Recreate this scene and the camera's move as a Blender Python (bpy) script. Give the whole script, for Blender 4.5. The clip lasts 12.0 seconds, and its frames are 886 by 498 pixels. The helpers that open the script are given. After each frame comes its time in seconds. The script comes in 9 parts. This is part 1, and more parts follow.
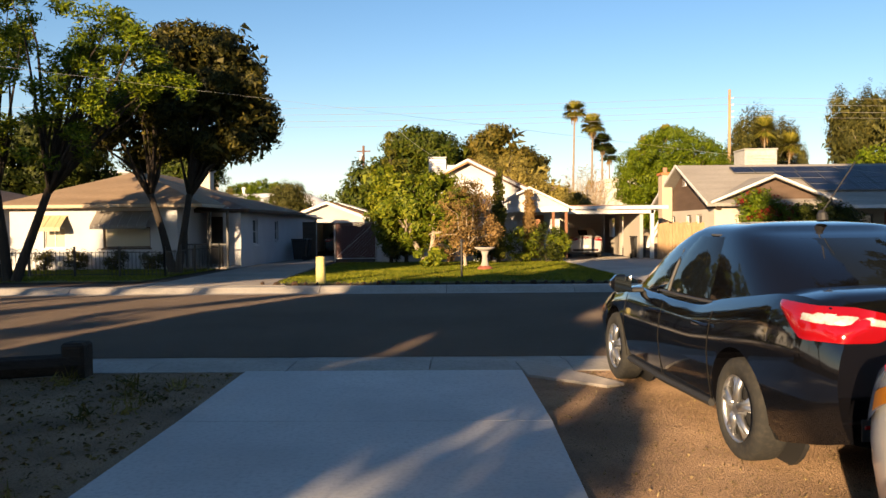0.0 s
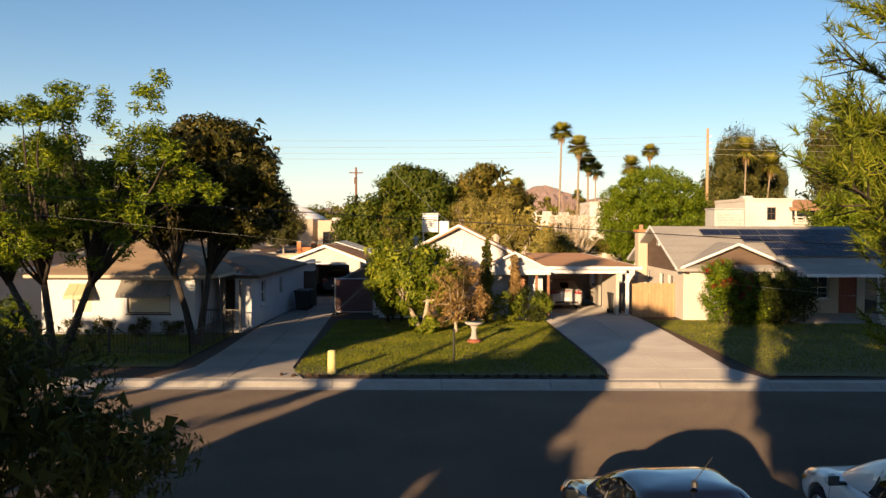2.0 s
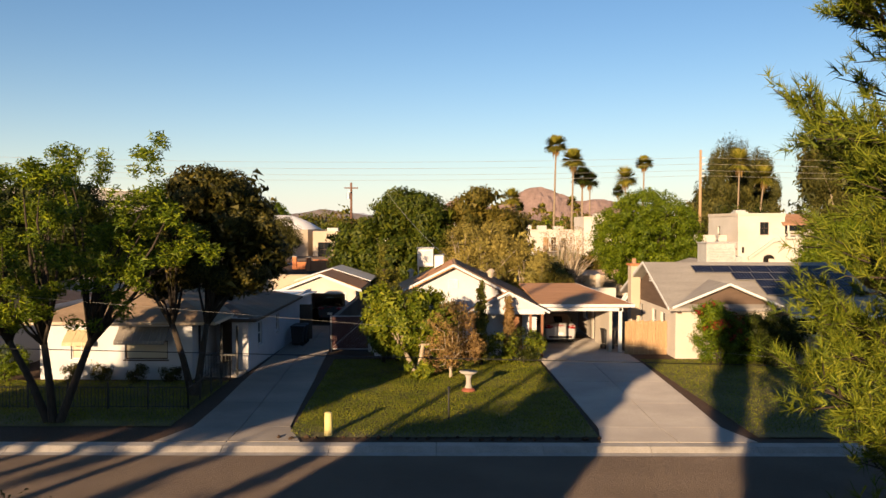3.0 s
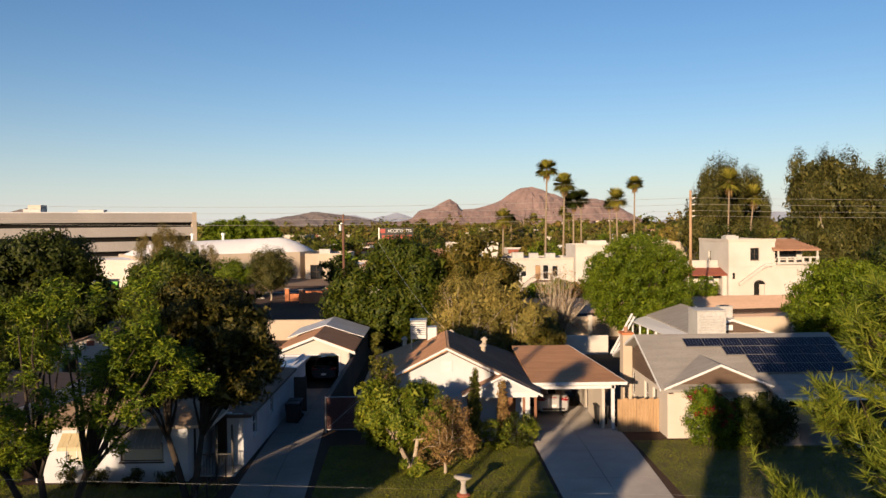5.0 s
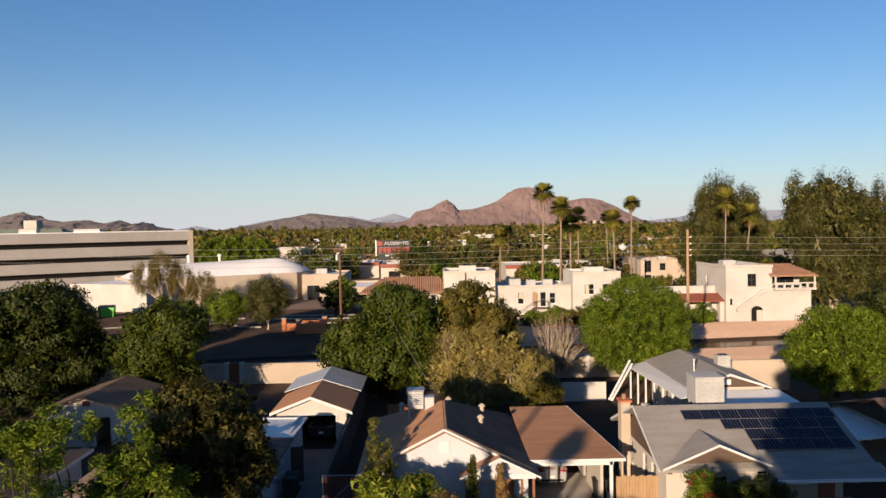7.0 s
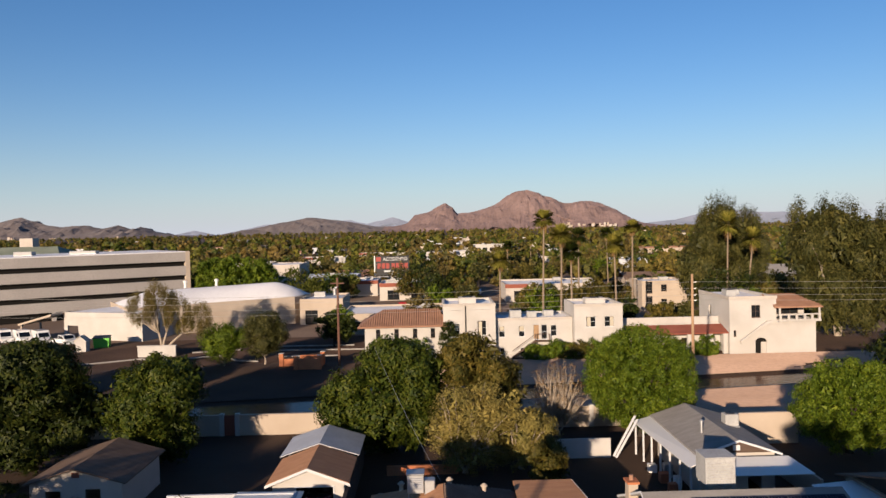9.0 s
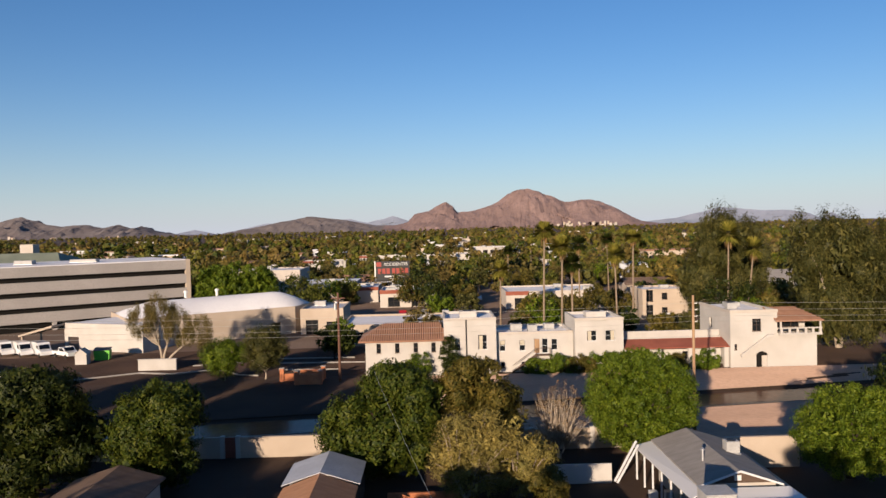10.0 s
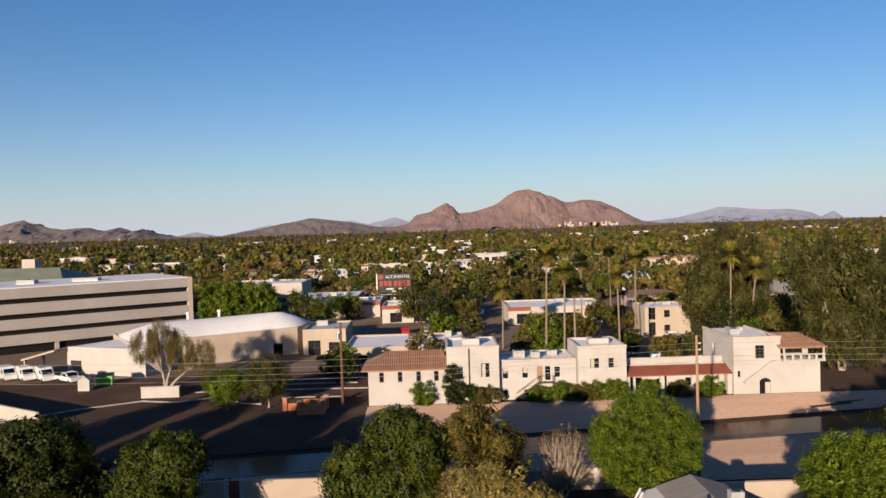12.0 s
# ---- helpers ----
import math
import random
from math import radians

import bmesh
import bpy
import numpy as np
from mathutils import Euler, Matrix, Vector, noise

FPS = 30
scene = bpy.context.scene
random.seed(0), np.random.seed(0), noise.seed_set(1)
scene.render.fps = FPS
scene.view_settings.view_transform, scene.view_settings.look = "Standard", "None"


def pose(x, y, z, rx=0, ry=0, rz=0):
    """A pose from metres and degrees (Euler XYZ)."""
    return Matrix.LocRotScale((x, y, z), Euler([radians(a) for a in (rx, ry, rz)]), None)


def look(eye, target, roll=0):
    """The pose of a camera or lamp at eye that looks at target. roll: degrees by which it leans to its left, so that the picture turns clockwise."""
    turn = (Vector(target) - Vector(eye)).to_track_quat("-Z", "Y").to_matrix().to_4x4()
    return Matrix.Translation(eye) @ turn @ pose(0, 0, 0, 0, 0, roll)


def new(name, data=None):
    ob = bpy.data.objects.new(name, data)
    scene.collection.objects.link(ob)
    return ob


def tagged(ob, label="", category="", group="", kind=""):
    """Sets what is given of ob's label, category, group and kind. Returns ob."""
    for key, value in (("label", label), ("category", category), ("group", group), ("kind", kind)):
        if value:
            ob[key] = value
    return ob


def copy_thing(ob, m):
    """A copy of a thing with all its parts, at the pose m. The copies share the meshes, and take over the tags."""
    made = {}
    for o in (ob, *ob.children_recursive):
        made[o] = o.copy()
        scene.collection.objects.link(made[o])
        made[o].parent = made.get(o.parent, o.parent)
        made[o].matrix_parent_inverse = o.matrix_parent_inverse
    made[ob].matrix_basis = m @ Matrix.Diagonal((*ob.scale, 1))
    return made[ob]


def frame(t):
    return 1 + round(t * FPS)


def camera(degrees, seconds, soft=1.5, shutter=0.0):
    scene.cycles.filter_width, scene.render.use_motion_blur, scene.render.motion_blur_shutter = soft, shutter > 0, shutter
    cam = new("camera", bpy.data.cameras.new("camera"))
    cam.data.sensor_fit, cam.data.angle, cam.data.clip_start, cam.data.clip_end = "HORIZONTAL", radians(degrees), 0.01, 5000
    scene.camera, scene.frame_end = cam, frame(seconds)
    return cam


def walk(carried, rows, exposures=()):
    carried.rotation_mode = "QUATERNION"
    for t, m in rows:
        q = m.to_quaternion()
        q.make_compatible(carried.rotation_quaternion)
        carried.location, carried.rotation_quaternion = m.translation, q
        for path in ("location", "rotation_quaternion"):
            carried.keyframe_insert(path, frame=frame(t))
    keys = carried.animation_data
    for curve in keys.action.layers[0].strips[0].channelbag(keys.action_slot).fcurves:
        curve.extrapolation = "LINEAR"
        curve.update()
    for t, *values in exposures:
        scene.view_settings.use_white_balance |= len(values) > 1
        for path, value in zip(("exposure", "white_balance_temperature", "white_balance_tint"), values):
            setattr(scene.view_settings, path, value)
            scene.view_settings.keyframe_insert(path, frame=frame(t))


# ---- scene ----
cam = camera(59.0, 12.0)
PATH = [
    (0, (0.333, -0.018, 1.521), (0.289, 1.98, 1.46), -0.5),
    (0.5, (0.281, -0.787, 1.861), (0.245, 1.212, 1.797), -0.5),
    (1, (0.262, -1.628, 2.549), (0.231, 0.371, 2.482), -0.2),
    (1.5, (0.222, -2.466, 3.453), (0.2, -0.467, 3.386), -0.1),
    (2, (0.184, -2.966, 4.439), (0.171, -0.968, 4.374), 0.1),
    (2.5, (0.185, -3.282, 5.345), (0.178, -1.283, 5.282), 0.0),
    (3, (0.18, -3.295, 6.288), (0.18, -1.296, 6.226), 0.1),
    (5, (0.18, -3.386, 10.307), (0.2, -1.387, 10.246), -0.6),
    (5.5, (0.247, -3.184, 11.201), (0.269, -1.185, 11.14), -0.7),
    (6, (0.258, -3.136, 12.16), (0.283, -1.137, 12.1), -0.7),
    (6.5, (0.257, -3.126, 13.173), (0.283, -1.128, 13.111), -0.9),
    (7, (0.28, -3.059, 14.16), (0.307, -1.06, 14.099), -1.0),
    (9, (0.336, -1.389, 18.151), (0.366, 0.61, 18.097), -1.3),
    (9.5, (0.372, -1.147, 19.238), (0.401, 0.852, 19.18), -1.4),
    (10, (0.375, -1.236, 20.279), (0.404, 0.763, 20.221), -1.4),
    (10.5, (0.4, -1.243, 21.332), (0.429, 0.756, 21.274), -1.5),
    (11, (0.373, -1.165, 22.345), (0.402, 0.834, 22.286), -1.5),
    (11.5, (0.374, -1.097, 23.28), (0.402, 0.902, 23.222), -1.7),
    (12, (0.33, -1.069, 24.054), (0.356, 0.93, 23.997), -1.7),
]
EXPOSURES = [(0.0, 1.50, 8450, 11), (1.0, 1.45, 8600, 11), (2.0, 1.31, 8600, 12), (3.0, 1.15, 8300, 13), (5.0, 0.82, 7250, 13), (7.0, 0.69, 6600, 12), (9.0, 0.60, 6300, 13), (12.0, 0.57, 6250, 13)]
walk(cam, [(t, look(eye, target, roll)) for t, eye, target, roll in PATH], EXPOSURES)

# ---- world, sun ----
SUN_AZ, SUN_EL = 201.5, 10.5          # degrees clockwise from +y, degrees up
world = bpy.data.worlds.new("sky")
scene.world = world
world.use_nodes = True
wn = world.node_tree.nodes
sky_tex = wn.new("ShaderNodeTexSky")
sky_tex.sky_type = "NISHITA"
sky_tex.sun_disc = False
sky_tex.sun_elevation, sky_tex.sun_rotation = radians(SUN_EL), radians(SUN_AZ)
sky_tex.altitude, sky_tex.air_density, sky_tex.dust_density, sky_tex.ozone_density = 350, 1.0, 0.2, 4.0
# haze that whitens the sky evenly all round towards the horizon
wl = world.node_tree.links.new
wco, wsep, wpow, wfac, wmix = wn.new("ShaderNodeTexCoord"), wn.new("ShaderNodeSeparateXYZ"), wn.new("ShaderNodeMath"), wn.new("ShaderNodeMath"), wn.new("ShaderNodeMix")
wabs, winv = wn.new("ShaderNodeMath"), wn.new("ShaderNodeMath")
wabs.operation, winv.operation, wpow.operation, wfac.operation = "ABSOLUTE", "SUBTRACT", "POWER", "MULTIPLY"
winv.inputs[0].default_value, wpow.inputs[1].default_value, wfac.inputs[1].default_value = 1.0, 13.0, 0.85
wl(wco.outputs["Generated"], wsep.inputs[0]), wl(wsep.outputs["Z"], wabs.inputs[0]), wl(wabs.outputs[0], winv.inputs[1]), wl(winv.outputs[0], wpow.inputs[0]), wl(wpow.outputs[0], wfac.inputs[0])
wmix.data_type = "RGBA"
whue = wn.new("ShaderNodeHueSaturation")
whue.inputs["Saturation"].default_value = 1.08
whue.inputs["Hue"].default_value = 0.504
wmix.inputs["B"].default_value = (4.95, 5.2, 5.75, 1)
wl(wfac.outputs[0], wmix.inputs["Factor"]), wl(sky_tex.outputs[0], whue.inputs["Color"]), wl(whue.outputs[0], wmix.inputs["A"]), wl(wmix.outputs["Result"], wn["Background"].inputs[0])
wn["Background"].inputs[1].default_value = 0.083
to_sun = Vector((math.sin(radians(SUN_AZ)) * math.cos(radians(SUN_EL)), math.cos(radians(SUN_AZ)) * math.cos(radians(SUN_EL)), math.sin(radians(SUN_EL))))
sun_data = bpy.data.lights.new("sun", "SUN")
sun_data.energy, sun_data.angle, sun_data.color = 5.0, radians(0.53), (1.0, 0.79, 0.57)
sun = new("sun", sun_data)
sun.matrix_world = look(to_sun * 100, (0, 0, 0))

# ---- materials ----
def material(name, c1, c2, c3=None, rough=0.8, fine=20.0, broad=1.0, bump=0.2, metal=0.0, spec=0.3, depth=0.01, stretch=(1, 1, 1), loose=0.15):
    """Two colours mixed by broad blotches, a third by fine grain, and a fine relief."""
    m = bpy.data.materials.new(name)
    m.use_nodes = True
    nt, nodes = m.node_tree, m.node_tree.nodes
    link, bsdf = nt.links.new, nodes["Principled BSDF"]
    co, mp = nodes.new("ShaderNodeTexCoord"), nodes.new("ShaderNodeMapping")
    mp.inputs["Scale"].default_value = stretch
    link(co.outputs["Object"], mp.inputs[0])
    big, small = nodes.new("ShaderNodeTexNoise"), nodes.new("ShaderNodeTexNoise")
    big.inputs["Scale"].default_value, small.inputs["Scale"].default_value = broad, fine
    big.inputs["Detail"].default_value, small.inputs["Detail"].default_value = 5, 4
    link(mp.outputs[0], big.inputs[0]), link(mp.outputs[0], small.inputs[0])
    ramp = nodes.new("ShaderNodeValToRGB")
    ramp.color_ramp.elements[0].position, ramp.color_ramp.elements[1].position = 0.35, 0.68
    ramp.color_ramp.elements[0].color, ramp.color_ramp.elements[1].color = (*c1, 1), (*c2, 1)
    link(big.outputs["Fac"], ramp.inputs[0])
    mix = nodes.new("ShaderNodeMix")
    mix.data_type = "RGBA"
    grain = nodes.new("ShaderNodeValToRGB")
    grain.color_ramp.elements[0].position, grain.color_ramp.elements[1].position = 0.45, 0.75
    grain.color_ramp.elements[1].color = (0.75, 0.75, 0.75, 1)
    link(small.outputs["Fac"], grain.inputs[0])
    link(grain.outputs[0], mix.inputs["Factor"])
    link(ramp.outputs[0], mix.inputs["A"])
    mix.inputs["B"].default_value = (*(c3 or [0.7 * a for a in c1]), 1)
    link(mix.outputs["Result"], bsdf.inputs["Base Color"])
    bsdf.inputs["Roughness"].default_value, bsdf.inputs["Metallic"].default_value = rough, metal
    bsdf.inputs["Specular IOR Level"].default_value = spec
    bsdf.inputs["Diffuse Roughness"].default_value = loose
    if bump:
        bp = nodes.new("ShaderNodeBump")
        bp.inputs["Strength"].default_value, bp.inputs["Distance"].default_value = bump, depth
        link(small.outputs["Fac"], bp.inputs["Height"])
        link(bp.outputs[0], bsdf.inputs["Normal"])
    return m


def foliage(name, c1, c2, c3, through_light=0.35, rough=0.55, patch=0.5, lo=(0.7, 0.75, 0.7), hi=(1.2, 1.12, 1.0)):
    """Leaves: each one takes its own tint, and lets some light through."""
    m = bpy.data.materials.new(name)
    m.use_nodes = True
    nt, nodes = m.node_tree, m.node_tree.nodes
    link, bsdf = nt.links.new, nodes["Principled BSDF"]
    c1, c2, c3 = [(0.88 * q[0], 0.86 * q[1], 0.62 * q[2]) for q in (c1, c2, c3)]
    geo, ramp = nodes.new("ShaderNodeNewGeometry"), nodes.new("ShaderNodeValToRGB")
    ramp.color_ramp.elements[0].color, ramp.color_ramp.elements[1].color = (*[0.65 * q for q in c1], 1), (*[1.15 * q for q in c3], 1)
    mid = ramp.color_ramp.elements.new(0.5)
    mid.color = (*c2, 1)
    link(geo.outputs["Random Per Island"], ramp.inputs[0])
    co, blot, mix = nodes.new("ShaderNodeTexCoord"), nodes.new("ShaderNodeTexNoise"), nodes.new("ShaderNodeMix")
    blot.inputs["Scale"].default_value = patch
    mix.data_type, mix.blend_type = "RGBA", "MULTIPLY"
    mix.inputs["Factor"].default_value = 1.0
    shade = nodes.new("ShaderNodeValToRGB")
    shade.color_ramp.elements[0].position, shade.color_ramp.elements[1].position = 0.3, 0.7
    shade.color_ramp.elements[0].color, shade.color_ramp.elements[1].color = (*lo, 1), (*hi, 1)
    link(co.outputs["Object"], blot.inputs[0]), link(blot.outputs["Fac"], shade.inputs[0])
    link(ramp.outputs[0], mix.inputs["A"]), link(shade.outputs[0], mix.inputs["B"])
    link(mix.outputs["Result"], bsdf.inputs["Base Color"])
    bsdf.inputs["Roughness"].default_value, bsdf.inputs["Specular IOR Level"].default_value = rough, 0.14
    thin, add = nodes.new("ShaderNodeBsdfTranslucent"), nodes.new("ShaderNodeMixShader")
    link(mix.outputs["Result"], thin.inputs["Color"])
    add.inputs[0].default_value = through_light * 0.7
    link(bsdf.outputs[0], add.inputs[1]), link(thin.outputs[0], add.inputs[2])
    link(add.outputs[0], nodes["Material Output"].inputs[0])
    return m


def plain(name, color, rough=0.5, metal=0.0, spec=0.5, coat=0.0, glow=None):
    m = bpy.data.materials.new(name)
    m.use_nodes = True
    b = m.node_tree.nodes["Principled BSDF"]
    b.inputs["Base Color"].default_value = (*color, 1)
    b.inputs["Roughness"].default_value, b.inputs["Metallic"].default_value = rough, metal
    b.inputs["Specular IOR Level"].default_value, b.inputs["Coat Weight"].default_value = spec, coat
    b.inputs["Coat Roughness"].default_value = 0.03
    return m


ASPHALT = material("asphalt", (0.105, 0.080, 0.064), (0.145, 0.110, 0.087), (0.24, 0.185, 0.145), 0.95, 70, 0.35, 0.9, depth=0.03, spec=0.1, loose=1.0)
CONCRETE = material("concrete", (0.29, 0.26, 0.235), (0.38, 0.345, 0.31), (0.23, 0.21, 0.19), 0.85, 25, 0.5, 0.15, loose=0.4)
CONCRETE_NEW = material("pale_concrete", (0.42, 0.42, 0.42), (0.528, 0.522, 0.516), (0.348, 0.348, 0.348), 0.8, 30, 0.9, 0.12)
# concrete darkened to take in the shade on driveway and porch floor
SHADE_CONCRETE = material("shade_dark_concrete", (0.17, 0.15, 0.135), (0.25, 0.225, 0.20), (0.13, 0.115, 0.10), 0.85, 25, 0.35, 0.2, loose=0.4)
DARK_BLOCK = material("dark_block_wall", (0.075, 0.055, 0.045), (0.11, 0.082, 0.066), (0.05, 0.038, 0.032), 0.9, 14, 0.6, 0.4)
KERB_MAT = material("kerb_concrete", (0.27, 0.25, 0.225), (0.37, 0.34, 0.31), (0.20, 0.185, 0.165), 0.85, 25, 1.2, 0.2)
GRAVEL = material("decomposed_granite", (0.228, 0.143, 0.0887), (0.44, 0.287, 0.178), (0.106, 0.0683, 0.0443), 0.95, 85, 1.3, 0.9, depth=0.03, loose=0.9)
# soil darkened so that shaded yards and banks turn nearly black
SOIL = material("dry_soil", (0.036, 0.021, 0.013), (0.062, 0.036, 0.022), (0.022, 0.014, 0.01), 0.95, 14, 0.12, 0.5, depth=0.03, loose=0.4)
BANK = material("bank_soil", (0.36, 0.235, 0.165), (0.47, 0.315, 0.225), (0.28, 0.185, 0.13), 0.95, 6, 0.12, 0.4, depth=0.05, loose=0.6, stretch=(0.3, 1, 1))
LAWN_SOIL = material("turf_soil", (0.075, 0.075, 0.026), (0.12, 0.105, 0.042), (0.16, 0.12, 0.065), 0.95, 25, 0.5, 0.6, depth=0.03)
STUCCO = material("white_stucco", (0.423, 0.432, 0.456), (0.497, 0.506, 0.53), (0.377, 0.382, 0.395), 0.9, 40, 0.6, 0.25)
STUCCO_CREAM = material("cream_stucco", (0.427, 0.399, 0.361), (0.494, 0.465, 0.427), (0.351, 0.323, 0.285), 0.9, 30, 0.4, 0.2)
STUCCO_TAN = material("tan_stucco", (0.38, 0.31, 0.24), (0.46, 0.38, 0.30), (0.33, 0.27, 0.21), 0.9, 20, 0.25, 0.2)
STUCCO_BEIGE = material("beige_stucco", (0.42, 0.375, 0.325), (0.49, 0.44, 0.385), (0.36, 0.315, 0.27), 0.9, 35, 0.5, 0.2)
WHITE_WOOD = material("white_painted_wood", (0.515, 0.515, 0.515), (0.589, 0.589, 0.589), (0.423, 0.414, 0.396), 0.6, 18, 1.5, 0.1)
BROWN_SIDING = material("brown_siding", (0.085, 0.055, 0.04), (0.11, 0.072, 0.052), (0.06, 0.04, 0.03), 0.8, 30, 0.8, 0.2, stretch=(1, 1, 6))
SHINGLE_BROWN = material("brown_shingles", (0.36, 0.18, 0.092), (0.45, 0.235, 0.122), (0.26, 0.13, 0.07), 0.9, 9, 0.5, 0.6, depth=0.02, stretch=(1, 4, 4))
SHINGLE_TAN = material("tan_shingles", (0.21, 0.145, 0.093), (0.27, 0.19, 0.125), (0.15, 0.10, 0.066), 0.9, 9, 0.4, 0.6, depth=0.02, stretch=(1, 4, 4))
SHINGLE_GREY = material("grey_shingles", (0.23, 0.21, 0.19), (0.29, 0.27, 0.245), (0.17, 0.155, 0.14), 0.9, 9, 0.5, 0.6, depth=0.02, stretch=(1, 4, 4))
SHINGLE_DARK = material("dark_brown_shingles", (0.13, 0.085, 0.06), (0.18, 0.12, 0.085), (0.09, 0.06, 0.045), 0.9, 9, 0.5, 0.6, depth=0.02, stretch=(1, 4, 4))
CLAY = material("clay_tile", (0.27, 0.145, 0.09), (0.35, 0.195, 0.125), (0.20, 0.10, 0.065), 0.85, 12, 0.7, 0.3)
CLAY_OLD = material("weathered_clay_tile", (0.15, 0.098, 0.072), (0.21, 0.14, 0.10), (0.10, 0.066, 0.05), 0.9, 12, 0.9, 0.3)
RED_ROOF = material("rust_red_roofing", (0.22, 0.065, 0.04), (0.28, 0.09, 0.055), (0.16, 0.05, 0.035), 0.85, 12, 0.5, 0.3)
WHITE_ROOF = material("white_roof_coating", (0.62, 0.61, 0.62), (0.74, 0.73, 0.73), (0.52, 0.51, 0.52), 0.8, 6, 0.15, 0.15)
GREY_METAL_ROOF = material("galvanised_roof", (0.42, 0.42, 0.43), (0.52, 0.52, 0.53), (0.34, 0.34, 0.35), 0.55, 10, 0.6, 0.1, metal=0.3)
BARK = material("bark", (0.032, 0.024, 0.018), (0.052, 0.039, 0.029), (0.018, 0.014, 0.011), 0.95, 14, 2.0, 0.9, depth=0.03, stretch=(1, 1, 0.3))
PALE_BARK = material("pale_bark", (0.30, 0.24, 0.18), (0.42, 0.35, 0.27), (0.20, 0.16, 0.12), 0.95, 10, 1.5, 0.6, depth=0.03, stretch=(1, 1, 0.3))
POLE_WOOD = material("pole_wood", (0.30, 0.19, 0.11), (0.40, 0.26, 0.15), (0.20, 0.12, 0.07), 0.9, 12, 1.0, 0.4, stretch=(2, 2, 0.2))
DARK_POLE = material("creosoted_pole", (0.12, 0.06, 0.04), (0.17, 0.09, 0.06), (0.08, 0.04, 0.03), 0.9, 12, 1.0, 0.4, stretch=(2, 2, 0.2))
FENCE_WOOD = material("cedar_board", (0.31, 0.195, 0.105), (0.39, 0.255, 0.14), (0.23, 0.14, 0.075), 0.85, 16, 2.5, 0.3, stretch=(3, 3, 0.3))
OLD_TIMBER = material("weathered_timber", (0.03, 0.024, 0.02), (0.055, 0.042, 0.033), (0.02, 0.015, 0.012), 0.95, 16, 2.5, 0.7, depth=0.02, stretch=(0.3, 3, 3))
DARK = plain("dark_interior", (0.012, 0.011, 0.01), 0.9, spec=0.1)
DARK_GLASS = plain("window_glass", (0.012, 0.014, 0.016), 0.06, spec=0.6)
BLACK_METAL = plain("black_iron", (0.015, 0.014, 0.014), 0.5)
GALV = material("galvanised_steel", (0.38, 0.38, 0.38), (0.48, 0.48, 0.48), (0.3, 0.3, 0.3), 0.45, 30, 2, 0.05, metal=0.7)
BRICK_RED = plain("faded_orange_plastic", (0.36, 0.10, 0.04), 0.6)
WHITE_PAINT = plain("white_enamel", (0.72, 0.70, 0.66), 0.45)
WIRE_MAT = plain("cable", (0.02, 0.02, 0.022), 0.6)
WIRE_BRIGHT = plain("bare_conductor", (0.45, 0.43, 0.38), 0.4, metal=0.6)

LEAF_JACARANDA = foliage("feathery_leaves", (0.0416, 0.0783, 0.0108), (0.0884, 0.142, 0.0156), (0.195, 0.23, 0.024), 0.3)
LEAF_DARK = foliage("dark_leaves", (0.0154, 0.0199, 0.006), (0.0384, 0.0405, 0.0119), (0.104, 0.0864, 0.027), 0.15)
LEAF_CITRUS = foliage("citrus_leaves", (0.06, 0.10, 0.013), (0.12, 0.165, 0.022), (0.22, 0.23, 0.04), 0.3)
LEAF_GREEN = foliage("green_leaves", (0.012, 0.0225, 0.0056), (0.0255, 0.039, 0.0088), (0.0525, 0.0615, 0.0144), 0.2)
LEAF_FICUS = foliage("ficus_leaves", (0.056, 0.0978, 0.009), (0.0896, 0.14, 0.013), (0.14, 0.178, 0.022), 0.25)
LEAF_FIG = foliage("fig_leaves", (0.0231, 0.0429, 0.0075), (0.0449, 0.0681, 0.0105), (0.085, 0.0962, 0.018), 0.22)
LEAF_OLIVE = foliage("olive_leaves", (0.0638, 0.0656, 0.017), (0.102, 0.0902, 0.0255), (0.145, 0.111, 0.034), 0.3)
LEAF_PALE = foliage("pale_dry_leaves", (0.19, 0.16, 0.06), (0.27, 0.225, 0.09), (0.34, 0.28, 0.12), 0.3)
LEAF_DRYPINK = foliage("dry_blossom", (0.20, 0.12, 0.07), (0.28, 0.17, 0.10), (0.33, 0.22, 0.13), 0.3)
LEAF_PINE = foliage("pine_needles", (0.070, 0.115, 0.020), (0.14, 0.185, 0.032), (0.22, 0.235, 0.045), 0.35)
LEAF_CYPRESS = foliage("cypress_leaves", (0.06, 0.070, 0.018), (0.10, 0.11, 0.026), (0.16, 0.15, 0.04), 0.2)
LEAF_EUC = foliage("eucalyptus_leaves", (0.0425, 0.0492, 0.0198), (0.0723, 0.0754, 0.0306), (0.119, 0.111, 0.045), 0.25)
LEAF_PALM = foliage("palm_fronds", (0.163, 0.169, 0.036), (0.237, 0.227, 0.054), (0.312, 0.273, 0.084), 0.3)
# far leaves: colours lightened a little to take in distance haze
LEAF_FAR = foliage("far_leaves", (0.102, 0.107, 0.0389), (0.123, 0.119, 0.0427), (0.158, 0.137, 0.0518), 0.2, patch=0.07, lo=(0.4, 0.55, 0.5), hi=(1.5, 1.2, 1.0))
LEAF_FAR_DARK = foliage("far_green_leaves", (0.0696, 0.087, 0.0251), (0.0877, 0.105, 0.0276), (0.121, 0.128, 0.0377), 0.2, patch=0.08, lo=(0.4, 0.6, 0.5), hi=(1.7, 1.35, 1.0))
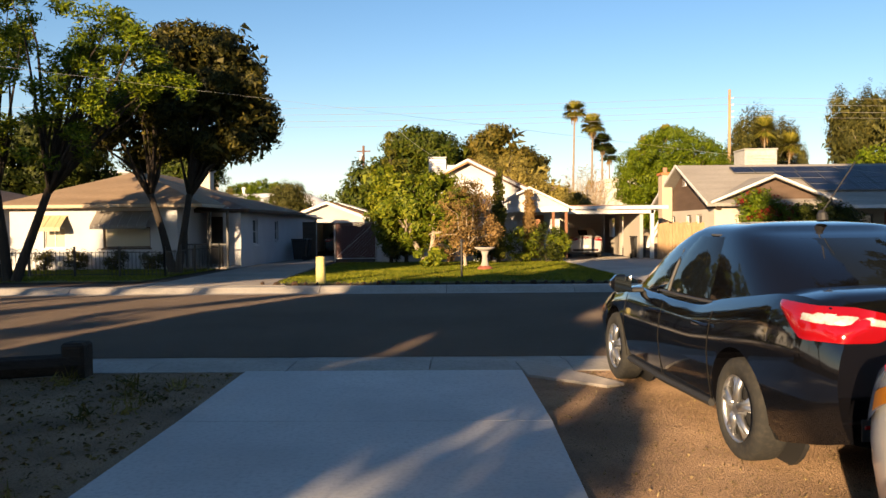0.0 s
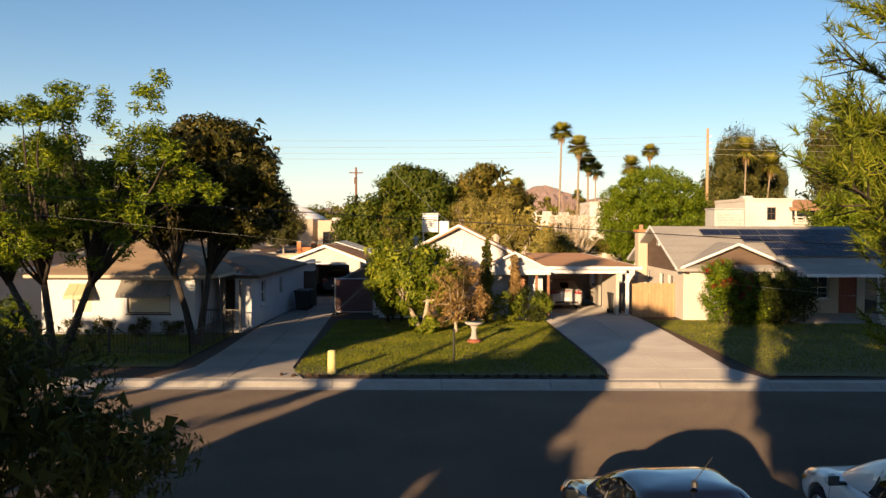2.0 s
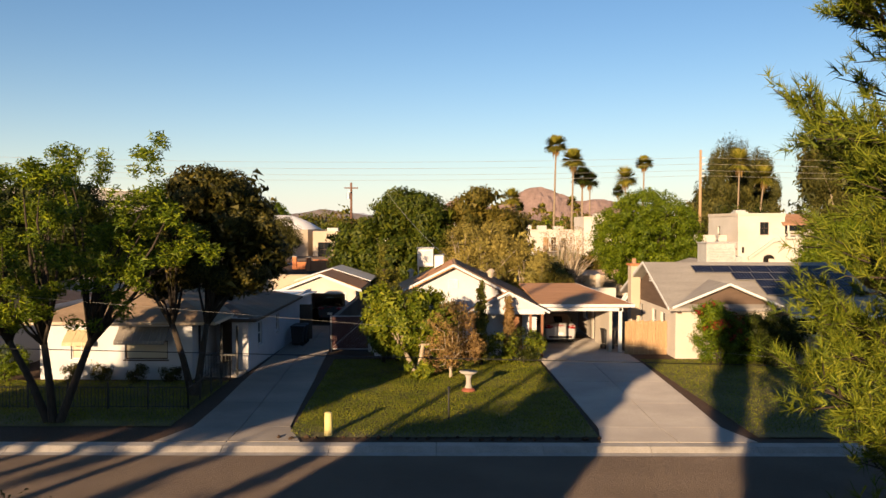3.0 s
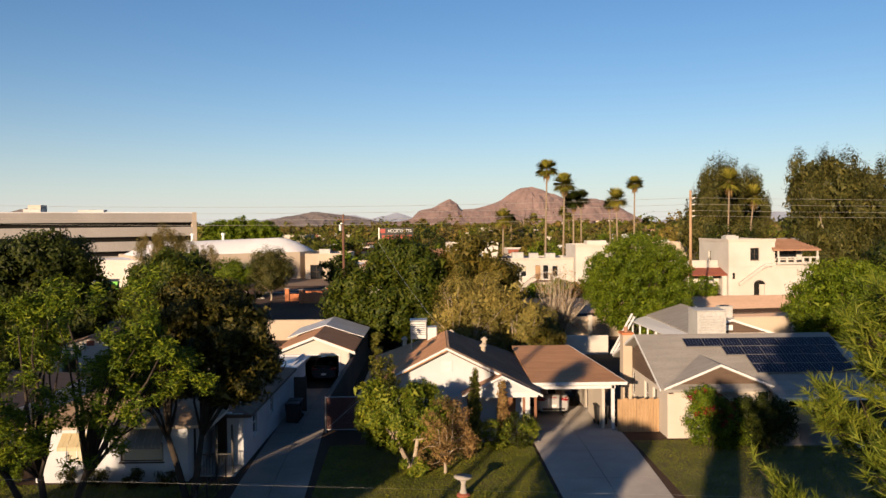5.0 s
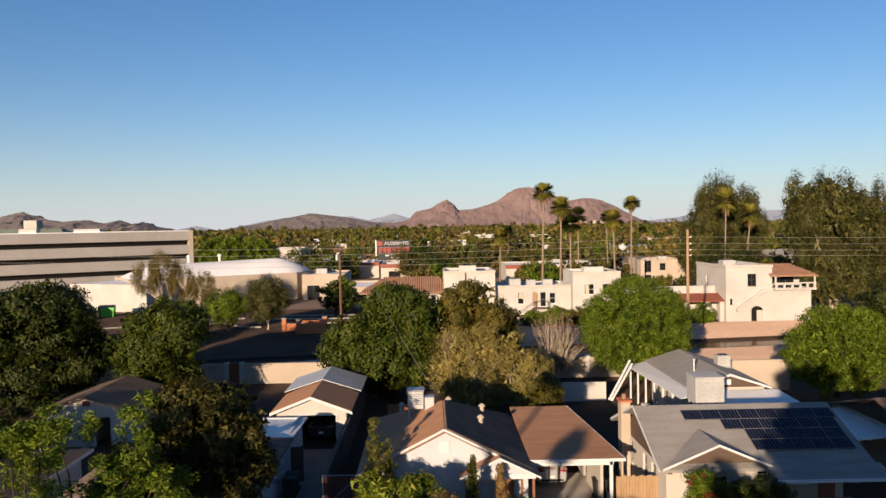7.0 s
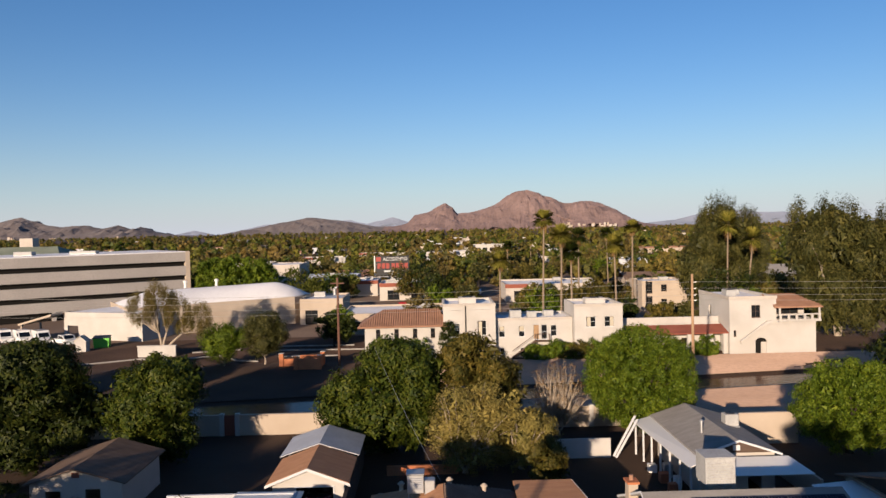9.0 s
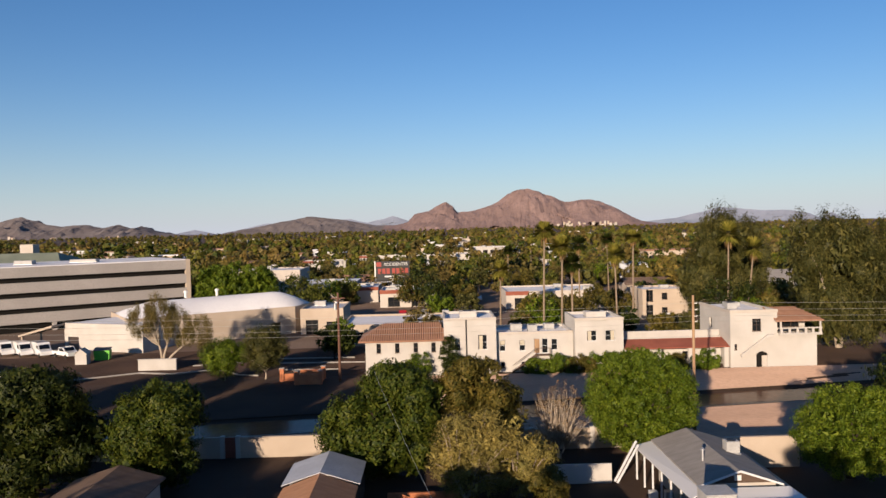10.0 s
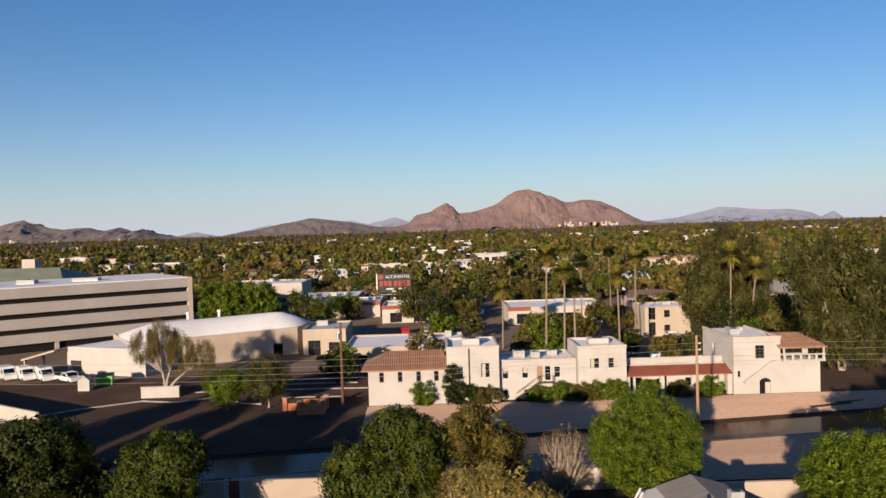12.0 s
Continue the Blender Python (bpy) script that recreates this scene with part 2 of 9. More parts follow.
LEAF_FAR_BROWN = foliage("far_brown_leaves", (0.12, 0.0947, 0.0406), (0.149, 0.115, 0.0486), (0.185, 0.139, 0.0607), 0.2, patch=0.08, lo=(0.4, 0.55, 0.55), hi=(1.35, 1.2, 1.0))
LEAF_PEPPER = foliage("pepper_leaves", (0.11, 0.092, 0.04), (0.16, 0.13, 0.058), (0.22, 0.175, 0.08), 0.3)
LEAF_WILLOW = foliage("weeping_leaves", (0.05, 0.065, 0.02), (0.08, 0.09, 0.03), (0.11, 0.115, 0.04), 0.35)
LEAF_RED = foliage("red_bracts", (0.22, 0.02, 0.03), (0.30, 0.03, 0.035), (0.16, 0.02, 0.03), 0.35)
GRASS = foliage("grass_blades", (0.085, 0.125, 0.014), (0.14, 0.18, 0.024), (0.23, 0.225, 0.05), 0.4, patch=0.7, lo=(0.7, 0.75, 0.7), hi=(1.35, 1.2, 1.0))

# reddish-brown asphalt, darkened to take in the shade over the lot
LOT_ASPHALT = material("shade_dark_asphalt", (0.04, 0.025, 0.018), (0.066, 0.041, 0.029), (0.09, 0.058, 0.042), 0.95, 20, 0.15, 0.5, depth=0.03, spec=0.1, loose=0.5)
PALM_TRUNK = material("palm_trunk", (0.20, 0.15, 0.10), (0.27, 0.205, 0.145), (0.13, 0.095, 0.065), 0.95, 8, 1.2, 0.6, depth=0.03, stretch=(1, 1, 3))


# ---- mesh tools ----
class Shape:
    """Gathers corners and faces of one mesh."""

    def __init__(self):
        self.v, self.f = [], []

    def add(self, verts, faces):
        n = len(self.v)
        self.v.extend(tuple(p) for p in verts)
        self.f.extend(tuple(n + i for i in face) for face in faces)
        return self

    def box(self, x0, y0, z0, x1, y1, z1, m=None, bevel=0.0):
        x0, x1 = sorted((x0, x1))
        y0, y1 = sorted((y0, y1))
        z0, z1 = sorted((z0, z1))
        if bevel:
            b = min(bevel, (x1 - x0) / 2.2, (y1 - y0) / 2.2, (z1 - z0) / 2.2)
            bm = bmesh.new()
            bmesh.ops.create_cube(bm, size=1)
            for p in bm.verts:
                p.co = ((x0 + x1) / 2 + p.co.x * (x1 - x0), (y0 + y1) / 2 + p.co.y * (y1 - y0), (z0 + z1) / 2 + p.co.z * (z1 - z0))
            bmesh.ops.bevel(bm, geom=bm.edges[:], offset=b, segments=1, affect="EDGES")
            vs = [m @ p.co if m else p.co.copy() for p in bm.verts]
            fs = [[p.index for p in face.verts] for face in bm.faces]
            bm.free()
            return self.add(vs, fs)
        vs = [Vector((x, y, z)) for z in (z0, z1) for y in (y0, y1) for x in (x0, x1)]
        if m:
            vs = [m @ p for p in vs]
        return self.add(vs, [(0, 2, 3, 1), (4, 5, 7, 6), (0, 1, 5, 4), (2, 6, 7, 3), (0, 4, 6, 2), (1, 3, 7, 5)])

    def tube(self, pts, radii, sides=8, cap=True):
        pts = [Vector(p) for p in pts]
        if not hasattr(radii, "__len__"):
            radii = [radii] * len(pts)
        vs = []
        for i, p in enumerate(pts):
            d = (pts[min(i + 1, len(pts) - 1)] - pts[max(i - 1, 0)]).normalized()
            a = d.cross(Vector((0, 0, 1)) if abs(d.z) < 0.9 else Vector((1, 0, 0))).normalized()
            b = d.cross(a)
            for k in range(sides):
                t = 2 * math.pi * k / sides
                vs.append(p + radii[i] * (math.cos(t) * a + math.sin(t) * b))
        fs = [(i * sides + k, i * sides + (k + 1) % sides, (i + 1) * sides + (k + 1) % sides, (i + 1) * sides + k) for i in range(len(pts) - 1) for k in range(sides)]
        if cap:
            fs += [tuple(range(sides)), tuple(range((len(pts) - 1) * sides, len(pts) * sides))]
        return self.add(vs, fs)

    def slab(self, corners, thick, m=None):
        """A flat plate: its upper corners in order, and its thickness straight down."""
        top = [Vector(p) for p in corners]
        vs = top + [p - Vector((0, 0, thick)) for p in top]
        if m:
            vs = [m @ p for p in vs]
        n = len(top)
        return self.add(vs, [tuple(range(n)), tuple(range(2 * n - 1, n - 1, -1))] + [(i, i + n, (i + 1) % n + n, (i + 1) % n) for i in range(n)])

    def prism(self, outline, y0, y1, m=None):
        """An outline of (x, z) drawn out from y0 to y1."""
        n = len(outline)
        vs = [Vector((x, y0, z)) for x, z in outline] + [Vector((x, y1, z)) for x, z in outline]
        if m:
            vs = [m @ p for p in vs]
        return self.add(vs, [tuple(range(n)), tuple(range(2 * n - 1, n - 1, -1))] + [(i, i + n, (i + 1) % n + n, (i + 1) % n) for i in range(n)])

    def mesh(self, name, mat=None, smooth=False):
        me = bpy.data.meshes.new(name)
        me.from_pydata(self.v, [], self.f)
        bm = bmesh.new()
        bm.from_mesh(me)
        bmesh.ops.recalc_face_normals(bm, faces=bm.faces[:])
        bm.to_mesh(me)
        bm.free()
        if mat:
            me.materials.append(mat)
        if smooth:
            me.polygons.foreach_set("use_smooth", [True] * len(me.polygons))
        return me


def part(name, shape, mat, parent=None, label="", smooth=False):
    """Links a shape (or a finished mesh) as one object, under its thing or part."""
    ob = new(name, shape.mesh(name, mat, smooth) if isinstance(shape, Shape) else shape)
    if parent:
        ob.parent = parent
        ob.matrix_parent_inverse = parent.matrix_world.inverted() if False else Matrix.Identity(4)
    return tagged(ob, label)


def thing(name, label, category, m=None, group="", kind=""):
    ob = new(name)
    ob.empty_display_size = 0.2
    if m:
        ob.matrix_basis = m
    return tagged(ob, label, category, group, kind)


def grid_wall(m, length, height, thick, openings=(), z0=0.0):
    """A wall along +x of the pose m, its face at y = 0 and its body behind it, with openings (x0, z0, x1, z1) right through."""
    xs = sorted({0.0, length, *[v for o in openings for v in (o[0], o[2])]})
    zs = sorted({z0, height, *[v for o in openings for v in (o[1], o[3])]})
    full = lambda i, k: 0 <= i < len(xs) - 1 and 0 <= k < len(zs) - 1 and not any(o[0] <= (xs[i] + xs[i + 1]) / 2 <= o[2] and o[1] <= (zs[k] + zs[k + 1]) / 2 <= o[3] for o in openings)
    s = Shape()
    for i in range(len(xs) - 1):
        for k in range(len(zs) - 1):
            if not full(i, k):
                continue
            a, b, c, d = xs[i], xs[i + 1], zs[k], zs[k + 1]
            q = lambda *ps: s.add([m @ Vector(p) for p in ps], [tuple(range(len(ps)))])
            q((a, 0, c), (b, 0, c), (b, 0, d), (a, 0, d))
            q((a, thick, c), (a, thick, d), (b, thick, d), (b, thick, c))
            if not full(i - 1, k):
                q((a, 0, c), (a, 0, d), (a, thick, d), (a, thick, c))
            if not full(i + 1, k):
                q((b, 0, c), (b, thick, c), (b, thick, d), (b, 0, d))
            if not full(i, k - 1):
                q((a, 0, c), (a, thick, c), (b, thick, c), (b, 0, c))
            if not full(i, k + 1):
                q((a, 0, d), (b, 0, d), (b, thick, d), (a, thick, d))
    return s


def window(parent, m, x0, z0, x1, z1, bars=1, rail=True, trim=WHITE_WOOD, depth=0.10, sill=True, glass=DARK_GLASS, name="window"):
    """A window set into an opening of a wall at the pose m: its surround, its panes and its sill."""
    w = 0.05
    f = Shape()
    f.box(x0, depth - 0.03, z0, x0 + w, depth + 0.03, z1, m), f.box(x1 - w, depth - 0.03, z0, x1, depth + 0.03, z1, m)
    f.box(x0 + w, depth - 0.03, z0, x1 - w, depth + 0.03, z0 + w, m), f.box(x0 + w, depth - 0.03, z1 - w, x1 - w, depth + 0.03, z1, m)
    for k in range(1, bars + 1):
        x = x0 + (x1 - x0) * k / (bars + 1)
        f.box(x - 0.02, depth - 0.02, z0 + w, x + 0.02, depth + 0.02, z1 - w, m)
    if rail:
        z = (z0 + z1) / 2
        f.box(x0 + w, depth - 0.025, z - 0.02, x1 - w, depth + 0.015, z + 0.02, m)
    win = part(name, f, trim, parent)
    part("pane", Shape().box(x0 + w, depth, z0 + w, x1 - w, depth + 0.008, z1 - w, m), glass, win)
    if sill:
        part("sill", Shape().box(x0 - 0.05, -0.05, z0 - 0.06, x1 + 0.05, depth - 0.03, z0 - 0.004, m), trim, win)
    return win


def gable_roof(m, x0, x1, y0, y1, eave, ridge, along="y", over=0.4, thick=0.12):
    """Two sloping plates that meet at the ridge; along: the way of the ridge."""
    s = Shape()
    if along == "y":
        xm = (x0 + x1) / 2
        k = (ridge - eave) / (xm - x0)
        for e in (x0 - over, x1 + over):
            s.slab([(e, y0 - over, eave - k * over), (xm, y0 - over, ridge), (xm, y1 + over, ridge), (e, y1 + over, eave - k * over)], thick, m)
    else:
        ym = (y0 + y1) / 2
        k = (ridge - eave) / (ym - y0)
        for e in (y0 - over, y1 + over):
            s.slab([(x0 - over, e, eave - k * over), (x0 - over, ym, ridge), (x1 + over, ym, ridge), (x1 + over, e, eave - k * over)], thick, m)
    return s


def leaf_tris(centres, spread, per, size, seed, slim=0.45, droop=0.0, flat=0.0, hang=0.0, facing=0.0, out=None):
    """Leaves in clumps: per leaves round each centre, each a small pointed blade of its own turn and tint."""
    rng = np.random.default_rng(seed)
    c = np.repeat(np.asarray(centres, float), per, 0)
    n = len(c)
    sp = np.repeat(np.broadcast_to(np.asarray(spread, float), (len(centres),)), per)
    off = rng.normal(size=(n, 3))
    off *= (sp * rng.random(n) ** 0.5 / np.linalg.norm(off, axis=1))[:, None]
    off *= np.array((1 / (1 + 0.45 * hang), 1 / (1 + 0.45 * hang), 0.8 + hang))
    c = c + off
    ax = rng.normal(size=(n, 3)) + off / sp[:, None] * 0.8
    ax[:, 2] = ax[:, 2] * (1 - flat) - droop
    ax /= np.linalg.norm(ax, axis=1)[:, None]
    up = rng.normal(size=(n, 3))
    up[:, 2] += flat * 3
    if facing:
        # leaves lie on the skin of their clump and bough, like scales
        skin = off / sp[:, None] * 0.7
        if out is not None:
            skin = skin + np.repeat(out, per, 0)
        skin = skin / (np.linalg.norm(skin, axis=1, keepdims=True) + 1e-9) * facing + rng.normal(size=(n, 3)) * (1 - facing) * 0.6
        skin /= np.linalg.norm(skin, axis=1, keepdims=True) + 1e-9
        ax = ax - skin * (ax * skin).sum(1, keepdims=True)
        ax /= np.linalg.norm(ax, axis=1)[:, None] + 1e-9
        up = skin
    side = np.cross(ax, up)
    side /= np.linalg.norm(side, axis=1)[:, None] + 1e-9
    ln = (size * rng.uniform(0.6, 1.35, n))[:, None]
    v = np.empty((n, 3, 3))
    v[:, 0] = c + ax * ln * 0.55
    v[:, 1], v[:, 2] = c + side * ln * slim * 0.5 - ax * ln * 0.45, c - side * ln * slim * 0.5 - ax * ln * 0.35
    return v.reshape(-1, 3)


def leaf_mesh(name, centres, spread, per, size, mat, seed, slim=0.45, droop=0.0, flat=0.0):
    return quads(name, leaf_tris(centres, spread, per, size, seed, slim, droop, flat), mat, 3)


def quads(name, v, mat, k=4):
    """A mesh of loose faces of k corners each from an array of corners."""
    n = len(v) // k
    me = bpy.data.meshes.new(name)
    me.vertices.add(k * n)
    me.vertices.foreach_set("co", np.ascontiguousarray(v, dtype=np.float32).ravel())
    me.loops.add(k * n)
    me.loops.foreach_set("vertex_index", np.arange(k * n, dtype=np.int32))
    me.polygons.add(n)
    me.polygons.foreach_set("loop_start", np.arange(0, k * n, k, dtype=np.int32))
    me.update(calc_edges=True)
    me.materials.append(mat)
    return me


def clumps(blobs, count, seed, inner=0.35):
    """Places inside ellipsoids (x, y, z, rx, ry, rz), the more of them the larger the blob, mostly near their skin."""
    rng = np.random.default_rng(seed)
    size = np.array([b[3] * b[4] * b[5] for b in blobs]) ** 0.7
    pick = rng.choice(len(blobs), count, p=size / size.sum())
    d = rng.normal(size=(count, 3))
    d /= np.linalg.norm(d, axis=1)[:, None]
    r = inner + (1 - inner) * rng.random(count) ** 0.45
    b = np.array(blobs, float)[pick]
    return b[:, :3] + d * b[:, 3:] * r[:, None]


def tree(name, label, x, y, blobs, leaf, bark=BARK, count=220, per=90, size=0.16, spread=0.45, stems=((0, 0),), fork=1.6, girth=0.16, seed=1, limbs=26, slim=0.45, droop=0.0, flat=0.0, inner=0.35, category="tree", group="", lumps=None, gather=0.5, inside=0.35, hang=0.0, facing=0.7):
    """A tree: stems that fork into limbs towards the clumps of its crown. Blobs are given relative to its foot."""
    rng = random.Random(seed)
    t = thing(name, label, category, Matrix.Translation((x, y, 0)), group)
    cs = clumps(blobs, count, seed, inner)
    if lumps is None:
        lumps = count // 11 if count >= 100 else 0
    out = None
    if lumps:
        # gather the clumps into boughs, with gaps between them
        bough = clumps(blobs, lumps, seed + 1, 0.55)
        mean = float(np.mean([(b[3] * b[4] * b[5]) ** (1 / 3) for b in blobs]))
        g = np.random.default_rng(seed + 2)
        near = bough[np.argmin(((cs[:, None] - bough[None]) ** 2).sum(2), 1)]
        away = cs - near
        far = np.linalg.norm(away, axis=1, keepdims=True) + 1e-6
        lim = mean * gather * g.uniform(0.5, 1.0, (len(cs), 1))
        cs = near + away * np.minimum(1.0, lim / far)
        core = np.array([b[:3] for b in blobs], float)
        core = core[np.argmin(((near[:, None] - core[None]) ** 2).sum(2), 1)]
        rise = near - core
        out = (cs - near) / (mean * gather) * 1.2 + rise / (np.linalg.norm(rise, axis=1, keepdims=True) + 1e-6) * 0.5
    wood = Shape()
    tops = []
    zlow = min(b[2] - b[5] for b in blobs)
    for sx, sy in stems:
        mid = Vector((sx * 0.5 + rng.uniform(-0.08, 0.08), sy * 0.5, fork * 0.5))
        top = Vector((sx, sy, fork))
        wood.tube([(sx * 0.12, sy * 0.12, -0.1), (sx * 0.16, sy * 0.16, 0.12), mid, top], [girth * 1.5, girth * 1.1, girth * 0.9, girth * 0.75], 10)
        tops.append(top)
    for i in range(limbs):
        c = Vector(cs[(i * 7919) % len(cs)])
        base = min(tops, key=lambda p: (p - c).length)
        a = base.lerp(c, 0.35) + Vector((rng.uniform(-0.2, 0.2), rng.uniform(-0.2, 0.2), rng.uniform(0.0, 0.3)))
        b = base.lerp(c, 0.7) + Vector((rng.uniform(-0.2, 0.2), rng.uniform(-0.2, 0.2), rng.uniform(0.0, 0.35)))
        g = girth * rng.uniform(0.3, 0.6)
        wood.tube([base - Vector((0, 0, 0.1)), a, b, c], [g, g * 0.7, g * 0.42, g * 0.12], 6)
    part("trunk", wood, bark, t, smooth=True)
    v = leaf_tris(cs, spread, per, size, seed, slim, droop, flat, hang, facing, out)
    if count >= 100 and inside:
        # oversized leaves added deep in the crown to shut out the light
        deep = clumps([(*b[:3], b[3] * 0.72, b[4] * 0.72, b[5] * 0.72) for b in blobs], max(12, int(count * inside)), seed + 3, 0.1)
        v = np.concatenate([v, leaf_tris(deep, spread * 1.5, max(8, per // 3), size * 2.0, seed + 4, max(slim, 0.5), droop, flat)])
    part("crown", quads("crown", v, leaf, 3), None, t)
    return t


# ---- ground, street, canal ----
PROFILE = [(-700, 0.0), (7.9, 0.0), (8.0, -0.08), (18.3, -0.08), (18.9, 0.06), (22, 0.04), (34, -0.10), (48, -0.36), (60, -0.34), (70, -0.25), (74, 0.0), (78.2, 0.0),
           (79.8, -1.3), (87.3, -1.3), (89.3, -0.75), (101, 0.1), (103.5, 0.15), (130, 0.0), (4800, 0.0)]


def askew(x):
    """How far the canal has drifted away from the street at x."""
    return 0.145 * min(max(x, -45.0), 60.0)


def canal_y(x, y):
    return y + askew(x) * (0.6 if y == 74 else 1.0 if 78 < y < 90 else 0.0)


def ground_z(y):
    return float(np.interp(y, [p[0] for p in PROFILE], [p[1] for p in PROFILE]))


def strip(name, x0, x1, y0, y1, mat, lift=0.006, label="", category="", kind="structure", step=2.0, bulge=0.0):
    """A sheet that follows the ground."""
    n = max(1, int((y1 - y0) / step))
    s = Shape()
    ys = [y0 + (y1 - y0) * i / n for i in range(n + 1)]
    xs = [x0 + (x1 - x0) * i / 8 for i in range(9)]
    s.add([(x, y, ground_z(y) + lift) for y in ys for x in xs], [(j * 9 + i, j * 9 + i + 1, (j + 1) * 9 + i + 1, (j + 1) * 9 + i) for j in range(n) for i in range(8)])
    return tagged(part(name, s, mat), label, category, kind=kind)


sheet = Shape()
gx = [-4500, -600, -200, -90, -60, -40, -25, -15, -5, 5, 15, 25, 40, 60, 90, 200, 600, 4500]
sheet.add([(x, canal_y(x, y), z) for y, z in PROFILE for x in gx], [(j * len(gx) + i, j * len(gx) + i + 1, (j + 1) * len(gx) + i + 1, (j + 1) * len(gx) + i) for j in range(len(PROFILE) - 1) for i in range(len(gx) - 1)])
tagged(part("ground", sheet, SOIL), "dry desert soil of the neighbourhood, darkened for shaded yards", "ground", kind="structure")

road = Shape().add([(x, y, z) for y, z in ((9.25, -0.04), (11, 0.0), (13.7, 0.03), (16.5, 0.0), (18.0, -0.05)) for x in gx],
                   [(j * len(gx) + i, j * len(gx) + i + 1, (j + 1) * len(gx) + i + 1, (j + 1) * len(gx) + i) for j in range(4) for i in range(len(gx) - 1)])
tagged(part("road", road, ASPHALT), "dark grey asphalt residential street", "road", kind="structure")

# rolled kerbs, cast in lengths
kerb_far = thing("kerb_far", "pale concrete rolled kerb along the street", "kerb", kind="structure")
kerb_near = thing("kerb_near", "pale concrete pavement and rolled kerb beside the street", "kerb", kind="structure")
far_len = Shape().prism([(0.0, -0.3), (0.0, -0.06), (0.30, -0.045), (0.52, 0.075), (0.86, 0.085), (0.90, 0.075), (0.90, -0.3)], 0.006, 2.994, Matrix(((0, 1, 0, 0), (1, 0, 0, 0), (0, 0, 1, 0), (0, 0, 0, 1)))).mesh("kerb_length", KERB_MAT)
for i in range(-14, 16):
    k = part("kerb_length", far_len, None, kerb_far)
    k.location = (3.0 * i, 17.98, 0)
near_len = Shape().prism([(0.0, -0.3), (0.0, 0.012), (0.62, 0.018), (0.86, -0.02), (1.05, -0.035), (1.26, -0.05), (1.26, -0.3)], 0.005, 1.495, Matrix(((0, 1, 0, 0), (1, 0, 0, 0), (0, 0, 1, 0), (0, 0, 0, 1)))).mesh("pavement_slab", KERB_MAT)
for i in range(-26, 28):
    k = part("pavement_slab", near_len, None, kerb_near)
    k.location = (1.5 * i, 8.06 + 0.012 * i, 0)

# near yard
tagged(part("gravel_yard", Shape().slab([(-40, -40, 0.004), (40, -40, 0.004), (40, 8.5, 0.004), (-40, 8.0, 0.004)], 0.1), GRAVEL), "tan crushed granite front yard", "gravel", kind="structure")
drive = thing("driveway", "pale grey concrete driveway of the near house", "driveway", kind="structure")
for i, (a, b) in enumerate(((-9.0, -6.0), (-5.99, -3.0), (-2.99, 0.0), (0.01, 3.0), (3.01, 5.9), (5.91, 8.05))):
    flare = 0.06 if i == 5 else 0.0
    part("slab", Shape().slab([(-1.85, a, 0.03), (1.02, a, 0.03), (1.02 - flare, b, 0.03 - flare * 0.2), (-1.85 - flare, b, 0.03 - flare * 0.2)], 0.12), CONCRETE_NEW, drive)

# far driveways
def drive_slabs(name, label, rows, mat):
    t = thing(name, label, "driveway", kind="structure")
    for (y0, a0, b0), (y1, a1, b1) in zip(rows, rows[1:]):
        n = 2
        for k in range(n):
            u0, u1 = k / n, (k + 1) / n
            g = 0.012
            part("slab", Shape().slab([(a0 + (b0 - a0) * u0 + g, y0 + g, ground_z(y0) + 0.03), (a0 + (b0 - a0) * u1 - g, y0 + g, ground_z(y0) + 0.03),
                                       (a1 + (b1 - a1) * u1 - g, y1 - g, ground_z(y1) + 0.03), (a1 + (b1 - a1) * u0 + g, y1 - g, ground_z(y1) + 0.03)], 0.12), mat, t)
    return t


drive_slabs("neighbour_driveway", "long grey concrete driveway to a garage", [(18.9, -8.1, -3.9), (20.6, -7.5, -4.5), (24, -7.6, -4.75), (28, -7.85, -5.0), (32, -8.0, -5.3), (36, -8.1, -5.6), (40, -8.3, -5.8), (44, -8.6, -5.9), (47.8, -8.9, -5.9)], SHADE_CONCRETE)
drive_slabs("carport_driveway", "wide sunlit tan concrete driveway to a carport", [(18.9, 4.7, 9.2), (20.6, 4.95, 8.75), (24, 4.9, 8.95), (28, 4.85, 9.15), (32, 4.8, 9.35), (36, 4.75, 9.4), (41.5, 4.75, 9.4)], CONCRETE)

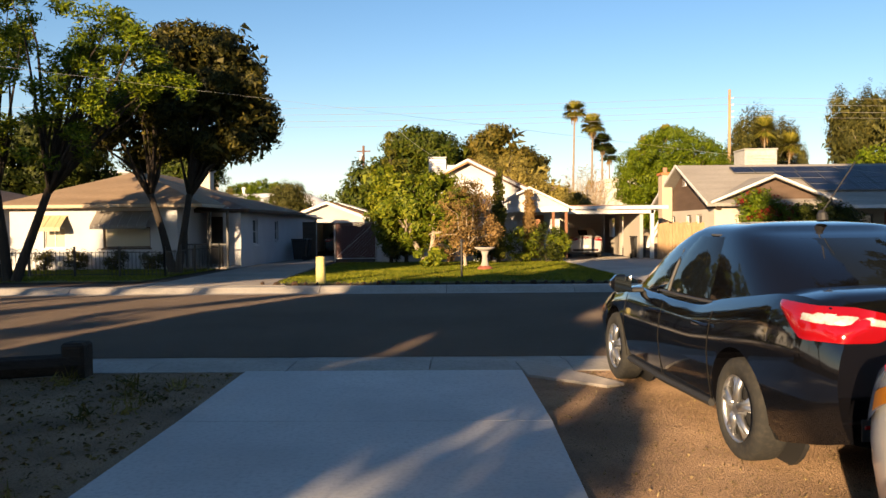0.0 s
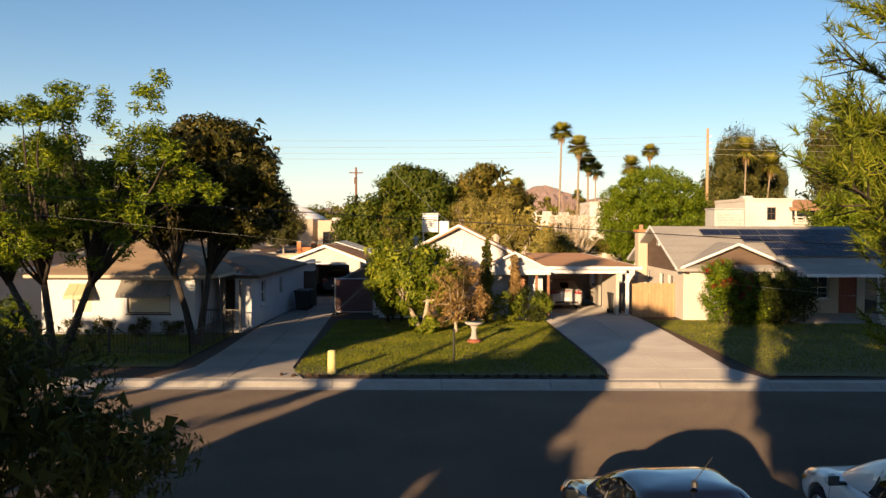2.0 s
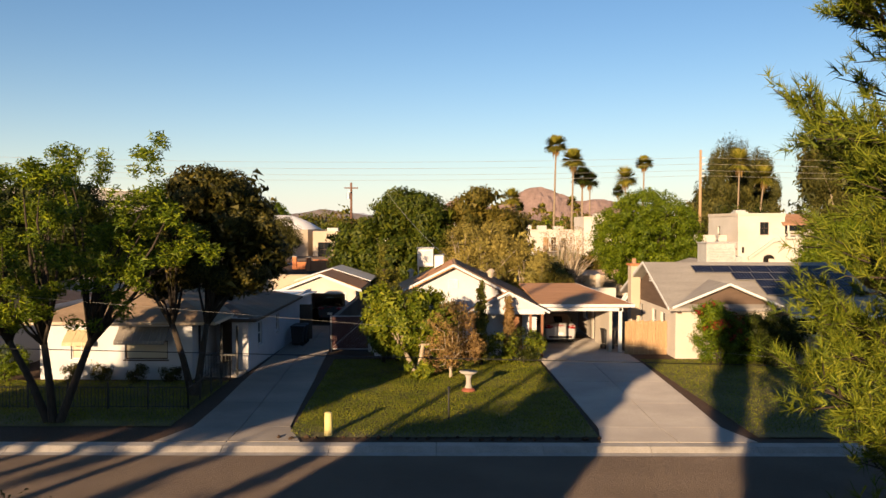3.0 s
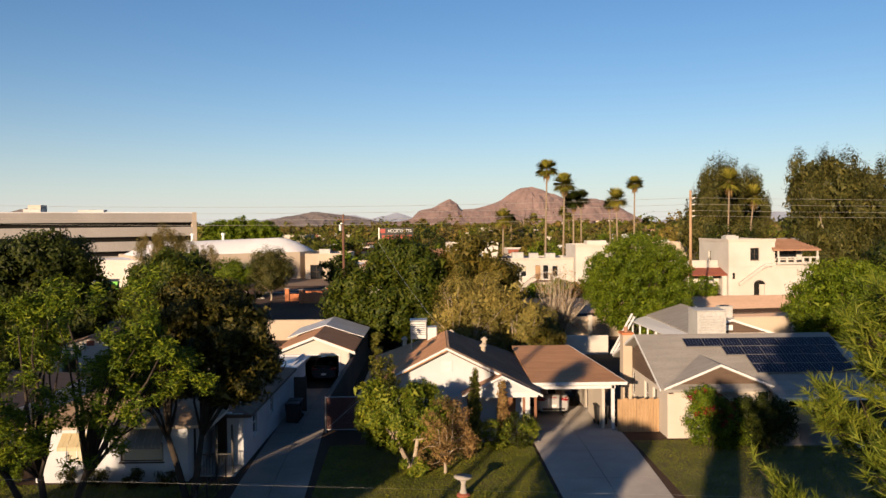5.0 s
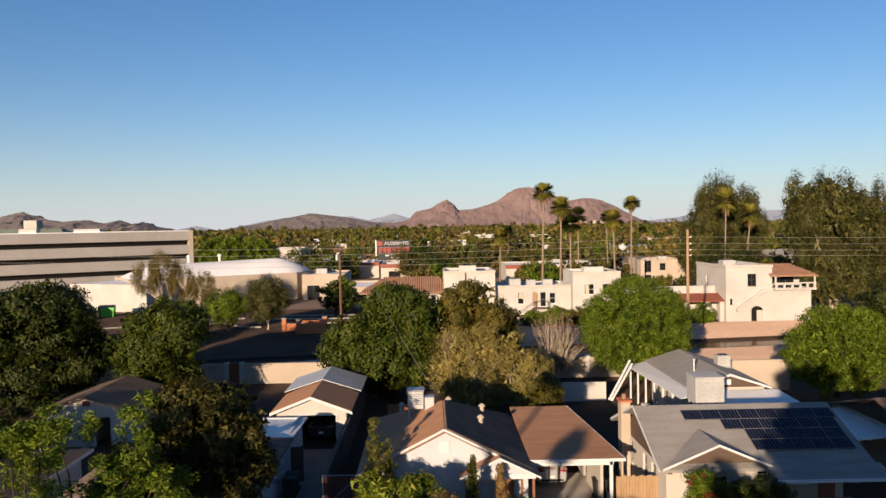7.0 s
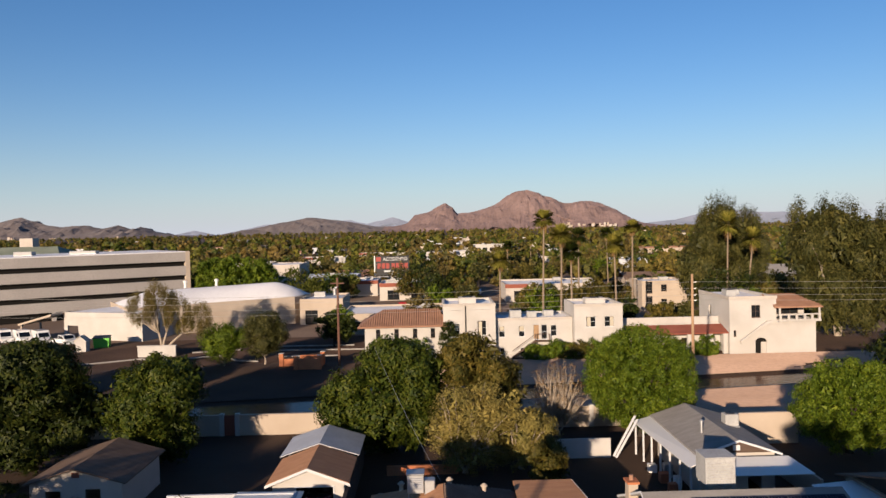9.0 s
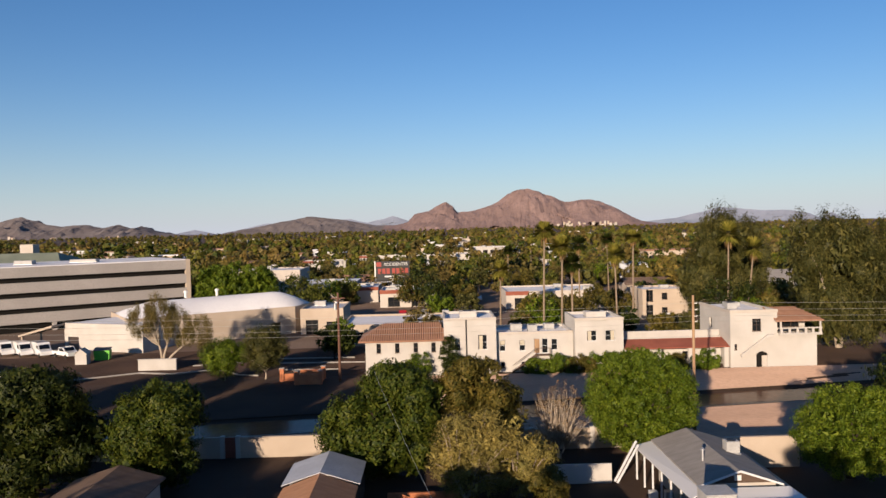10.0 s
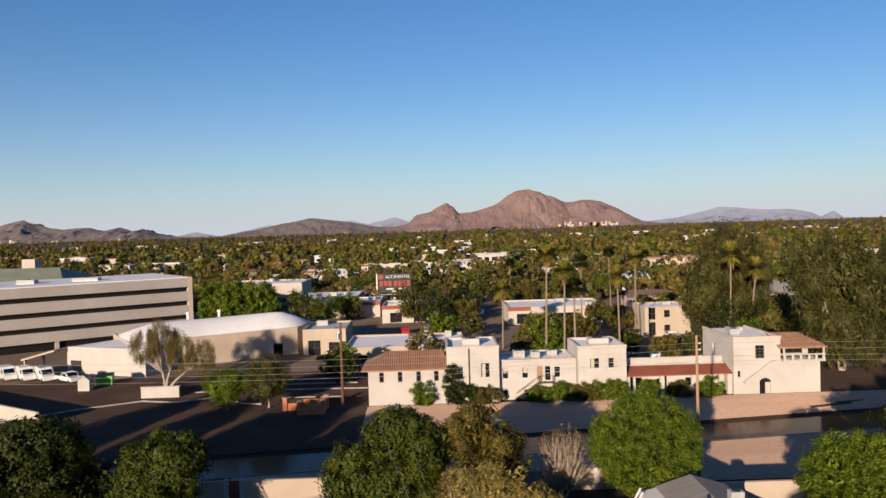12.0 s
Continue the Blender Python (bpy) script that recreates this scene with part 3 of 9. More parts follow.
# lawns: turf soil with many blades
def lawn(name, label, quad_pts, count, seed, height=0.09):
    """quad_pts: (x, y) of the four corners."""
    s = Shape()
    n = 12
    P = [Vector((*p, 0)) for p in quad_pts]
    at = lambda u, v: P[0].lerp(P[1], u).lerp(P[3].lerp(P[2], u), v)
    pts = [at(i / n, j / n) for j in range(n + 1) for i in range(n + 1)]
    s.add([(p.x, p.y, ground_z(p.y) + 0.03 + 0.02 * noise.noise(p * 0.7)) for p in pts], [(j * (n + 1) + i, j * (n + 1) + i + 1, (j + 1) * (n + 1) + i + 1, (j + 1) * (n + 1) + i) for j in range(n) for i in range(n)])
    turf = tagged(part(name, s, LAWN_SOIL), label, "lawn", kind="stuff")
    rng = np.random.default_rng(seed)
    u, v = rng.random(count), rng.random(count)
    xy = np.array([tuple(at(a, b))[:2] for a, b in zip(u, v)])
    z = np.array([ground_z(y) + 0.03 for y in xy[:, 1]])
    # the turf thins out to bare soil in patches along its near edge
    edge = np.array([0.95 + 1.0 * noise.noise(Vector((x * 0.55, 3.7, seed))) for x in xy[:, 0]])
    thin = np.clip((xy[:, 1] - quad_pts[0][1] - 0.15) / np.maximum(edge, 0.12), 0.0, 1.0)
    sel = rng.random(count) < 0.12 + 0.88 * thin
    xy, z, count = xy[sel], z[sel], int(sel.sum())
    c = np.column_stack([xy, z])
    d = rng.normal(size=(count, 3)) * (0.5, 0.5, 0.1) + (0, 0, 1)
    d *= (height * rng.uniform(0.5, 1.3, count) / np.linalg.norm(d, axis=1))[:, None]
    w = rng.normal(size=(count, 3)) * (1, 1, 0)
    w *= (0.006 + 0.012 * rng.random(count))[:, None] / np.linalg.norm(w, axis=1)[:, None]
    q = np.stack([c - w, c + w, c + d], 1).reshape(-1, 3)
    part("grass", quads("grass", q, GRASS, 3), None, turf)
    return turf


lawn("lawn", "short green lawn with worn yellow patches", [(-4.35, 19.4), (4.75, 19.4), (4.65, 33.4), (-4.9, 33.4)], 90000, 3, 0.055)
lawn("lawn", "short green lawn in front of the grey-roofed house", [(9.4, 19.4), (30, 19.4), (30, 33.6), (9.5, 33.6)], 90000, 4, 0.055)
lawn("lawn", "shaded green lawn behind an iron fence", [(-24, 20.6), (-8.2, 20.6), (-8.4, 28.0), (-24, 28.0)], 60000, 5, 0.06)

fl = thing("apron_flare", "pale worn concrete flare at the foot of the driveway", "paving", kind="structure")
part("slab", Shape().slab([(0.93, 8.5, 0.03), (1.0, 7.75, 0.03), (1.68, 7.2, 0.03), (1.86, 7.32, 0.03), (1.1, 8.55, 0.03)], 0.06), CONCRETE, fl)

# canal
WATER = material("canal_water", (0.10, 0.057, 0.037), (0.14, 0.08, 0.052), (0.075, 0.043, 0.029), 0.15, 2.2, 0.3, 0.3, spec=0.035, depth=0.015, stretch=(0.6, 1, 1))
edges = (-400, -45, 60, 500)
tagged(part("water", Shape().add([(x, canal_y(x, y), -0.95) for y in (79.1, 88.9) for x in edges], [(i, i + 1, i + 5, i + 4) for i in range(3)]), WATER), "still dark canal water", "water", kind="structure")


def canal_strip(name, label, category, x0, x1, rows, mat):
    """A sheet of bare earth along the canal, laid on the ground between rows (y, z) of its profile."""
    xs = [x0] + [g for g in gx if x0 < g < x1] + [x1]
    n = len(xs)
    pts = []
    for (ya, za), (yb, zb) in zip(rows, rows[1:]):
        pts += [[(x, canal_y(x, ya) * (1 - f) + canal_y(x, yb) * f, za * (1 - f) + zb * f + 0.1) for x in xs] for f in (0, 0.2, 0.4, 0.6, 0.8)]
    pts.append([(x, canal_y(x, rows[-1][0]), rows[-1][1] + 0.1) for x in xs])
    tagged(part(name, Shape().add([p for r in pts for p in r], [(j * n + i, j * n + i + 1, (j + 1) * n + i + 1, (j + 1) * n + i) for j in range(len(pts) - 1) for i in range(n - 1)]), mat), label, category, kind="structure")


NORTH_BANK, SOUTH_TRACK = ((89.3, -0.75), (101, 0.1), (103.4, 0.15)), ((70.4, -0.225), (74, 0.0), (78.2, 0.0))
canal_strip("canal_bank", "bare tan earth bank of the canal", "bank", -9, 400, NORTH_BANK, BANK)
# west bank laid in the darkened soil, standing in for tree shade
canal_strip("canal_bank_west", "canal bank coloured dark for the tree shade on it", "bank", -400, -9, NORTH_BANK, SOIL)
DIRT = material("trodden_earth", (0.15, 0.10, 0.07), (0.21, 0.145, 0.10), (0.10, 0.07, 0.05), 0.95, 3, 0.06, 0.4, depth=0.05)
strip("district_ground", -110, 220, 122, 420, DIRT, 0.012, "bare earth and worn paving between the buildings", "ground", step=4.0)
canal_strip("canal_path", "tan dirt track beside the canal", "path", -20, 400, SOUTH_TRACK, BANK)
# west track in the same dark soil, its shade put into the colour
canal_strip("canal_path_west", "dirt track beside the canal, coloured dark for shade", "path", -400, -20, SOUTH_TRACK, SOIL)
kl = thing("canal_lip", "pale concrete lip along the canal water", "kerb", kind="structure")
for x in range(-44, 60, 4):
    part("lip_length", Shape().slab([(x, canal_y(x, 78.2) - 0.25, 0.1), (x + 3.97, canal_y(x + 3.97, 78.2) - 0.25, 0.1), (x + 3.97, canal_y(x + 3.97, 78.2) + 0.15, 0.1), (x, canal_y(x, 78.2) + 0.15, 0.1)], 0.3), KERB_MAT, kl)


# ---- houses across the street ----
I4 = Matrix.Identity(4)
WEST = lambda x, y, z=0: Matrix.Translation((x + 0.003, y + 0.003, z)) @ pose(0, 0, 0, 0, 0, -90)      # a wall whose face looks to -x, running to -y
EAST = lambda x, y, z=0: Matrix.Translation((x - 0.003, y + 0.003, z)) @ pose(0, 0, 0, 0, 0, 90)       # a wall whose face looks to +x, running to +y
SOUTH = lambda x, y, z=0: Matrix.Translation((x, y, z))                                # a wall whose face looks to the street
NORTH = lambda x, y, z=0: Matrix.Translation((x, y, z)) @ pose(0, 0, 0, 0, 0, 180)


def hip_roof(x0, x1, y0, y1, eave, ridge, inset, over=0.45, thick=0.14):
    """Four slopes with a ridge along the longer side."""
    x0, x1, y0, y1 = x0 - over, x1 + over, y0 - over, y1 + over
    if x1 - x0 < y1 - y0:
        xm = (x0 + x1) / 2
        a, b = (xm, y0 + inset, ridge), (xm, y1 - inset, ridge)
        faces = [[(x0, y0, eave), (x1, y0, eave), a], [(x1, y0, eave), (x1, y1, eave), b, a], [(x1, y1, eave), (x0, y1, eave), b], [(x0, y1, eave), (x0, y0, eave), a, b]]
    else:
        ym = (y0 + y1) / 2
        a, b = (x0 + inset, ym, ridge), (x1 - inset, ym, ridge)
        faces = [[(x0, y0, eave), (x1, y0, eave), b, a], [(x1, y0, eave), (x1, y1, eave), b], [(x1, y1, eave), (x0, y1, eave), a, b], [(x0, y1, eave), (x0, y0, eave), a]]
    s = Shape()
    for fc in faces:
        s.slab(fc, thick)
    return s


def fascia(x0, x1, y0, y1, z, h=0.16, over=0.45, t=0.03):
    """A board round the eaves."""
    x0, x1, y0, y1 = x0 - over, x1 + over, y0 - over, y1 + over
    s = Shape()
    s.box(x0 - t, y0 - t, z - h, x1 + t, y0, z + 0.01), s.box(x0 - t, y1, z - h, x1 + t, y1 + t, z + 0.01)
    s.box(x0 - t, y0, z - h, x0, y1, z + 0.01), s.box(x1, y0, z - h, x1 + t, y1, z + 0.01)
    return s


def door_panel(parent, m, x0, z0, x1, z1, mat, name="door", depth=0.06):
    d = part(name, Shape().box(x0, depth, z0, x1, depth + 0.04, z1, m), mat, parent)
    s = Shape()
    for k in range(2):
        for j in range(2):
            a = x0 + 0.1 + k * (x1 - x0 - 0.1) / 2
            b = z0 + 0.15 + j * (z1 - z0 - 0.2) / 2
            s.box(a, depth - 0.012, b, a + (x1 - x0 - 0.3) / 2, depth, b + (z1 - z0 - 0.4) / 2, m, 0.006)
    part("panel", s, mat, d)
    part("handle", Shape().tube([m @ Vector((x1 - 0.12, depth - 0.05, z0 + 1.0)), m @ Vector((x1 - 0.12, depth, z0 + 1.0))], 0.025), GALV, d)
    return d


def awning(parent, x0, x1, y, ztop, drop, out, ca, cb):
    """A striped metal window awning in separate ribs."""
    aw = part("awning", Shape().box(x0 - 0.02, y - 0.04, ztop - 0.03, x1 + 0.02, y - 0.005, ztop + 0.02), ca, parent)
    n = max(4, int((x1 - x0) / 0.17))
    for i in range(n):
        a, b = x0 + (x1 - x0) * i / n, x0 + (x1 - x0) * (i + 1) / n
        s = Shape()
        lift = 0.012 if i % 2 else 0.0
        s.slab([(a, y - 0.04, ztop + lift), (b - 0.01, y - 0.04, ztop + lift), (b - 0.01, y - out, ztop - drop + lift), (a, y - out, ztop - drop + lift)], 0.02)
        s.slab([(a, y - out, ztop - drop + lift), (b - 0.01, y - out, ztop - drop + lift), (b - 0.01, y - out - 0.02, ztop - drop - 0.12), (a, y - out - 0.02, ztop - drop - 0.12)], 0.02)
        part("rib", s, ca if i % 2 else cb, aw)
    return aw


AWN_A = material("tan_awning", (0.40, 0.33, 0.20), (0.46, 0.38, 0.24), (0.33, 0.27, 0.17), 0.6, 20, 1, 0.05)
AWN_B = material("dull_grey_awning", (0.17, 0.15, 0.13), (0.22, 0.195, 0.17), (0.13, 0.115, 0.10), 0.6, 20, 1, 0.05)
CURTAIN = plain("drawn_blind", (0.42, 0.37, 0.28), 0.8)

# house with the awnings
gz = -0.06
h1 = thing("house", "single-storey white stucco house with brown hip roof and window awnings", "house")
part("wall", grid_wall(SOUTH(-16.2, 28.4, gz), 6.2, 2.5, 0.2, [(1.25, 0.85, 2.05, 1.62), (3.45, 0.85, 5.2, 1.62)]), STUCCO, h1)
part("wall", grid_wall(WEST(-16.2, 40, gz), 11.6, 2.5, 0.2), STUCCO, h1)
part("wall", grid_wall(EAST(-10.0, 28.4, gz), 3.4, 2.5, 0.2), STUCCO, h1)
part("wall", grid_wall(SOUTH(-10.0, 31.8, gz), 1.1, 2.45, 0.2, [(0.15, 0.0, 1.0, 2.0)]), STUCCO, h1)
part("wall", grid_wall(SOUTH(-8.9, 30.3, gz - 0.04), 0.7, 2.35, 0.2), STUCCO, h1)
part("wall", grid_wall(WEST(-8.9, 31.8, gz), 1.5, 2.35, 0.2), STUCCO, h1)
part("wall", grid_wall(EAST(-8.2, 30.3, gz - 0.25), 16.2, 2.5, 0.2, [(1.8, 1.1, 2.6, 2.15), (5.6, 1.2, 6.3, 2.1)]), STUCCO, h1)
part("wall", grid_wall(NORTH(-8.2, 46.5, gz - 0.3), 8.0, 2.5, 0.2), STUCCO, h1)
window(h1, SOUTH(-16.2, 28.4, gz), 1.25, 0.85, 2.05, 1.62, 1, False, glass=CURTAIN)
window(h1, SOUTH(-16.2, 28.4, gz), 3.45, 0.85, 5.2, 1.62, 0, False, glass=CURTAIN, trim=BROWN_SIDING)
window(h1, EAST(-8.2, 30.3, gz - 0.25), 1.8, 1.1, 2.6, 2.15, 0)
window(h1, EAST(-8.2, 30.3, gz - 0.25), 5.6, 1.2, 6.3, 2.1, 0)
door_panel(h1, SOUTH(-10.0, 31.8, gz), 0.15, 0.0, 1.0, 2.0, BROWN_SIDING)
part("roof", hip_roof(-16.2, -9.4, 28.4, 39.6, 2.38, 3.85, 4.0), SHINGLE_TAN, h1)
part("fascia", fascia(-16.2, -9.4, 28.4, 39.6, 2.36, 0.10), STUCCO_TAN, h1)
part("roof", hip_roof(-11.6, -8.2, 30.6, 41.0, 2.22, 2.85, 2.2, over=0.35), SHINGLE_DARK, h1)
part("lean_to_roof", Shape().slab([(-12.0, 41.45, 2.26), (-7.9, 41.45, 2.2), (-7.9, 46.9, 2.02), (-12.0, 46.9, 2.08)], 0.08), WHITE_PAINT, h1)
part("fascia", fascia(-11.6, -8.2, 30.6, 41.0, 2.2, 0.10, over=0.35), BROWN_SIDING, h1)
awning(h1, -15.05, -14.05, 28.4, 1.98, 0.42, 0.55, AWN_A, AWN_A)
awning(h1, -12.95, -10.9, 28.4, 2.12, 0.50, 0.62, AWN_B, AWN_B)
ch = part("chimney", Shape().box(-12.0, 36.3, 3.0, -11.3, 36.9, 4.1, None, 0.02), STUCCO_BEIGE, h1)
part("cap", Shape().box(-12.08, 36.22, 4.1, -11.22, 36.98, 4.2, None, 0.01), CONCRETE, ch)
tagged(part("porch_slab", Shape().box(-9.98, 28.9, gz - 0.2, -8.25, 31.75, gz + 0.09, None, 0.01), CONCRETE), "low concrete porch step of the white house", "porch", kind="structure")
porch = thing("porch_railing", "dark wrought-iron porch railing with posts", "railing", Matrix.Identity(4))
for x in (-9.9, -9.0, -8.35):
    part("post", Shape().box(x - 0.04, 29.0, gz, x + 0.04, 29.08, 2.1), BLACK_METAL, porch)
part("rail", Shape().box(-9.9, 29.02, 0.85, -8.35, 29.06, 0.9), BLACK_METAL, porch)
for k in range(12):
    x = -9.8 + k * 0.12
    part("baluster", Shape().box(x, 29.03, gz + 0.08, x + 0.015, 29.045, 0.85), BLACK_METAL, porch)

# detached garage at the end of the long driveway
gg = -0.38
gar = thing("garage", "cream stucco garage with open door and brown gable roof", "garage")
part("wall", grid_wall(SOUTH(-10.2, 48.5, gg), 4.6, 2.55, 0.2, [(1.5, 0.0, 3.9, 2.1)]), STUCCO_CREAM, gar)
part("gable", Shape().prism([(-10.2, 2.17), (-5.6, 2.17), (-7.9, 3.0)], 48.5, 48.7), STUCCO_CREAM, gar)
part("wall", grid_wall(EAST(-5.6, 48.5, gg), 10.5, 2.5, 0.2), STUCCO_CREAM, gar)
part("wall", grid_wall(WEST(-10.2, 59, gg), 10.5, 2.5, 0.2), STUCCO_CREAM, gar)
part("wall", grid_wall(NORTH(-5.6, 59.0, gg), 4.6, 2.5, 0.2), STUCCO_CREAM, gar)
part("roof", gable_roof(I4, -10.2, -5.6, 48.5, 53.4, 2.2, 3.05, "y", 0.35, 0.12), SHINGLE_BROWN, gar)
part("metal_roof", gable_roof(I4, -10.4, -5.4, 54.1, 58.8, 2.3, 3.1, "y", 0.3, 0.05), GREY_METAL_ROOF, gar)
part("bargeboard", Shape().slab([(-10.62, 48.12, 2.0), (-7.9, 48.12, 3.05), (-7.9, 48.15, 3.05), (-10.62, 48.15, 2.0)], 0.18).slab([(-5.18, 48.12, 2.0), (-7.9, 48.12, 3.05), (-7.9, 48.15, 3.05), (-5.18, 48.15, 2.0)], 0.18), WHITE_WOOD, gar)
part("door_trim", Shape().box(-8.78, 48.44, gg, -8.7, 48.5, 1.8).box(-6.3, 48.44, gg, -6.22, 48.5, 1.8).box(-8.7, 48.44, 1.72, -6.3, 48.5, 1.8), WHITE_WOOD, gar)
part("floor", Shape().box(-10.0, 48.7, gg - 0.1, -5.8, 58.8, gg + 0.02), CONCRETE, gar)

# white house in the middle
cz = -0.1
h2 = thing("house", "white stucco house with tiled gable roof, portico and attached carport", "house")
part("wall", grid_wall(SOUTH(-3.15, 34.6, cz), 6.0, 2.5, 0.2, [(1.3, 0.75, 2.7, 1.9)]), STUCCO, h2)
part("gable", Shape().prism([(-3.15, 2.4), (4.55, 2.4), (0.68, 4.28)], 34.6, 34.8), STUCCO, h2)
part("wall", grid_wall(SOUTH(2.85, 35.2, cz), 1.95, 2.5, 0.2, [(0.35, 0.0, 1.25, 2.03)]), STUCCO, h2)
part("wall", grid_wall(WEST(-3.15, 45, cz), 10.4, 2.5, 0.2, [(5, 0.9, 6, 1.9)]), STUCCO, h2)
part("wall", grid_wall(EAST(4.55, 35.2, cz), 9.8, 2.5, 0.2), STUCCO, h2)
part("wall", grid_wall(NORTH(4.75, 45, cz), 7.9, 2.5, 0.2), STUCCO, h2)
window(h2, SOUTH(-3.15, 34.6, cz), 1.3, 0.75, 2.7, 1.9, 1)
door_panel(h2, SOUTH(2.85, 35.2, cz), 0.35, 0.0, 1.25, 2.03, material("varnished_door", (0.25, 0.11, 0.05), (0.3, 0.14, 0.07), None, 0.5, 20, 1))
vent = part("gable_vent", Shape().box(0.42, 34.56, 3.15, 0.94, 34.6, 3.65), WHITE_WOOD, h2)
for k in range(6):
    part("slat", Shape().slab([(0.46, 34.53, 3.2 + k * 0.075), (0.90, 34.53, 3.2 + k * 0.075), (0.90, 34.56, 3.24 + k * 0.075), (0.46, 34.56, 3.24 + k * 0.075)], 0.012), WHITE_WOOD, vent)
part("roof_west", Shape().slab([(-3.6, 34.2, 2.2), (0.68, 34.2, 4.36), (0.68, 40.5, 4.36), (-3.6, 45.3, 2.2)], 0.14), SHINGLE_BROWN, h2, "sunlit brown shingle slope")
part("roof_back", Shape().slab([(-3.6, 45.3, 2.2), (0.68, 40.5, 4.36), (4.95, 45.3, 2.2)], 0.14), SHINGLE_BROWN, h2)
east = part("roof_east", Shape().slab([(0.68, 34.2, 4.36), (4.95, 34.2, 2.2), (4.95, 45.3, 2.2), (0.68, 40.5, 4.36)], 0.14), CLAY_OLD, h2, "brown barrel-tiled slope")
for k in range(38):
    y = 34.32 + k * 0.29
    xt = 0.72 + max(0.0, y - 40.5) / 4.8 * 4.25
    if xt < 4.7:
        part("barrel_tile", Shape().tube([(xt, y, 4.38 - 0.506 * (xt - 0.68)), (4.95, y, 2.245)], 0.095, 6), CLAY_OLD, east)
part("bargeboard", Shape().slab([(-3.6, 34.16, 2.24), (0.68, 34.16, 4.4), (0.68, 34.2, 4.4), (-3.6, 34.2, 2.24)], 0.11).slab([(4.95, 34.16, 2.24), (0.68, 34.16, 4.4), (0.68, 34.2, 4.4), (4.95, 34.2, 2.24)], 0.11), WHITE_WOOD, h2)
# portico
pt = part("portico", Shape().prism([(1.6, 2.28), (5.0, 2.28), (3.3, 3.05)], 33.75, 33.85), STUCCO, h2, "white gabled portico")
part("beam", Shape().box(1.6, 33.72, 2.05, 5.0, 33.9, 2.28), WHITE_WOOD, pt)
part("portico_roof", gable_roof(I4, 1.6, 5.0, 33.75, 36.6, 2.3, 3.12, "y", 0.22, 0.08), CLAY, pt)
part("bargeboard", Shape().slab([(1.38, 33.49, 2.2), (3.3, 33.49, 3.14), (3.3, 33.53, 3.14), (1.38, 33.53, 2.2)], 0.10).slab([(5.22, 33.49, 2.2), (3.3, 33.49, 3.14), (3.3, 33.53, 3.14), (5.22, 33.53, 2.2)], 0.10), WHITE_WOOD, pt)
REDWOOD = material("redwood_post", (0.20, 0.09, 0.05), (0.26, 0.12, 0.07), None, 0.7, 14, 1.5, 0.2)
for x in (1.68, 2.15, 4.35, 4.9):
    part("post", Shape().box(x - 0.06, 33.76, cz, x + 0.06, 33.88, 2.05, None, 0.01), REDWOOD, pt)
part("floor", Shape().box(1.5, 33.6, cz - 0.1, 5.05, 35.2, cz + 0.1, None, 0.02), CONCRETE, pt)
# carport
cp = part("carport_roof", Shape().slab([(4.98, 35.75, 2.32), (9.75, 35.75, 2.32), (8.55, 46.0, 2.62), (4.98, 46.0, 2.62)], 0.12), SHINGLE_BROWN, h2, "brown shingle carport roof")
part("edge_board", Shape().box(4.98, 35.7, 2.18, 9.78, 35.74, 2.33).slab([(9.79, 35.72, 2.33), (8.59, 46.0, 2.63), (8.56, 46.0, 2.63), (9.76, 35.72, 2.33)], 0.13), WHITE_WOOD, cp)
part("post", Shape().box(9.0, 35.8, cz, 9.16, 35.96, 2.14, None, 0.01), WHITE_WOOD, cp)
part("post", Shape().box(9.1, 38.6, cz, 9.22, 38.72, 2.14, None, 0.01), WHITE_WOOD, cp)
part("beam", Shape().box(4.9, 35.8, 1.98, 9.2, 35.94, 2.14), WHITE_WOOD, cp)
part("side_wall", grid_wall(WEST(8.55, 44.8, cz), 8.8, 2.2, 0.15, [(1.5, 0.9, 3.0, 1.9), (4.2, 0.0, 5.2, 2.0)]), STUCCO_BEIGE, cp)
part("back_wall", grid_wall(SOUTH(4.8, 44.9, cz), 3.75, 2.3, 0.15), STUCCO_BEIGE, cp)
for k in range(3):
    part("rafter", Shape().box(4.9 + k * 1.6, 36.0, 2.1, 5.0 + k * 1.6, 44.8, 2.24), WHITE_WOOD, cp)
# roof fittings
cool = thing("evaporative_cooler", "grey metal evaporative cooler box on the roof", "cooler")
part("body", Shape().box(-1.25, 40.2, 3.95, -0.35, 41.1, 4.95, None, 0.03), GALV, cool)
part("lid", Shape().box(-1.29, 40.16, 4.952, -0.31, 41.14, 5.02, None, 0.02), GALV, cool)
for k in range(6):
    part("louvre", Shape().slab([(-1.18, 40.17, 4.2 + k * 0.11), (-0.42, 40.17, 4.2 + k * 0.11), (-0.42, 40.2, 4.24 + k * 0.11), (-1.18, 40.2, 4.24 + k * 0.11)], 0.012), GALV, cool)
part("duct", Shape().box(-0.34, 40.3, 3.7, 0.25, 40.95, 4.62, None, 0.05), GALV, cool)
part("leg", Shape().box(-1.22, 40.25, 3.2, -1.17, 40.3, 3.96), GALV, cool)
part("leg", Shape().box(-1.22, 41.0, 3.2, -1.17, 41.05, 3.96), GALV, cool)
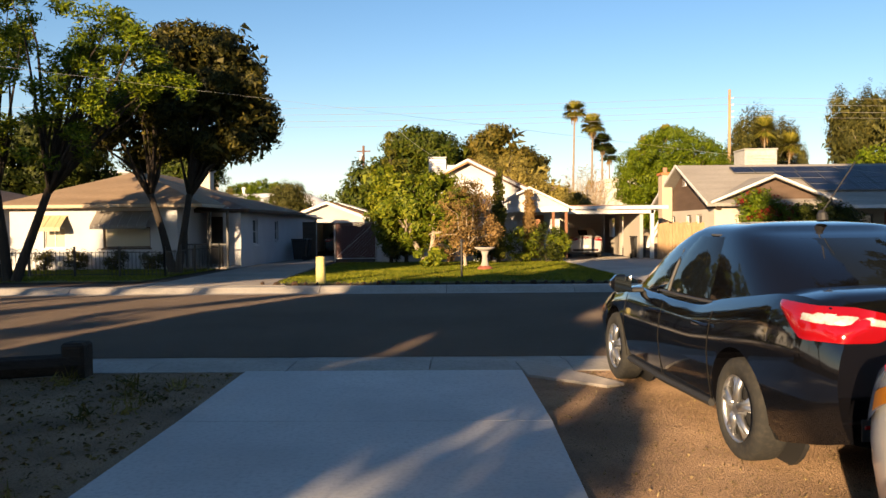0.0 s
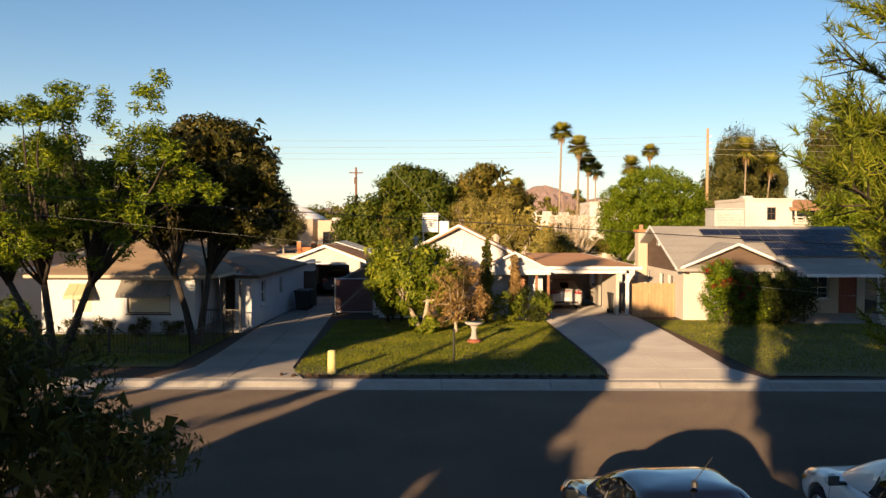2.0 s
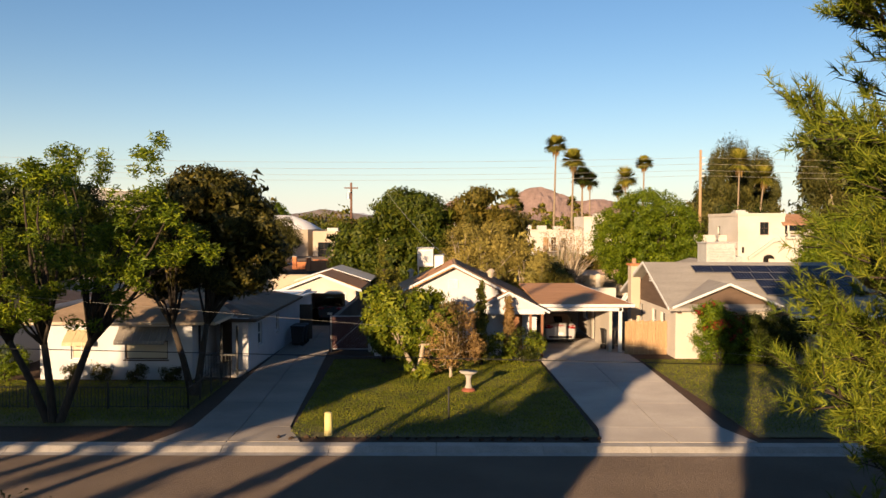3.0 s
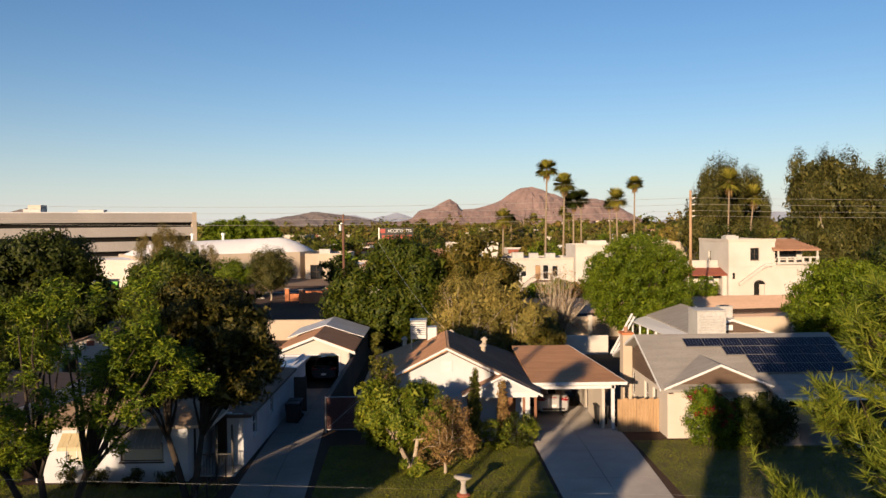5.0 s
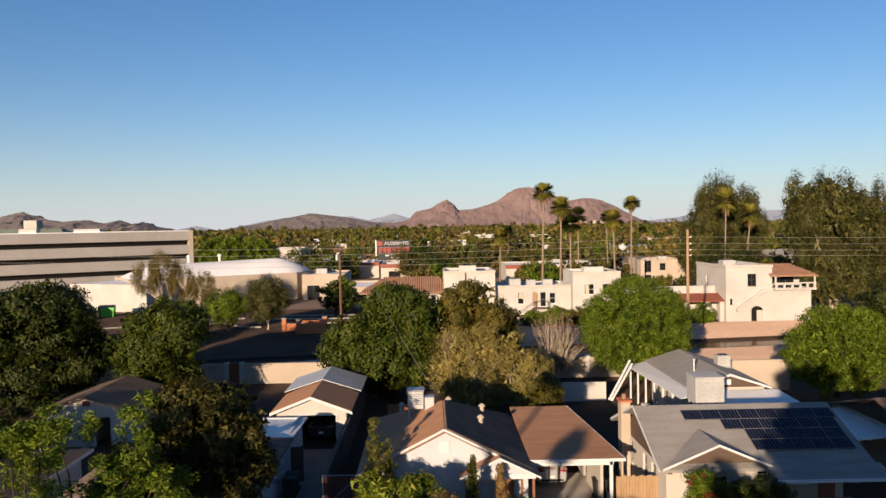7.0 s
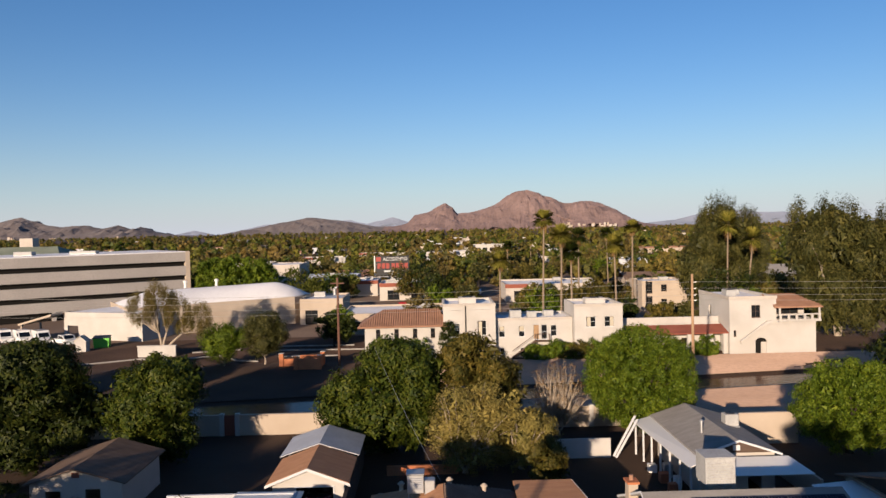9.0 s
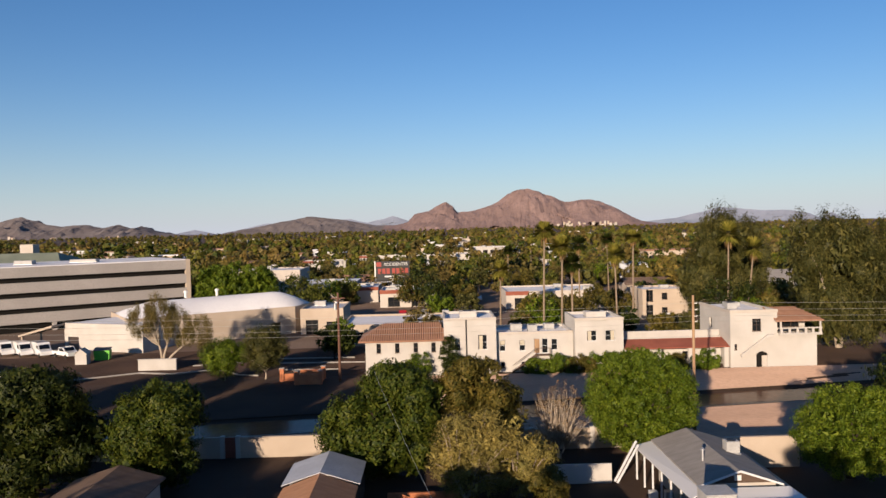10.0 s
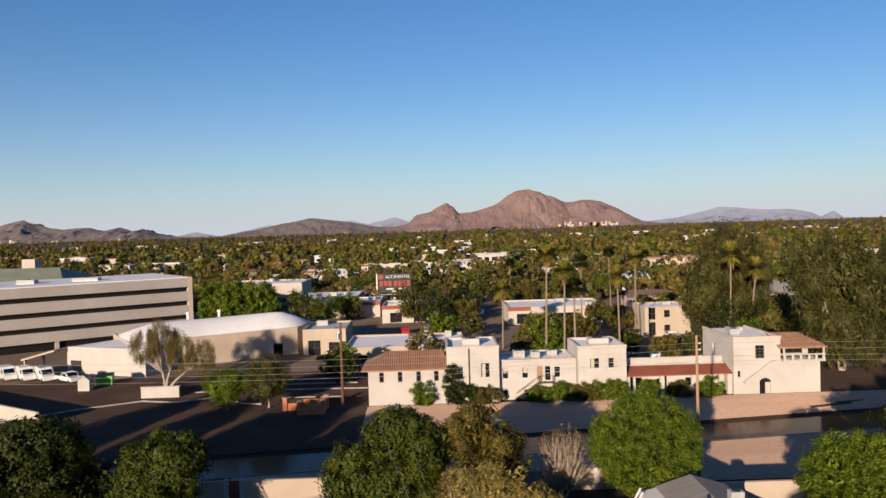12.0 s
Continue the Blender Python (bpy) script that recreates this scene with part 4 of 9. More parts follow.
for x, y, z in ((1.05, 42.0, 3.75), (3.0, 42.3, 3.25), (2.73, 39.0, 3.4), (-1.7, 43.2, 3.2)):
    v = thing("roof_vent", "weathered clay-coloured round roof vent", "vent", Matrix.Translation((x, y, z)), "roof vents")
    part("pipe", Shape().tube([(0, 0, -0.3), (0, 0, 0.3)], 0.12, 12), STUCCO_TAN, v)
    part("cap", Shape().tube([(0, 0, 0.3), (0, 0, 0.36), (0, 0, 0.48)], [0.2, 0.2, 0.06], 12), STUCCO_TAN, v)

# grey-roofed house with solar panels
rz = -0.1
h3 = thing("house", "beige house with brown gables and grey shingle roof", "house")
part("wall", grid_wall(WEST(11.3, 43.2, rz), 9.2, 2.6, 0.2, [(1.0, 0.8, 1.7, 2.0), (2.3, 0.8, 3.0, 2.0), (5.0, 0.8, 5.8, 2.0), (6.6, 0.8, 7.4, 2.0)]), STUCCO_BEIGE, h3)
part("gable_west", Shape().prism([(-0.3, 2.12), (9.1, 2.12), (4.45, 4.08)], 0, 0.2, Matrix(((0, 1, 0, 11.3), (1, 0, 0, 34.0), (0, 0, 1, 0), (0, 0, 0, 1)))), BROWN_SIDING, h3)
part("wall", grid_wall(SOUTH(11.3, 34.0, rz), 4.4, 2.6, 0.2, [(1.4, 0.85, 3.0, 1.95)]), STUCCO_BEIGE, h3)
part("gable_front", Shape().prism([(11.3, 2.5), (15.9, 2.5), (13.7, 3.42)], 33.96, 34.12), BROWN_SIDING, h3)
part("wall", grid_wall(EAST(15.7, 34.0, rz), 2.0, 2.6, 0.2), STUCCO_BEIGE, h3)
# recessed porch wall in a darker stucco, its shade put into the colour
part("wall", grid_wall(SOUTH(15.7, 36.0, rz), 5.2, 2.4, 0.2, [(0.6, 0.9, 1.4, 1.8), (1.9, 0.85, 3.4, 1.95), (3.9, 0.0, 4.8, 2.05)]), STUCCO_TAN, h3)
part("wall", grid_wall(EAST(20.9, 36.0, rz), 7.2, 2.6, 0.2), STUCCO_BEIGE, h3)
part("wall", grid_wall(NORTH(20.9, 43.2, rz), 9.6, 2.6, 0.2), STUCCO_BEIGE, h3)
for a, b in ((1.0, 1.7), (2.3, 3.0), (5.0, 5.8), (6.6, 7.4)):
    window(h3, WEST(11.3, 43.2, rz), a, 0.8, b, 2.0, 0)
window(h3, SOUTH(11.3, 34.0, rz), 1.4, 0.85, 3.0, 1.95, 1)
window(h3, SOUTH(15.7, 36.0, rz), 0.6, 0.9, 1.4, 1.8, 0)
window(h3, SOUTH(15.7, 36.0, rz), 1.9, 0.85, 3.4, 1.95, 2)
door_panel(h3, SOUTH(15.7, 36.0, rz), 3.9, 0.0, 4.8, 2.05, RED_ROOF)
part("roof", Shape().slab([(10.85, 38.45, 4.32), (21.3, 38.45, 4.32), (21.3, 33.55, 2.36), (10.85, 33.55, 2.36)], 0.14).slab([(10.85, 38.45, 4.32), (21.3, 38.45, 4.32), (21.3, 43.6, 2.36), (10.85, 43.6, 2.36)], 0.14), SHINGLE_GREY, h3)
part("front_roof", Shape().slab([(11.0, 33.5, 2.40), (13.7, 33.5, 3.52), (13.7, 36.5, 3.54), (11.0, 33.9, 2.5)], 0.1).slab([(16.35, 33.5, 2.40), (13.7, 33.5, 3.52), (13.7, 36.5, 3.54), (16.35, 33.9, 2.5)], 0.1), SHINGLE_GREY, h3)
part("porch_roof", Shape().slab([(15.95, 33.6, 2.5), (21.4, 33.6, 2.5), (21.4, 32.3, 2.2), (15.95, 32.3, 2.2)], 0.1), SHINGLE_GREY, h3)
part("bargeboard", Shape().slab([(11.0, 33.46, 2.44), (13.7, 33.46, 3.56), (13.7, 33.5, 3.56), (11.0, 33.5, 2.44)], 0.10).slab([(16.35, 33.46, 2.44), (13.7, 33.46, 3.56), (13.7, 33.5, 3.56), (16.35, 33.5, 2.44)], 0.10), WHITE_WOOD, h3)
part("bargeboard", Shape().slab([(10.81, 33.55, 2.4), (10.81, 38.45, 4.36), (10.85, 38.45, 4.36), (10.85, 33.55, 2.4)], 0.11).slab([(10.81, 43.6, 2.4), (10.81, 38.45, 4.36), (10.85, 38.45, 4.36), (10.85, 43.6, 2.4)], 0.11), WHITE_WOOD, h3)
part("porch_gutter", Shape().box(15.9, 32.2, 2.06, 21.45, 32.3, 2.2), WHITE_WOOD, h3)
# porch posts coloured dark so that they sink into the shade
for x in (16.3, 21.2):
    part("porch_post", Shape().box(x - 0.05, 32.42, rz, x + 0.05, 32.52, 2.1, None, 0.01), BROWN_SIDING, h3)
gv = part("gable_vent", Shape().box(11.24, 38.2, 3.3, 11.3, 38.65, 3.95), WHITE_WOOD, h3)
for k in range(6):
    part("slat", Shape().box(11.22, 38.25, 3.35 + k * 0.095, 11.24, 38.6, 3.40 + k * 0.095), BROWN_SIDING, gv)
# porch floor in the shade-darkened concrete
part("porch_floor", Shape().box(15.9, 32.3, rz - 0.1, 21.3, 36.0, rz + 0.12, None, 0.02), SHADE_CONCRETE, h3)

PANEL = plain("solar_cell", (0.006, 0.008, 0.020), 0.3, spec=0.14)
PANEL_EDGE = plain("panel_edge", (0.12, 0.12, 0.125), 0.5, metal=0.3)


def on_roof(x, d, up=0.0):
    """A place on the front slope: x, and d metres down from the ridge in plan."""
    k = (4.32 - 2.36) / 4.9
    return Vector((x, 38.45 - d, 4.32 - k * d + up))


def solar_panel(x0, x1, d0, d1):
    t = thing("solar_panel", "dark blue-black solar panel with thin pale grid on the roof", "solar panel", group="solar array")
    lo, hi = 0.09, 0.12
    part("casing", Shape().slab([on_roof(x0, d0, hi), on_roof(x1, d0, hi), on_roof(x1, d1, hi), on_roof(x0, d1, hi)], 0.04), PANEL_EDGE, t)
    part("glass", Shape().slab([on_roof(x0 + 0.02, d0 + 0.02, hi + 0.006), on_roof(x1 - 0.02, d0 + 0.02, hi + 0.006), on_roof(x1 - 0.02, d1 - 0.02, hi + 0.006), on_roof(x0 + 0.02, d1 - 0.02, hi + 0.006)], 0.004), PANEL, t)
    g = Shape()
    for k in range(1, 6):
        x = x0 + (x1 - x0) * k / 6
        g.slab([on_roof(x - 0.006, d0 + 0.02, hi + 0.01), on_roof(x + 0.006, d0 + 0.02, hi + 0.01), on_roof(x + 0.006, d1 - 0.02, hi + 0.01), on_roof(x - 0.006, d1 - 0.02, hi + 0.01)], 0.003)
    part("grid_line", g, plain("busbar", (0.22, 0.23, 0.26), 0.3, metal=0.5) if "busbar" not in bpy.data.materials else bpy.data.materials["busbar"], t)
    b = Shape()
    for x in (x0 + 0.15, x1 - 0.15):
        p = on_roof(x, (d0 + d1) / 2)
        b.box(p.x - 0.03, p.y - 0.03, p.z - 0.02, p.x + 0.03, p.y + 0.03, p.z + 0.085)
    part("bracket", b, PANEL_EDGE, t)


for j, (count, first) in enumerate(((8, 13.2), (6, 15.0), (5, 15.95), (5, 15.95))):
    for i in range(count):
        solar_panel(first + i * 0.985, first + i * 0.985 + 0.96, 0.66 + j * 0.79, 1.42 + j * 0.79)

COOLER = material("faded_cooler_paint", (0.34, 0.335, 0.32), (0.42, 0.41, 0.39), (0.26, 0.25, 0.235), 0.6, 8, 1.2, 0.1)
cool = thing("evaporative_cooler", "large pale metal cooler box on the rear roof slope", "cooler")
part("body", Shape().box(15.0, 40.7, 3.75, 16.65, 42.3, 5.25, None, 0.03), COOLER, cool)
part("lid", Shape().box(14.95, 40.65, 5.252, 16.7, 42.35, 5.32, None, 0.02), COOLER, cool)
for k in range(8):
    part("louvre", Shape().slab([(15.15, 40.66, 3.9 + k * 0.15), (16.5, 40.66, 3.9 + k * 0.15), (16.5, 40.7, 3.96 + k * 0.15), (15.15, 40.7, 3.96 + k * 0.15)], 0.015), COOLER, cool)
for lx, ly in ((15.05, 40.8), (16.5, 40.8), (15.05, 42.1), (16.5, 42.1)):
    part("leg", Shape().box(lx, ly, 2.7, lx + 0.1, ly + 0.1, 3.76), GALV, cool)

# boards leaning at the patio behind
pk = thing("leaning_planks", "long white boards propped against the patio roof", "planks")
for k in range(2):
    part("plank", Shape().slab([(14.4 + 0.12 * k, 60.4 - 0.35 * k, -0.36), (14.52 + 0.12 * k, 60.2 - 0.35 * k, -0.36), (16.2 + 0.1 * k, 59.9 - 0.35 * k, 2.95 - 0.2 * k), (16.1 + 0.1 * k, 60.1 - 0.35 * k, 2.95 - 0.2 * k)], 0.05), WHITE_WOOD, pk)
clut = thing("stacked_clutter", "orange and white bins and boxes under the patio roof", "clutter")
for x, y, w, h, mt in ((16.4, 51.2, 0.6, 0.8, BRICK_RED), (17.1, 52.4, 0.5, 0.9, WHITE_PAINT), (16.6, 53.8, 0.7, 0.7, BRICK_RED), (17.2, 55.0, 0.6, 1.0, GALV), (16.4, 56.2, 0.6, 0.6, WHITE_PAINT)):
    part("box", Shape().box(x - w / 2, y - w / 2, -0.36, x + w / 2, y + w / 2, -0.36 + h, None, 0.03), mt, clut)

# building behind it
h4 = thing("outbuilding", "grey-roofed rear building with white patio roof", "building")
part("wall", grid_wall(SOUTH(18.0, 50.3, -0.38), 5.0, 3.05, 0.2, [(0.8, 0.8, 2.0, 1.9), (3.2, 0, 4.1, 2.0)]), STUCCO_BEIGE, h4)
part("gable", Shape().prism([(17.9, 2.66), (23.1, 2.66), (20.4, 3.5)], 50.3, 50.5), BROWN_SIDING, h4)
part("wall", grid_wall(WEST(18.0, 60.3, -0.38), 10, 3.0, 0.2), STUCCO_BEIGE, h4)
part("wall", grid_wall(EAST(23.0, 50.3, -0.38), 10, 3.0, 0.2), STUCCO_BEIGE, h4)
part("wall", grid_wall(NORTH(23.0, 60.3, -0.38), 5.0, 3.0, 0.2), STUCCO_BEIGE, h4)
part("roof", gable_roof(I4, 18.0, 22.9, 50.2, 60.6, 2.85, 3.62, "y", 0.4, 0.12), SHINGLE_GREY, h4)
part("bargeboard", Shape().slab([(17.6, 49.75, 2.72), (20.45, 49.75, 3.68), (20.45, 49.8, 3.68), (17.6, 49.8, 2.72)], 0.14).slab([(23.3, 49.75, 2.72), (20.45, 49.75, 3.68), (20.45, 49.8, 3.68), (23.3, 49.8, 2.72)], 0.14), WHITE_WOOD, h4)
pr = part("patio_roof", Shape().slab([(17.75, 48.7, 2.66), (17.75, 61.0, 2.66), (16.2, 61.0, 2.28), (16.75, 48.7, 2.28)], 0.06).slab([(17.75, 49.6, 2.6), (23.6, 49.6, 2.6), (24.2, 47.2, 2.15), (17.0, 47.2, 2.15)], 0.06), WHITE_PAINT, h4)
for k in range(7):
    xk = 16.84 - 0.045 * 2.0 * k
    part("post", Shape().box(xk, 48.9 + k * 1.95, -0.4, xk + 0.12, 49.02 + k * 1.95, 2.24), WHITE_WOOD, pr)
part("gable_vent", Shape().box(20.2, 50.22, 2.85, 20.65, 50.3, 3.2), WHITE_WOOD, h4)
ve = part("vent_pipe", Shape().tube([(19.2, 53.5, 3.0), (19.2, 53.5, 4.0)], 0.09, 10), GALV, h4)
part("cap", Shape().tube([(19.2, 53.5, 4.0), (19.2, 53.5, 4.08), (19.2, 53.5, 4.2)], [0.16, 0.16, 0.03], 10), GALV, ve)


# ---- trees and shrubs ----
tree("jacaranda_tree", "tall multi-stemmed tree with feathery green leaves", -12.0, 21.1,
     [(-1.8, 0.2, 6.6, 2.4, 2.0, 1.7), (1.5, 0.0, 7.1, 2.3, 1.9, 1.6), (3.1, 0.2, 5.6, 2.0, 1.8, 1.4), (-3.2, 0.0, 5.0, 2.0, 1.9, 1.5), (0.2, -1.2, 5.0, 2.4, 1.6, 1.2), (2.9, 0.0, 8.6, 0.7, 0.6, 0.8), (-0.3, -0.3, 8.3, 1.1, 0.9, 0.7), (2.6, 1.0, 6.0, 1.8, 1.5, 1.3), (-1.6, -0.9, 3.9, 2.2, 1.3, 0.9), (1.3, -1.0, 3.9, 1.9, 1.2, 0.8)],
     LEAF_JACARANDA, BARK, 400, 100, 0.18, 0.34, ((-1.5, 0.2), (-0.3, 0.0), (1.1, 0.1)), 2.6, 0.13, 11, 80, 0.26, flat=0.6, lumps=120, gather=0.36, inner=0.3, inside=0, facing=0.3)
tree("street_tree", "dense dark-leaved shade tree with sunlit bronze edges", -8.9, 25.2,
     [(0.3, 1.5, 5.9, 2.6, 2.1, 2.3), (-0.2, 1.4, 7.2, 1.6, 1.4, 1.3), (1.5, 1.2, 4.9, 1.6, 1.5, 1.7), (-1.7, 1.2, 5.0, 1.7, 1.5, 1.5), (1.5, 1.4, 7.0, 1.0, 1.0, 1.3)],
     LEAF_DARK, BARK, 460, 150, 0.17, 0.48, ((-0.9, 0.3), (0.3, 0.5)), 2.6, 0.13, 12, 40, lumps=50, gather=0.31, inside=0.2)
tree("citrus_tree", "bushy yellow-green citrus tree with leaning trunk", -0.9, 29.6,
     [(-0.9, 0.3, 2.4, 1.4, 1.3, 1.2), (0.3, 0.2, 2.5, 1.4, 1.3, 1.1), (-1.5, 0.4, 2.1, 0.9, 1.0, 1.1), (1.2, 0.3, 1.8, 1.0, 1.0, 1.2), (-0.9, 0.6, 1.3, 1.3, 0.9, 0.9), (-1.6, 0.2, 3.2, 0.6, 0.6, 0.6)],
     LEAF_CITRUS, PALE_BARK, 260, 80, 0.15, 0.34, ((-0.7, 0.1), (0.25, 0.0)), 1.3, 0.10, 13, 30, lumps=70, gather=0.5)
tree("dry_shrub", "brown withered shrub leaning on the citrus tree", 0.5, 28.9, [(0.0, 0.0, 2.1, 1.1, 0.8, 1.2), (0.5, 0.0, 1.3, 0.8, 0.7, 0.8), (-0.5, -0.2, 1.0, 0.7, 0.6, 0.7)], LEAF_DRYPINK, PALE_BARK, 95, 80, 0.10, 0.32, ((0.1, 0.0),), 0.8, 0.06, 14, 20, category="shrub")
tree("agave_clump", "yellow-green leafy plant at the foot of the citrus tree", -0.75, 28.6, [(0, 0, 0.35, 0.5, 0.5, 0.3)], LEAF_CITRUS, PALE_BARK, 14, 50, 0.28, 0.25, ((0, 0),), 0.2, 0.04, 15, 5, 0.3, category="plant")
for x, y, hgt, w, sd in ((-2.55, 32.6, 6.1, 0.62, 16), (-1.95, 33.0, 4.5, 0.46, 17), (1.9, 31.9, 4.0, 0.25, 18), (3.25, 33.0, 3.2, 0.20, 19)):
    tree("cypress_tree", "slender upright cypress in front of the white house", x, y, [(0, 0, hgt * (0.16 + 0.165 * k), w * s, w * s, hgt * 0.13) for k, s in enumerate((0.9, 1.0, 0.85, 0.62, 0.36))],
         LEAF_CYPRESS if sd != 19 else LEAF_DRYPINK, BARK, 150, 70, 0.10, 0.17, ((0, 0),), hgt * 0.7, 0.07, sd, 8, 0.3, droop=-0.8, lumps=0, group="slender cypresses")
for x, y, r, hgt, lf, sd in ((2.9, 32.4, 0.7, 1.5, LEAF_CITRUS, 20), (3.9, 32.6, 0.7, 1.6, LEAF_GREEN, 21), (4.4, 33.0, 0.5, 1.4, LEAF_CITRUS, 22), (1.2, 33.4, 0.6, 1.0, LEAF_GREEN, 23), (-2.4, 33.6, 0.55, 1.3, LEAF_GREEN, 24)):
    tree("garden_shrub", "leafy green garden shrub against the white house", x, y, [(0, 0, hgt * 0.5, r, r, hgt * 0.5)], lf, BARK, 46, 60, 0.10, 0.26, ((0, 0),), 0.4, 0.03, sd, 8, category="shrub", group="shrubs by the house")
tree("bougainvillea", "large shaded shrub with red bracts before the beige house", 12.7, 32.0, [(0, 0, 1.2, 1.2, 1.0, 1.2), (0.9, 0.2, 1.1, 1.2, 1.0, 1.1), (-0.4, 0, 2.2, 0.7, 0.7, 0.7)], LEAF_FICUS, BARK, 150, 80, 0.12, 0.35, ((-0.2, 0), (0.4, 0)), 0.8, 0.06, 25, 14, category="shrub", lumps=0)
tree("bougainvillea_flowers", "red bracts of the large shrub", 12.6, 31.6, [(-0.3, 0, 2.2, 0.8, 0.6, 0.7), (0.4, 0.0, 1.7, 0.9, 0.5, 0.7)], LEAF_RED, BARK, 40, 22, 0.10, 0.2, ((0, 0),), 0.6, 0.02, 26, 4, category="shrub")
tree("dark_hedge", "dense dark green hedge shrub beside the porch", 15.3, 32.0, [(0, 0, 1.25, 1.3, 1.0, 1.25), (-1.0, 0.1, 1.1, 0.9, 0.9, 1.1)], LEAF_GREEN, BARK, 170, 80, 0.12, 0.35, ((0, 0),), 0.8, 0.06, 27, 10, category="shrub", lumps=0)
for x, sd in ((-14.6, 28), (-13.4, 29), (-12.0, 30), (-10.6, 31)):
    tree("foundation_shrub", "low brownish shrub along the white wall", x, 27.7, [(0, 0, 0.35, 0.42, 0.35, 0.35)], LEAF_DARK, BARK, 24, 50, 0.09, 0.2, ((0, 0),), 0.2, 0.02, sd, 4, category="shrub", group="shrubs along the wall")
tree("clipped_hedge", "bright green clipped hedge beside the white house", -17.3, 27.8, [(0, 0, 0.8, 0.75, 0.6, 0.75), (0.4, 0, 0.8, 0.5, 0.6, 0.7)], LEAF_FICUS, BARK, 90, 60, 0.09, 0.22, ((0, 0),), 0.4, 0.04, 32, 6, category="hedge")

# trees behind the houses, by the canal
tree("ficus_tree", "broad dense dark green tree behind the white house", -3.6, 62.5, [(0.8, 0, 5.4, 3.9, 3.4, 3.9), (-3.4, 0, 3.8, 2.2, 2.4, 2.9), (2.8, -0.4, 5.6, 2.4, 2.6, 3.2), (1.0, 0.5, 7.2, 2.8, 2.5, 2.0), (0.6, 0, 2.2, 4.0, 3.2, 2.3), (-3.0, 0, 1.8, 2.0, 2.0, 1.8)], LEAF_FIG, BARK, 600, 80, 0.34, 0.75, ((0, 0), (0.8, 0.3)), 2.0, 0.28, 41, 20, gather=0.6)
tree("broadleaf_tree", "olive-green rounded tree with brownish tips", 3.9, 62.8, [(0, 0, 5.9, 3.2, 3.0, 3.7), (-1.4, -0.3, 7.4, 1.8, 1.8, 1.6), (1.8, 0, 5.0, 2.0, 2.0, 2.5), (0, 0, 2.2, 3.0, 2.6, 2.2)], LEAF_OLIVE, BARK, 360, 70, 0.34, 0.7, ((0, 0),), 2.0, 0.22, 42, 18)
tree("mesquite_tree", "pale dry-leaved bushy tree behind the tiled roof", 2.5, 56.4, [(0, 0, 4.0, 2.8, 2.2, 2.8), (1.9, 0.2, 4.0, 2.0, 2.0, 2.7), (-1.2, 0, 2.9, 1.7, 1.7, 2.0), (0.4, -0.2, 1.5, 3.0, 1.8, 1.5)], LEAF_PALE, PALE_BARK, 400, 60, 0.19, 0.55, ((-0.6, 0), (0.6, 0)), 1.2, 0.12, 43, 120, 0.25, inner=0.2, lumps=90, gather=0.6)
tree("mesquite_tree", "pale thin-leaved tree behind the carport", 6.7, 57.0, [(0, 0, 3.4, 1.9, 1.8, 2.8), (1.4, 0.5, 2.6, 1.7, 1.6, 2.0), (0, 0, 1.2, 2.2, 1.8, 1.4)], LEAF_PALE, PALE_BARK, 230, 70, 0.22, 0.5, ((-0.3, 0), (0.4, 0)), 1.2, 0.12, 44, 40, 0.3, inner=0.2)
tree("oleander_shrub", "tall olive-green shrub behind the carport", 8.2, 52.5, [(0, 0, 1.7, 1.5, 1.4, 2.0)], LEAF_OLIVE, BARK, 110, 60, 0.2, 0.4, ((0, 0),), 0.6, 0.06, 45, 10, category="shrub")
tree("bare_tree", "nearly leafless pale twiggy tree by the canal wall", 11.0, 66.0, [(0, 0, 3.6, 3.4, 2.4, 2.6), (0, 0, 5.2, 1.9, 1.6, 1.7)], LEAF_DRYPINK, PALE_BARK, 260, 9, 0.17, 0.4, ((-0.5, 0), (0.0, 0.2), (0.5, -0.1)), 0.9, 0.10, 46, 260, 0.3, inner=0.15, lumps=0, inside=0)
tree("round_ficus", "bright green neatly rounded tree by the canal wall", 18.0, 65.2, [(0, 0, 4.9, 4.7, 4.0, 4.4)], LEAF_FICUS, BARK, 560, 110, 0.20, 0.62, ((0, 0),), 1.6, 0.25, 47, 18, inner=0.6, lumps=0)
tree("round_ficus", "yellow-green rounded tree in a shaded back yard", 32.6, 58.8, [(0, 0, 3.6, 4.2, 3.6, 3.6), (1.5, 0, 4.6, 2.4, 2.4, 2.3)], LEAF_FICUS, BARK, 440, 100, 0.22, 0.65, ((0, 0),), 1.6, 0.25, 48, 16, inner=0.5, lumps=0)
tree("ash_tree", "large dark green tree over a back yard", -31.5, 60.0, [(0, 0, 6.0, 5.0, 4.2, 4.2), (-4.0, 0, 5.5, 4.2, 4.0, 4.0), (3.0, 0, 4.4, 3.0, 3.0, 3.4), (0, 0, 8.2, 3.4, 3.2, 2.2), (0, 0, 2.4, 4.6, 3.8, 2.5), (-4.0, 0, 2.4, 4.0, 3.6, 2.5)], LEAF_GREEN, BARK, 640, 75, 0.34, 0.8, ((0, 0),), 2.4, 0.3, 49, 18, gather=0.6)
tree("ash_tree", "mid-green leafy tree in a back yard", -21.8, 61.0, [(0, 0, 5.4, 3.7, 3.2, 3.3), (-1.4, 0, 4.2, 2.8, 2.8, 2.4), (1.4, 0, 6.4, 2.2, 2.2, 2.2), (0, 0, 2.3, 3.3, 3.0, 2.3)], LEAF_FIG, BARK, 440, 80, 0.30, 0.72, ((0, 0),), 2.2, 0.24, 50, 18)
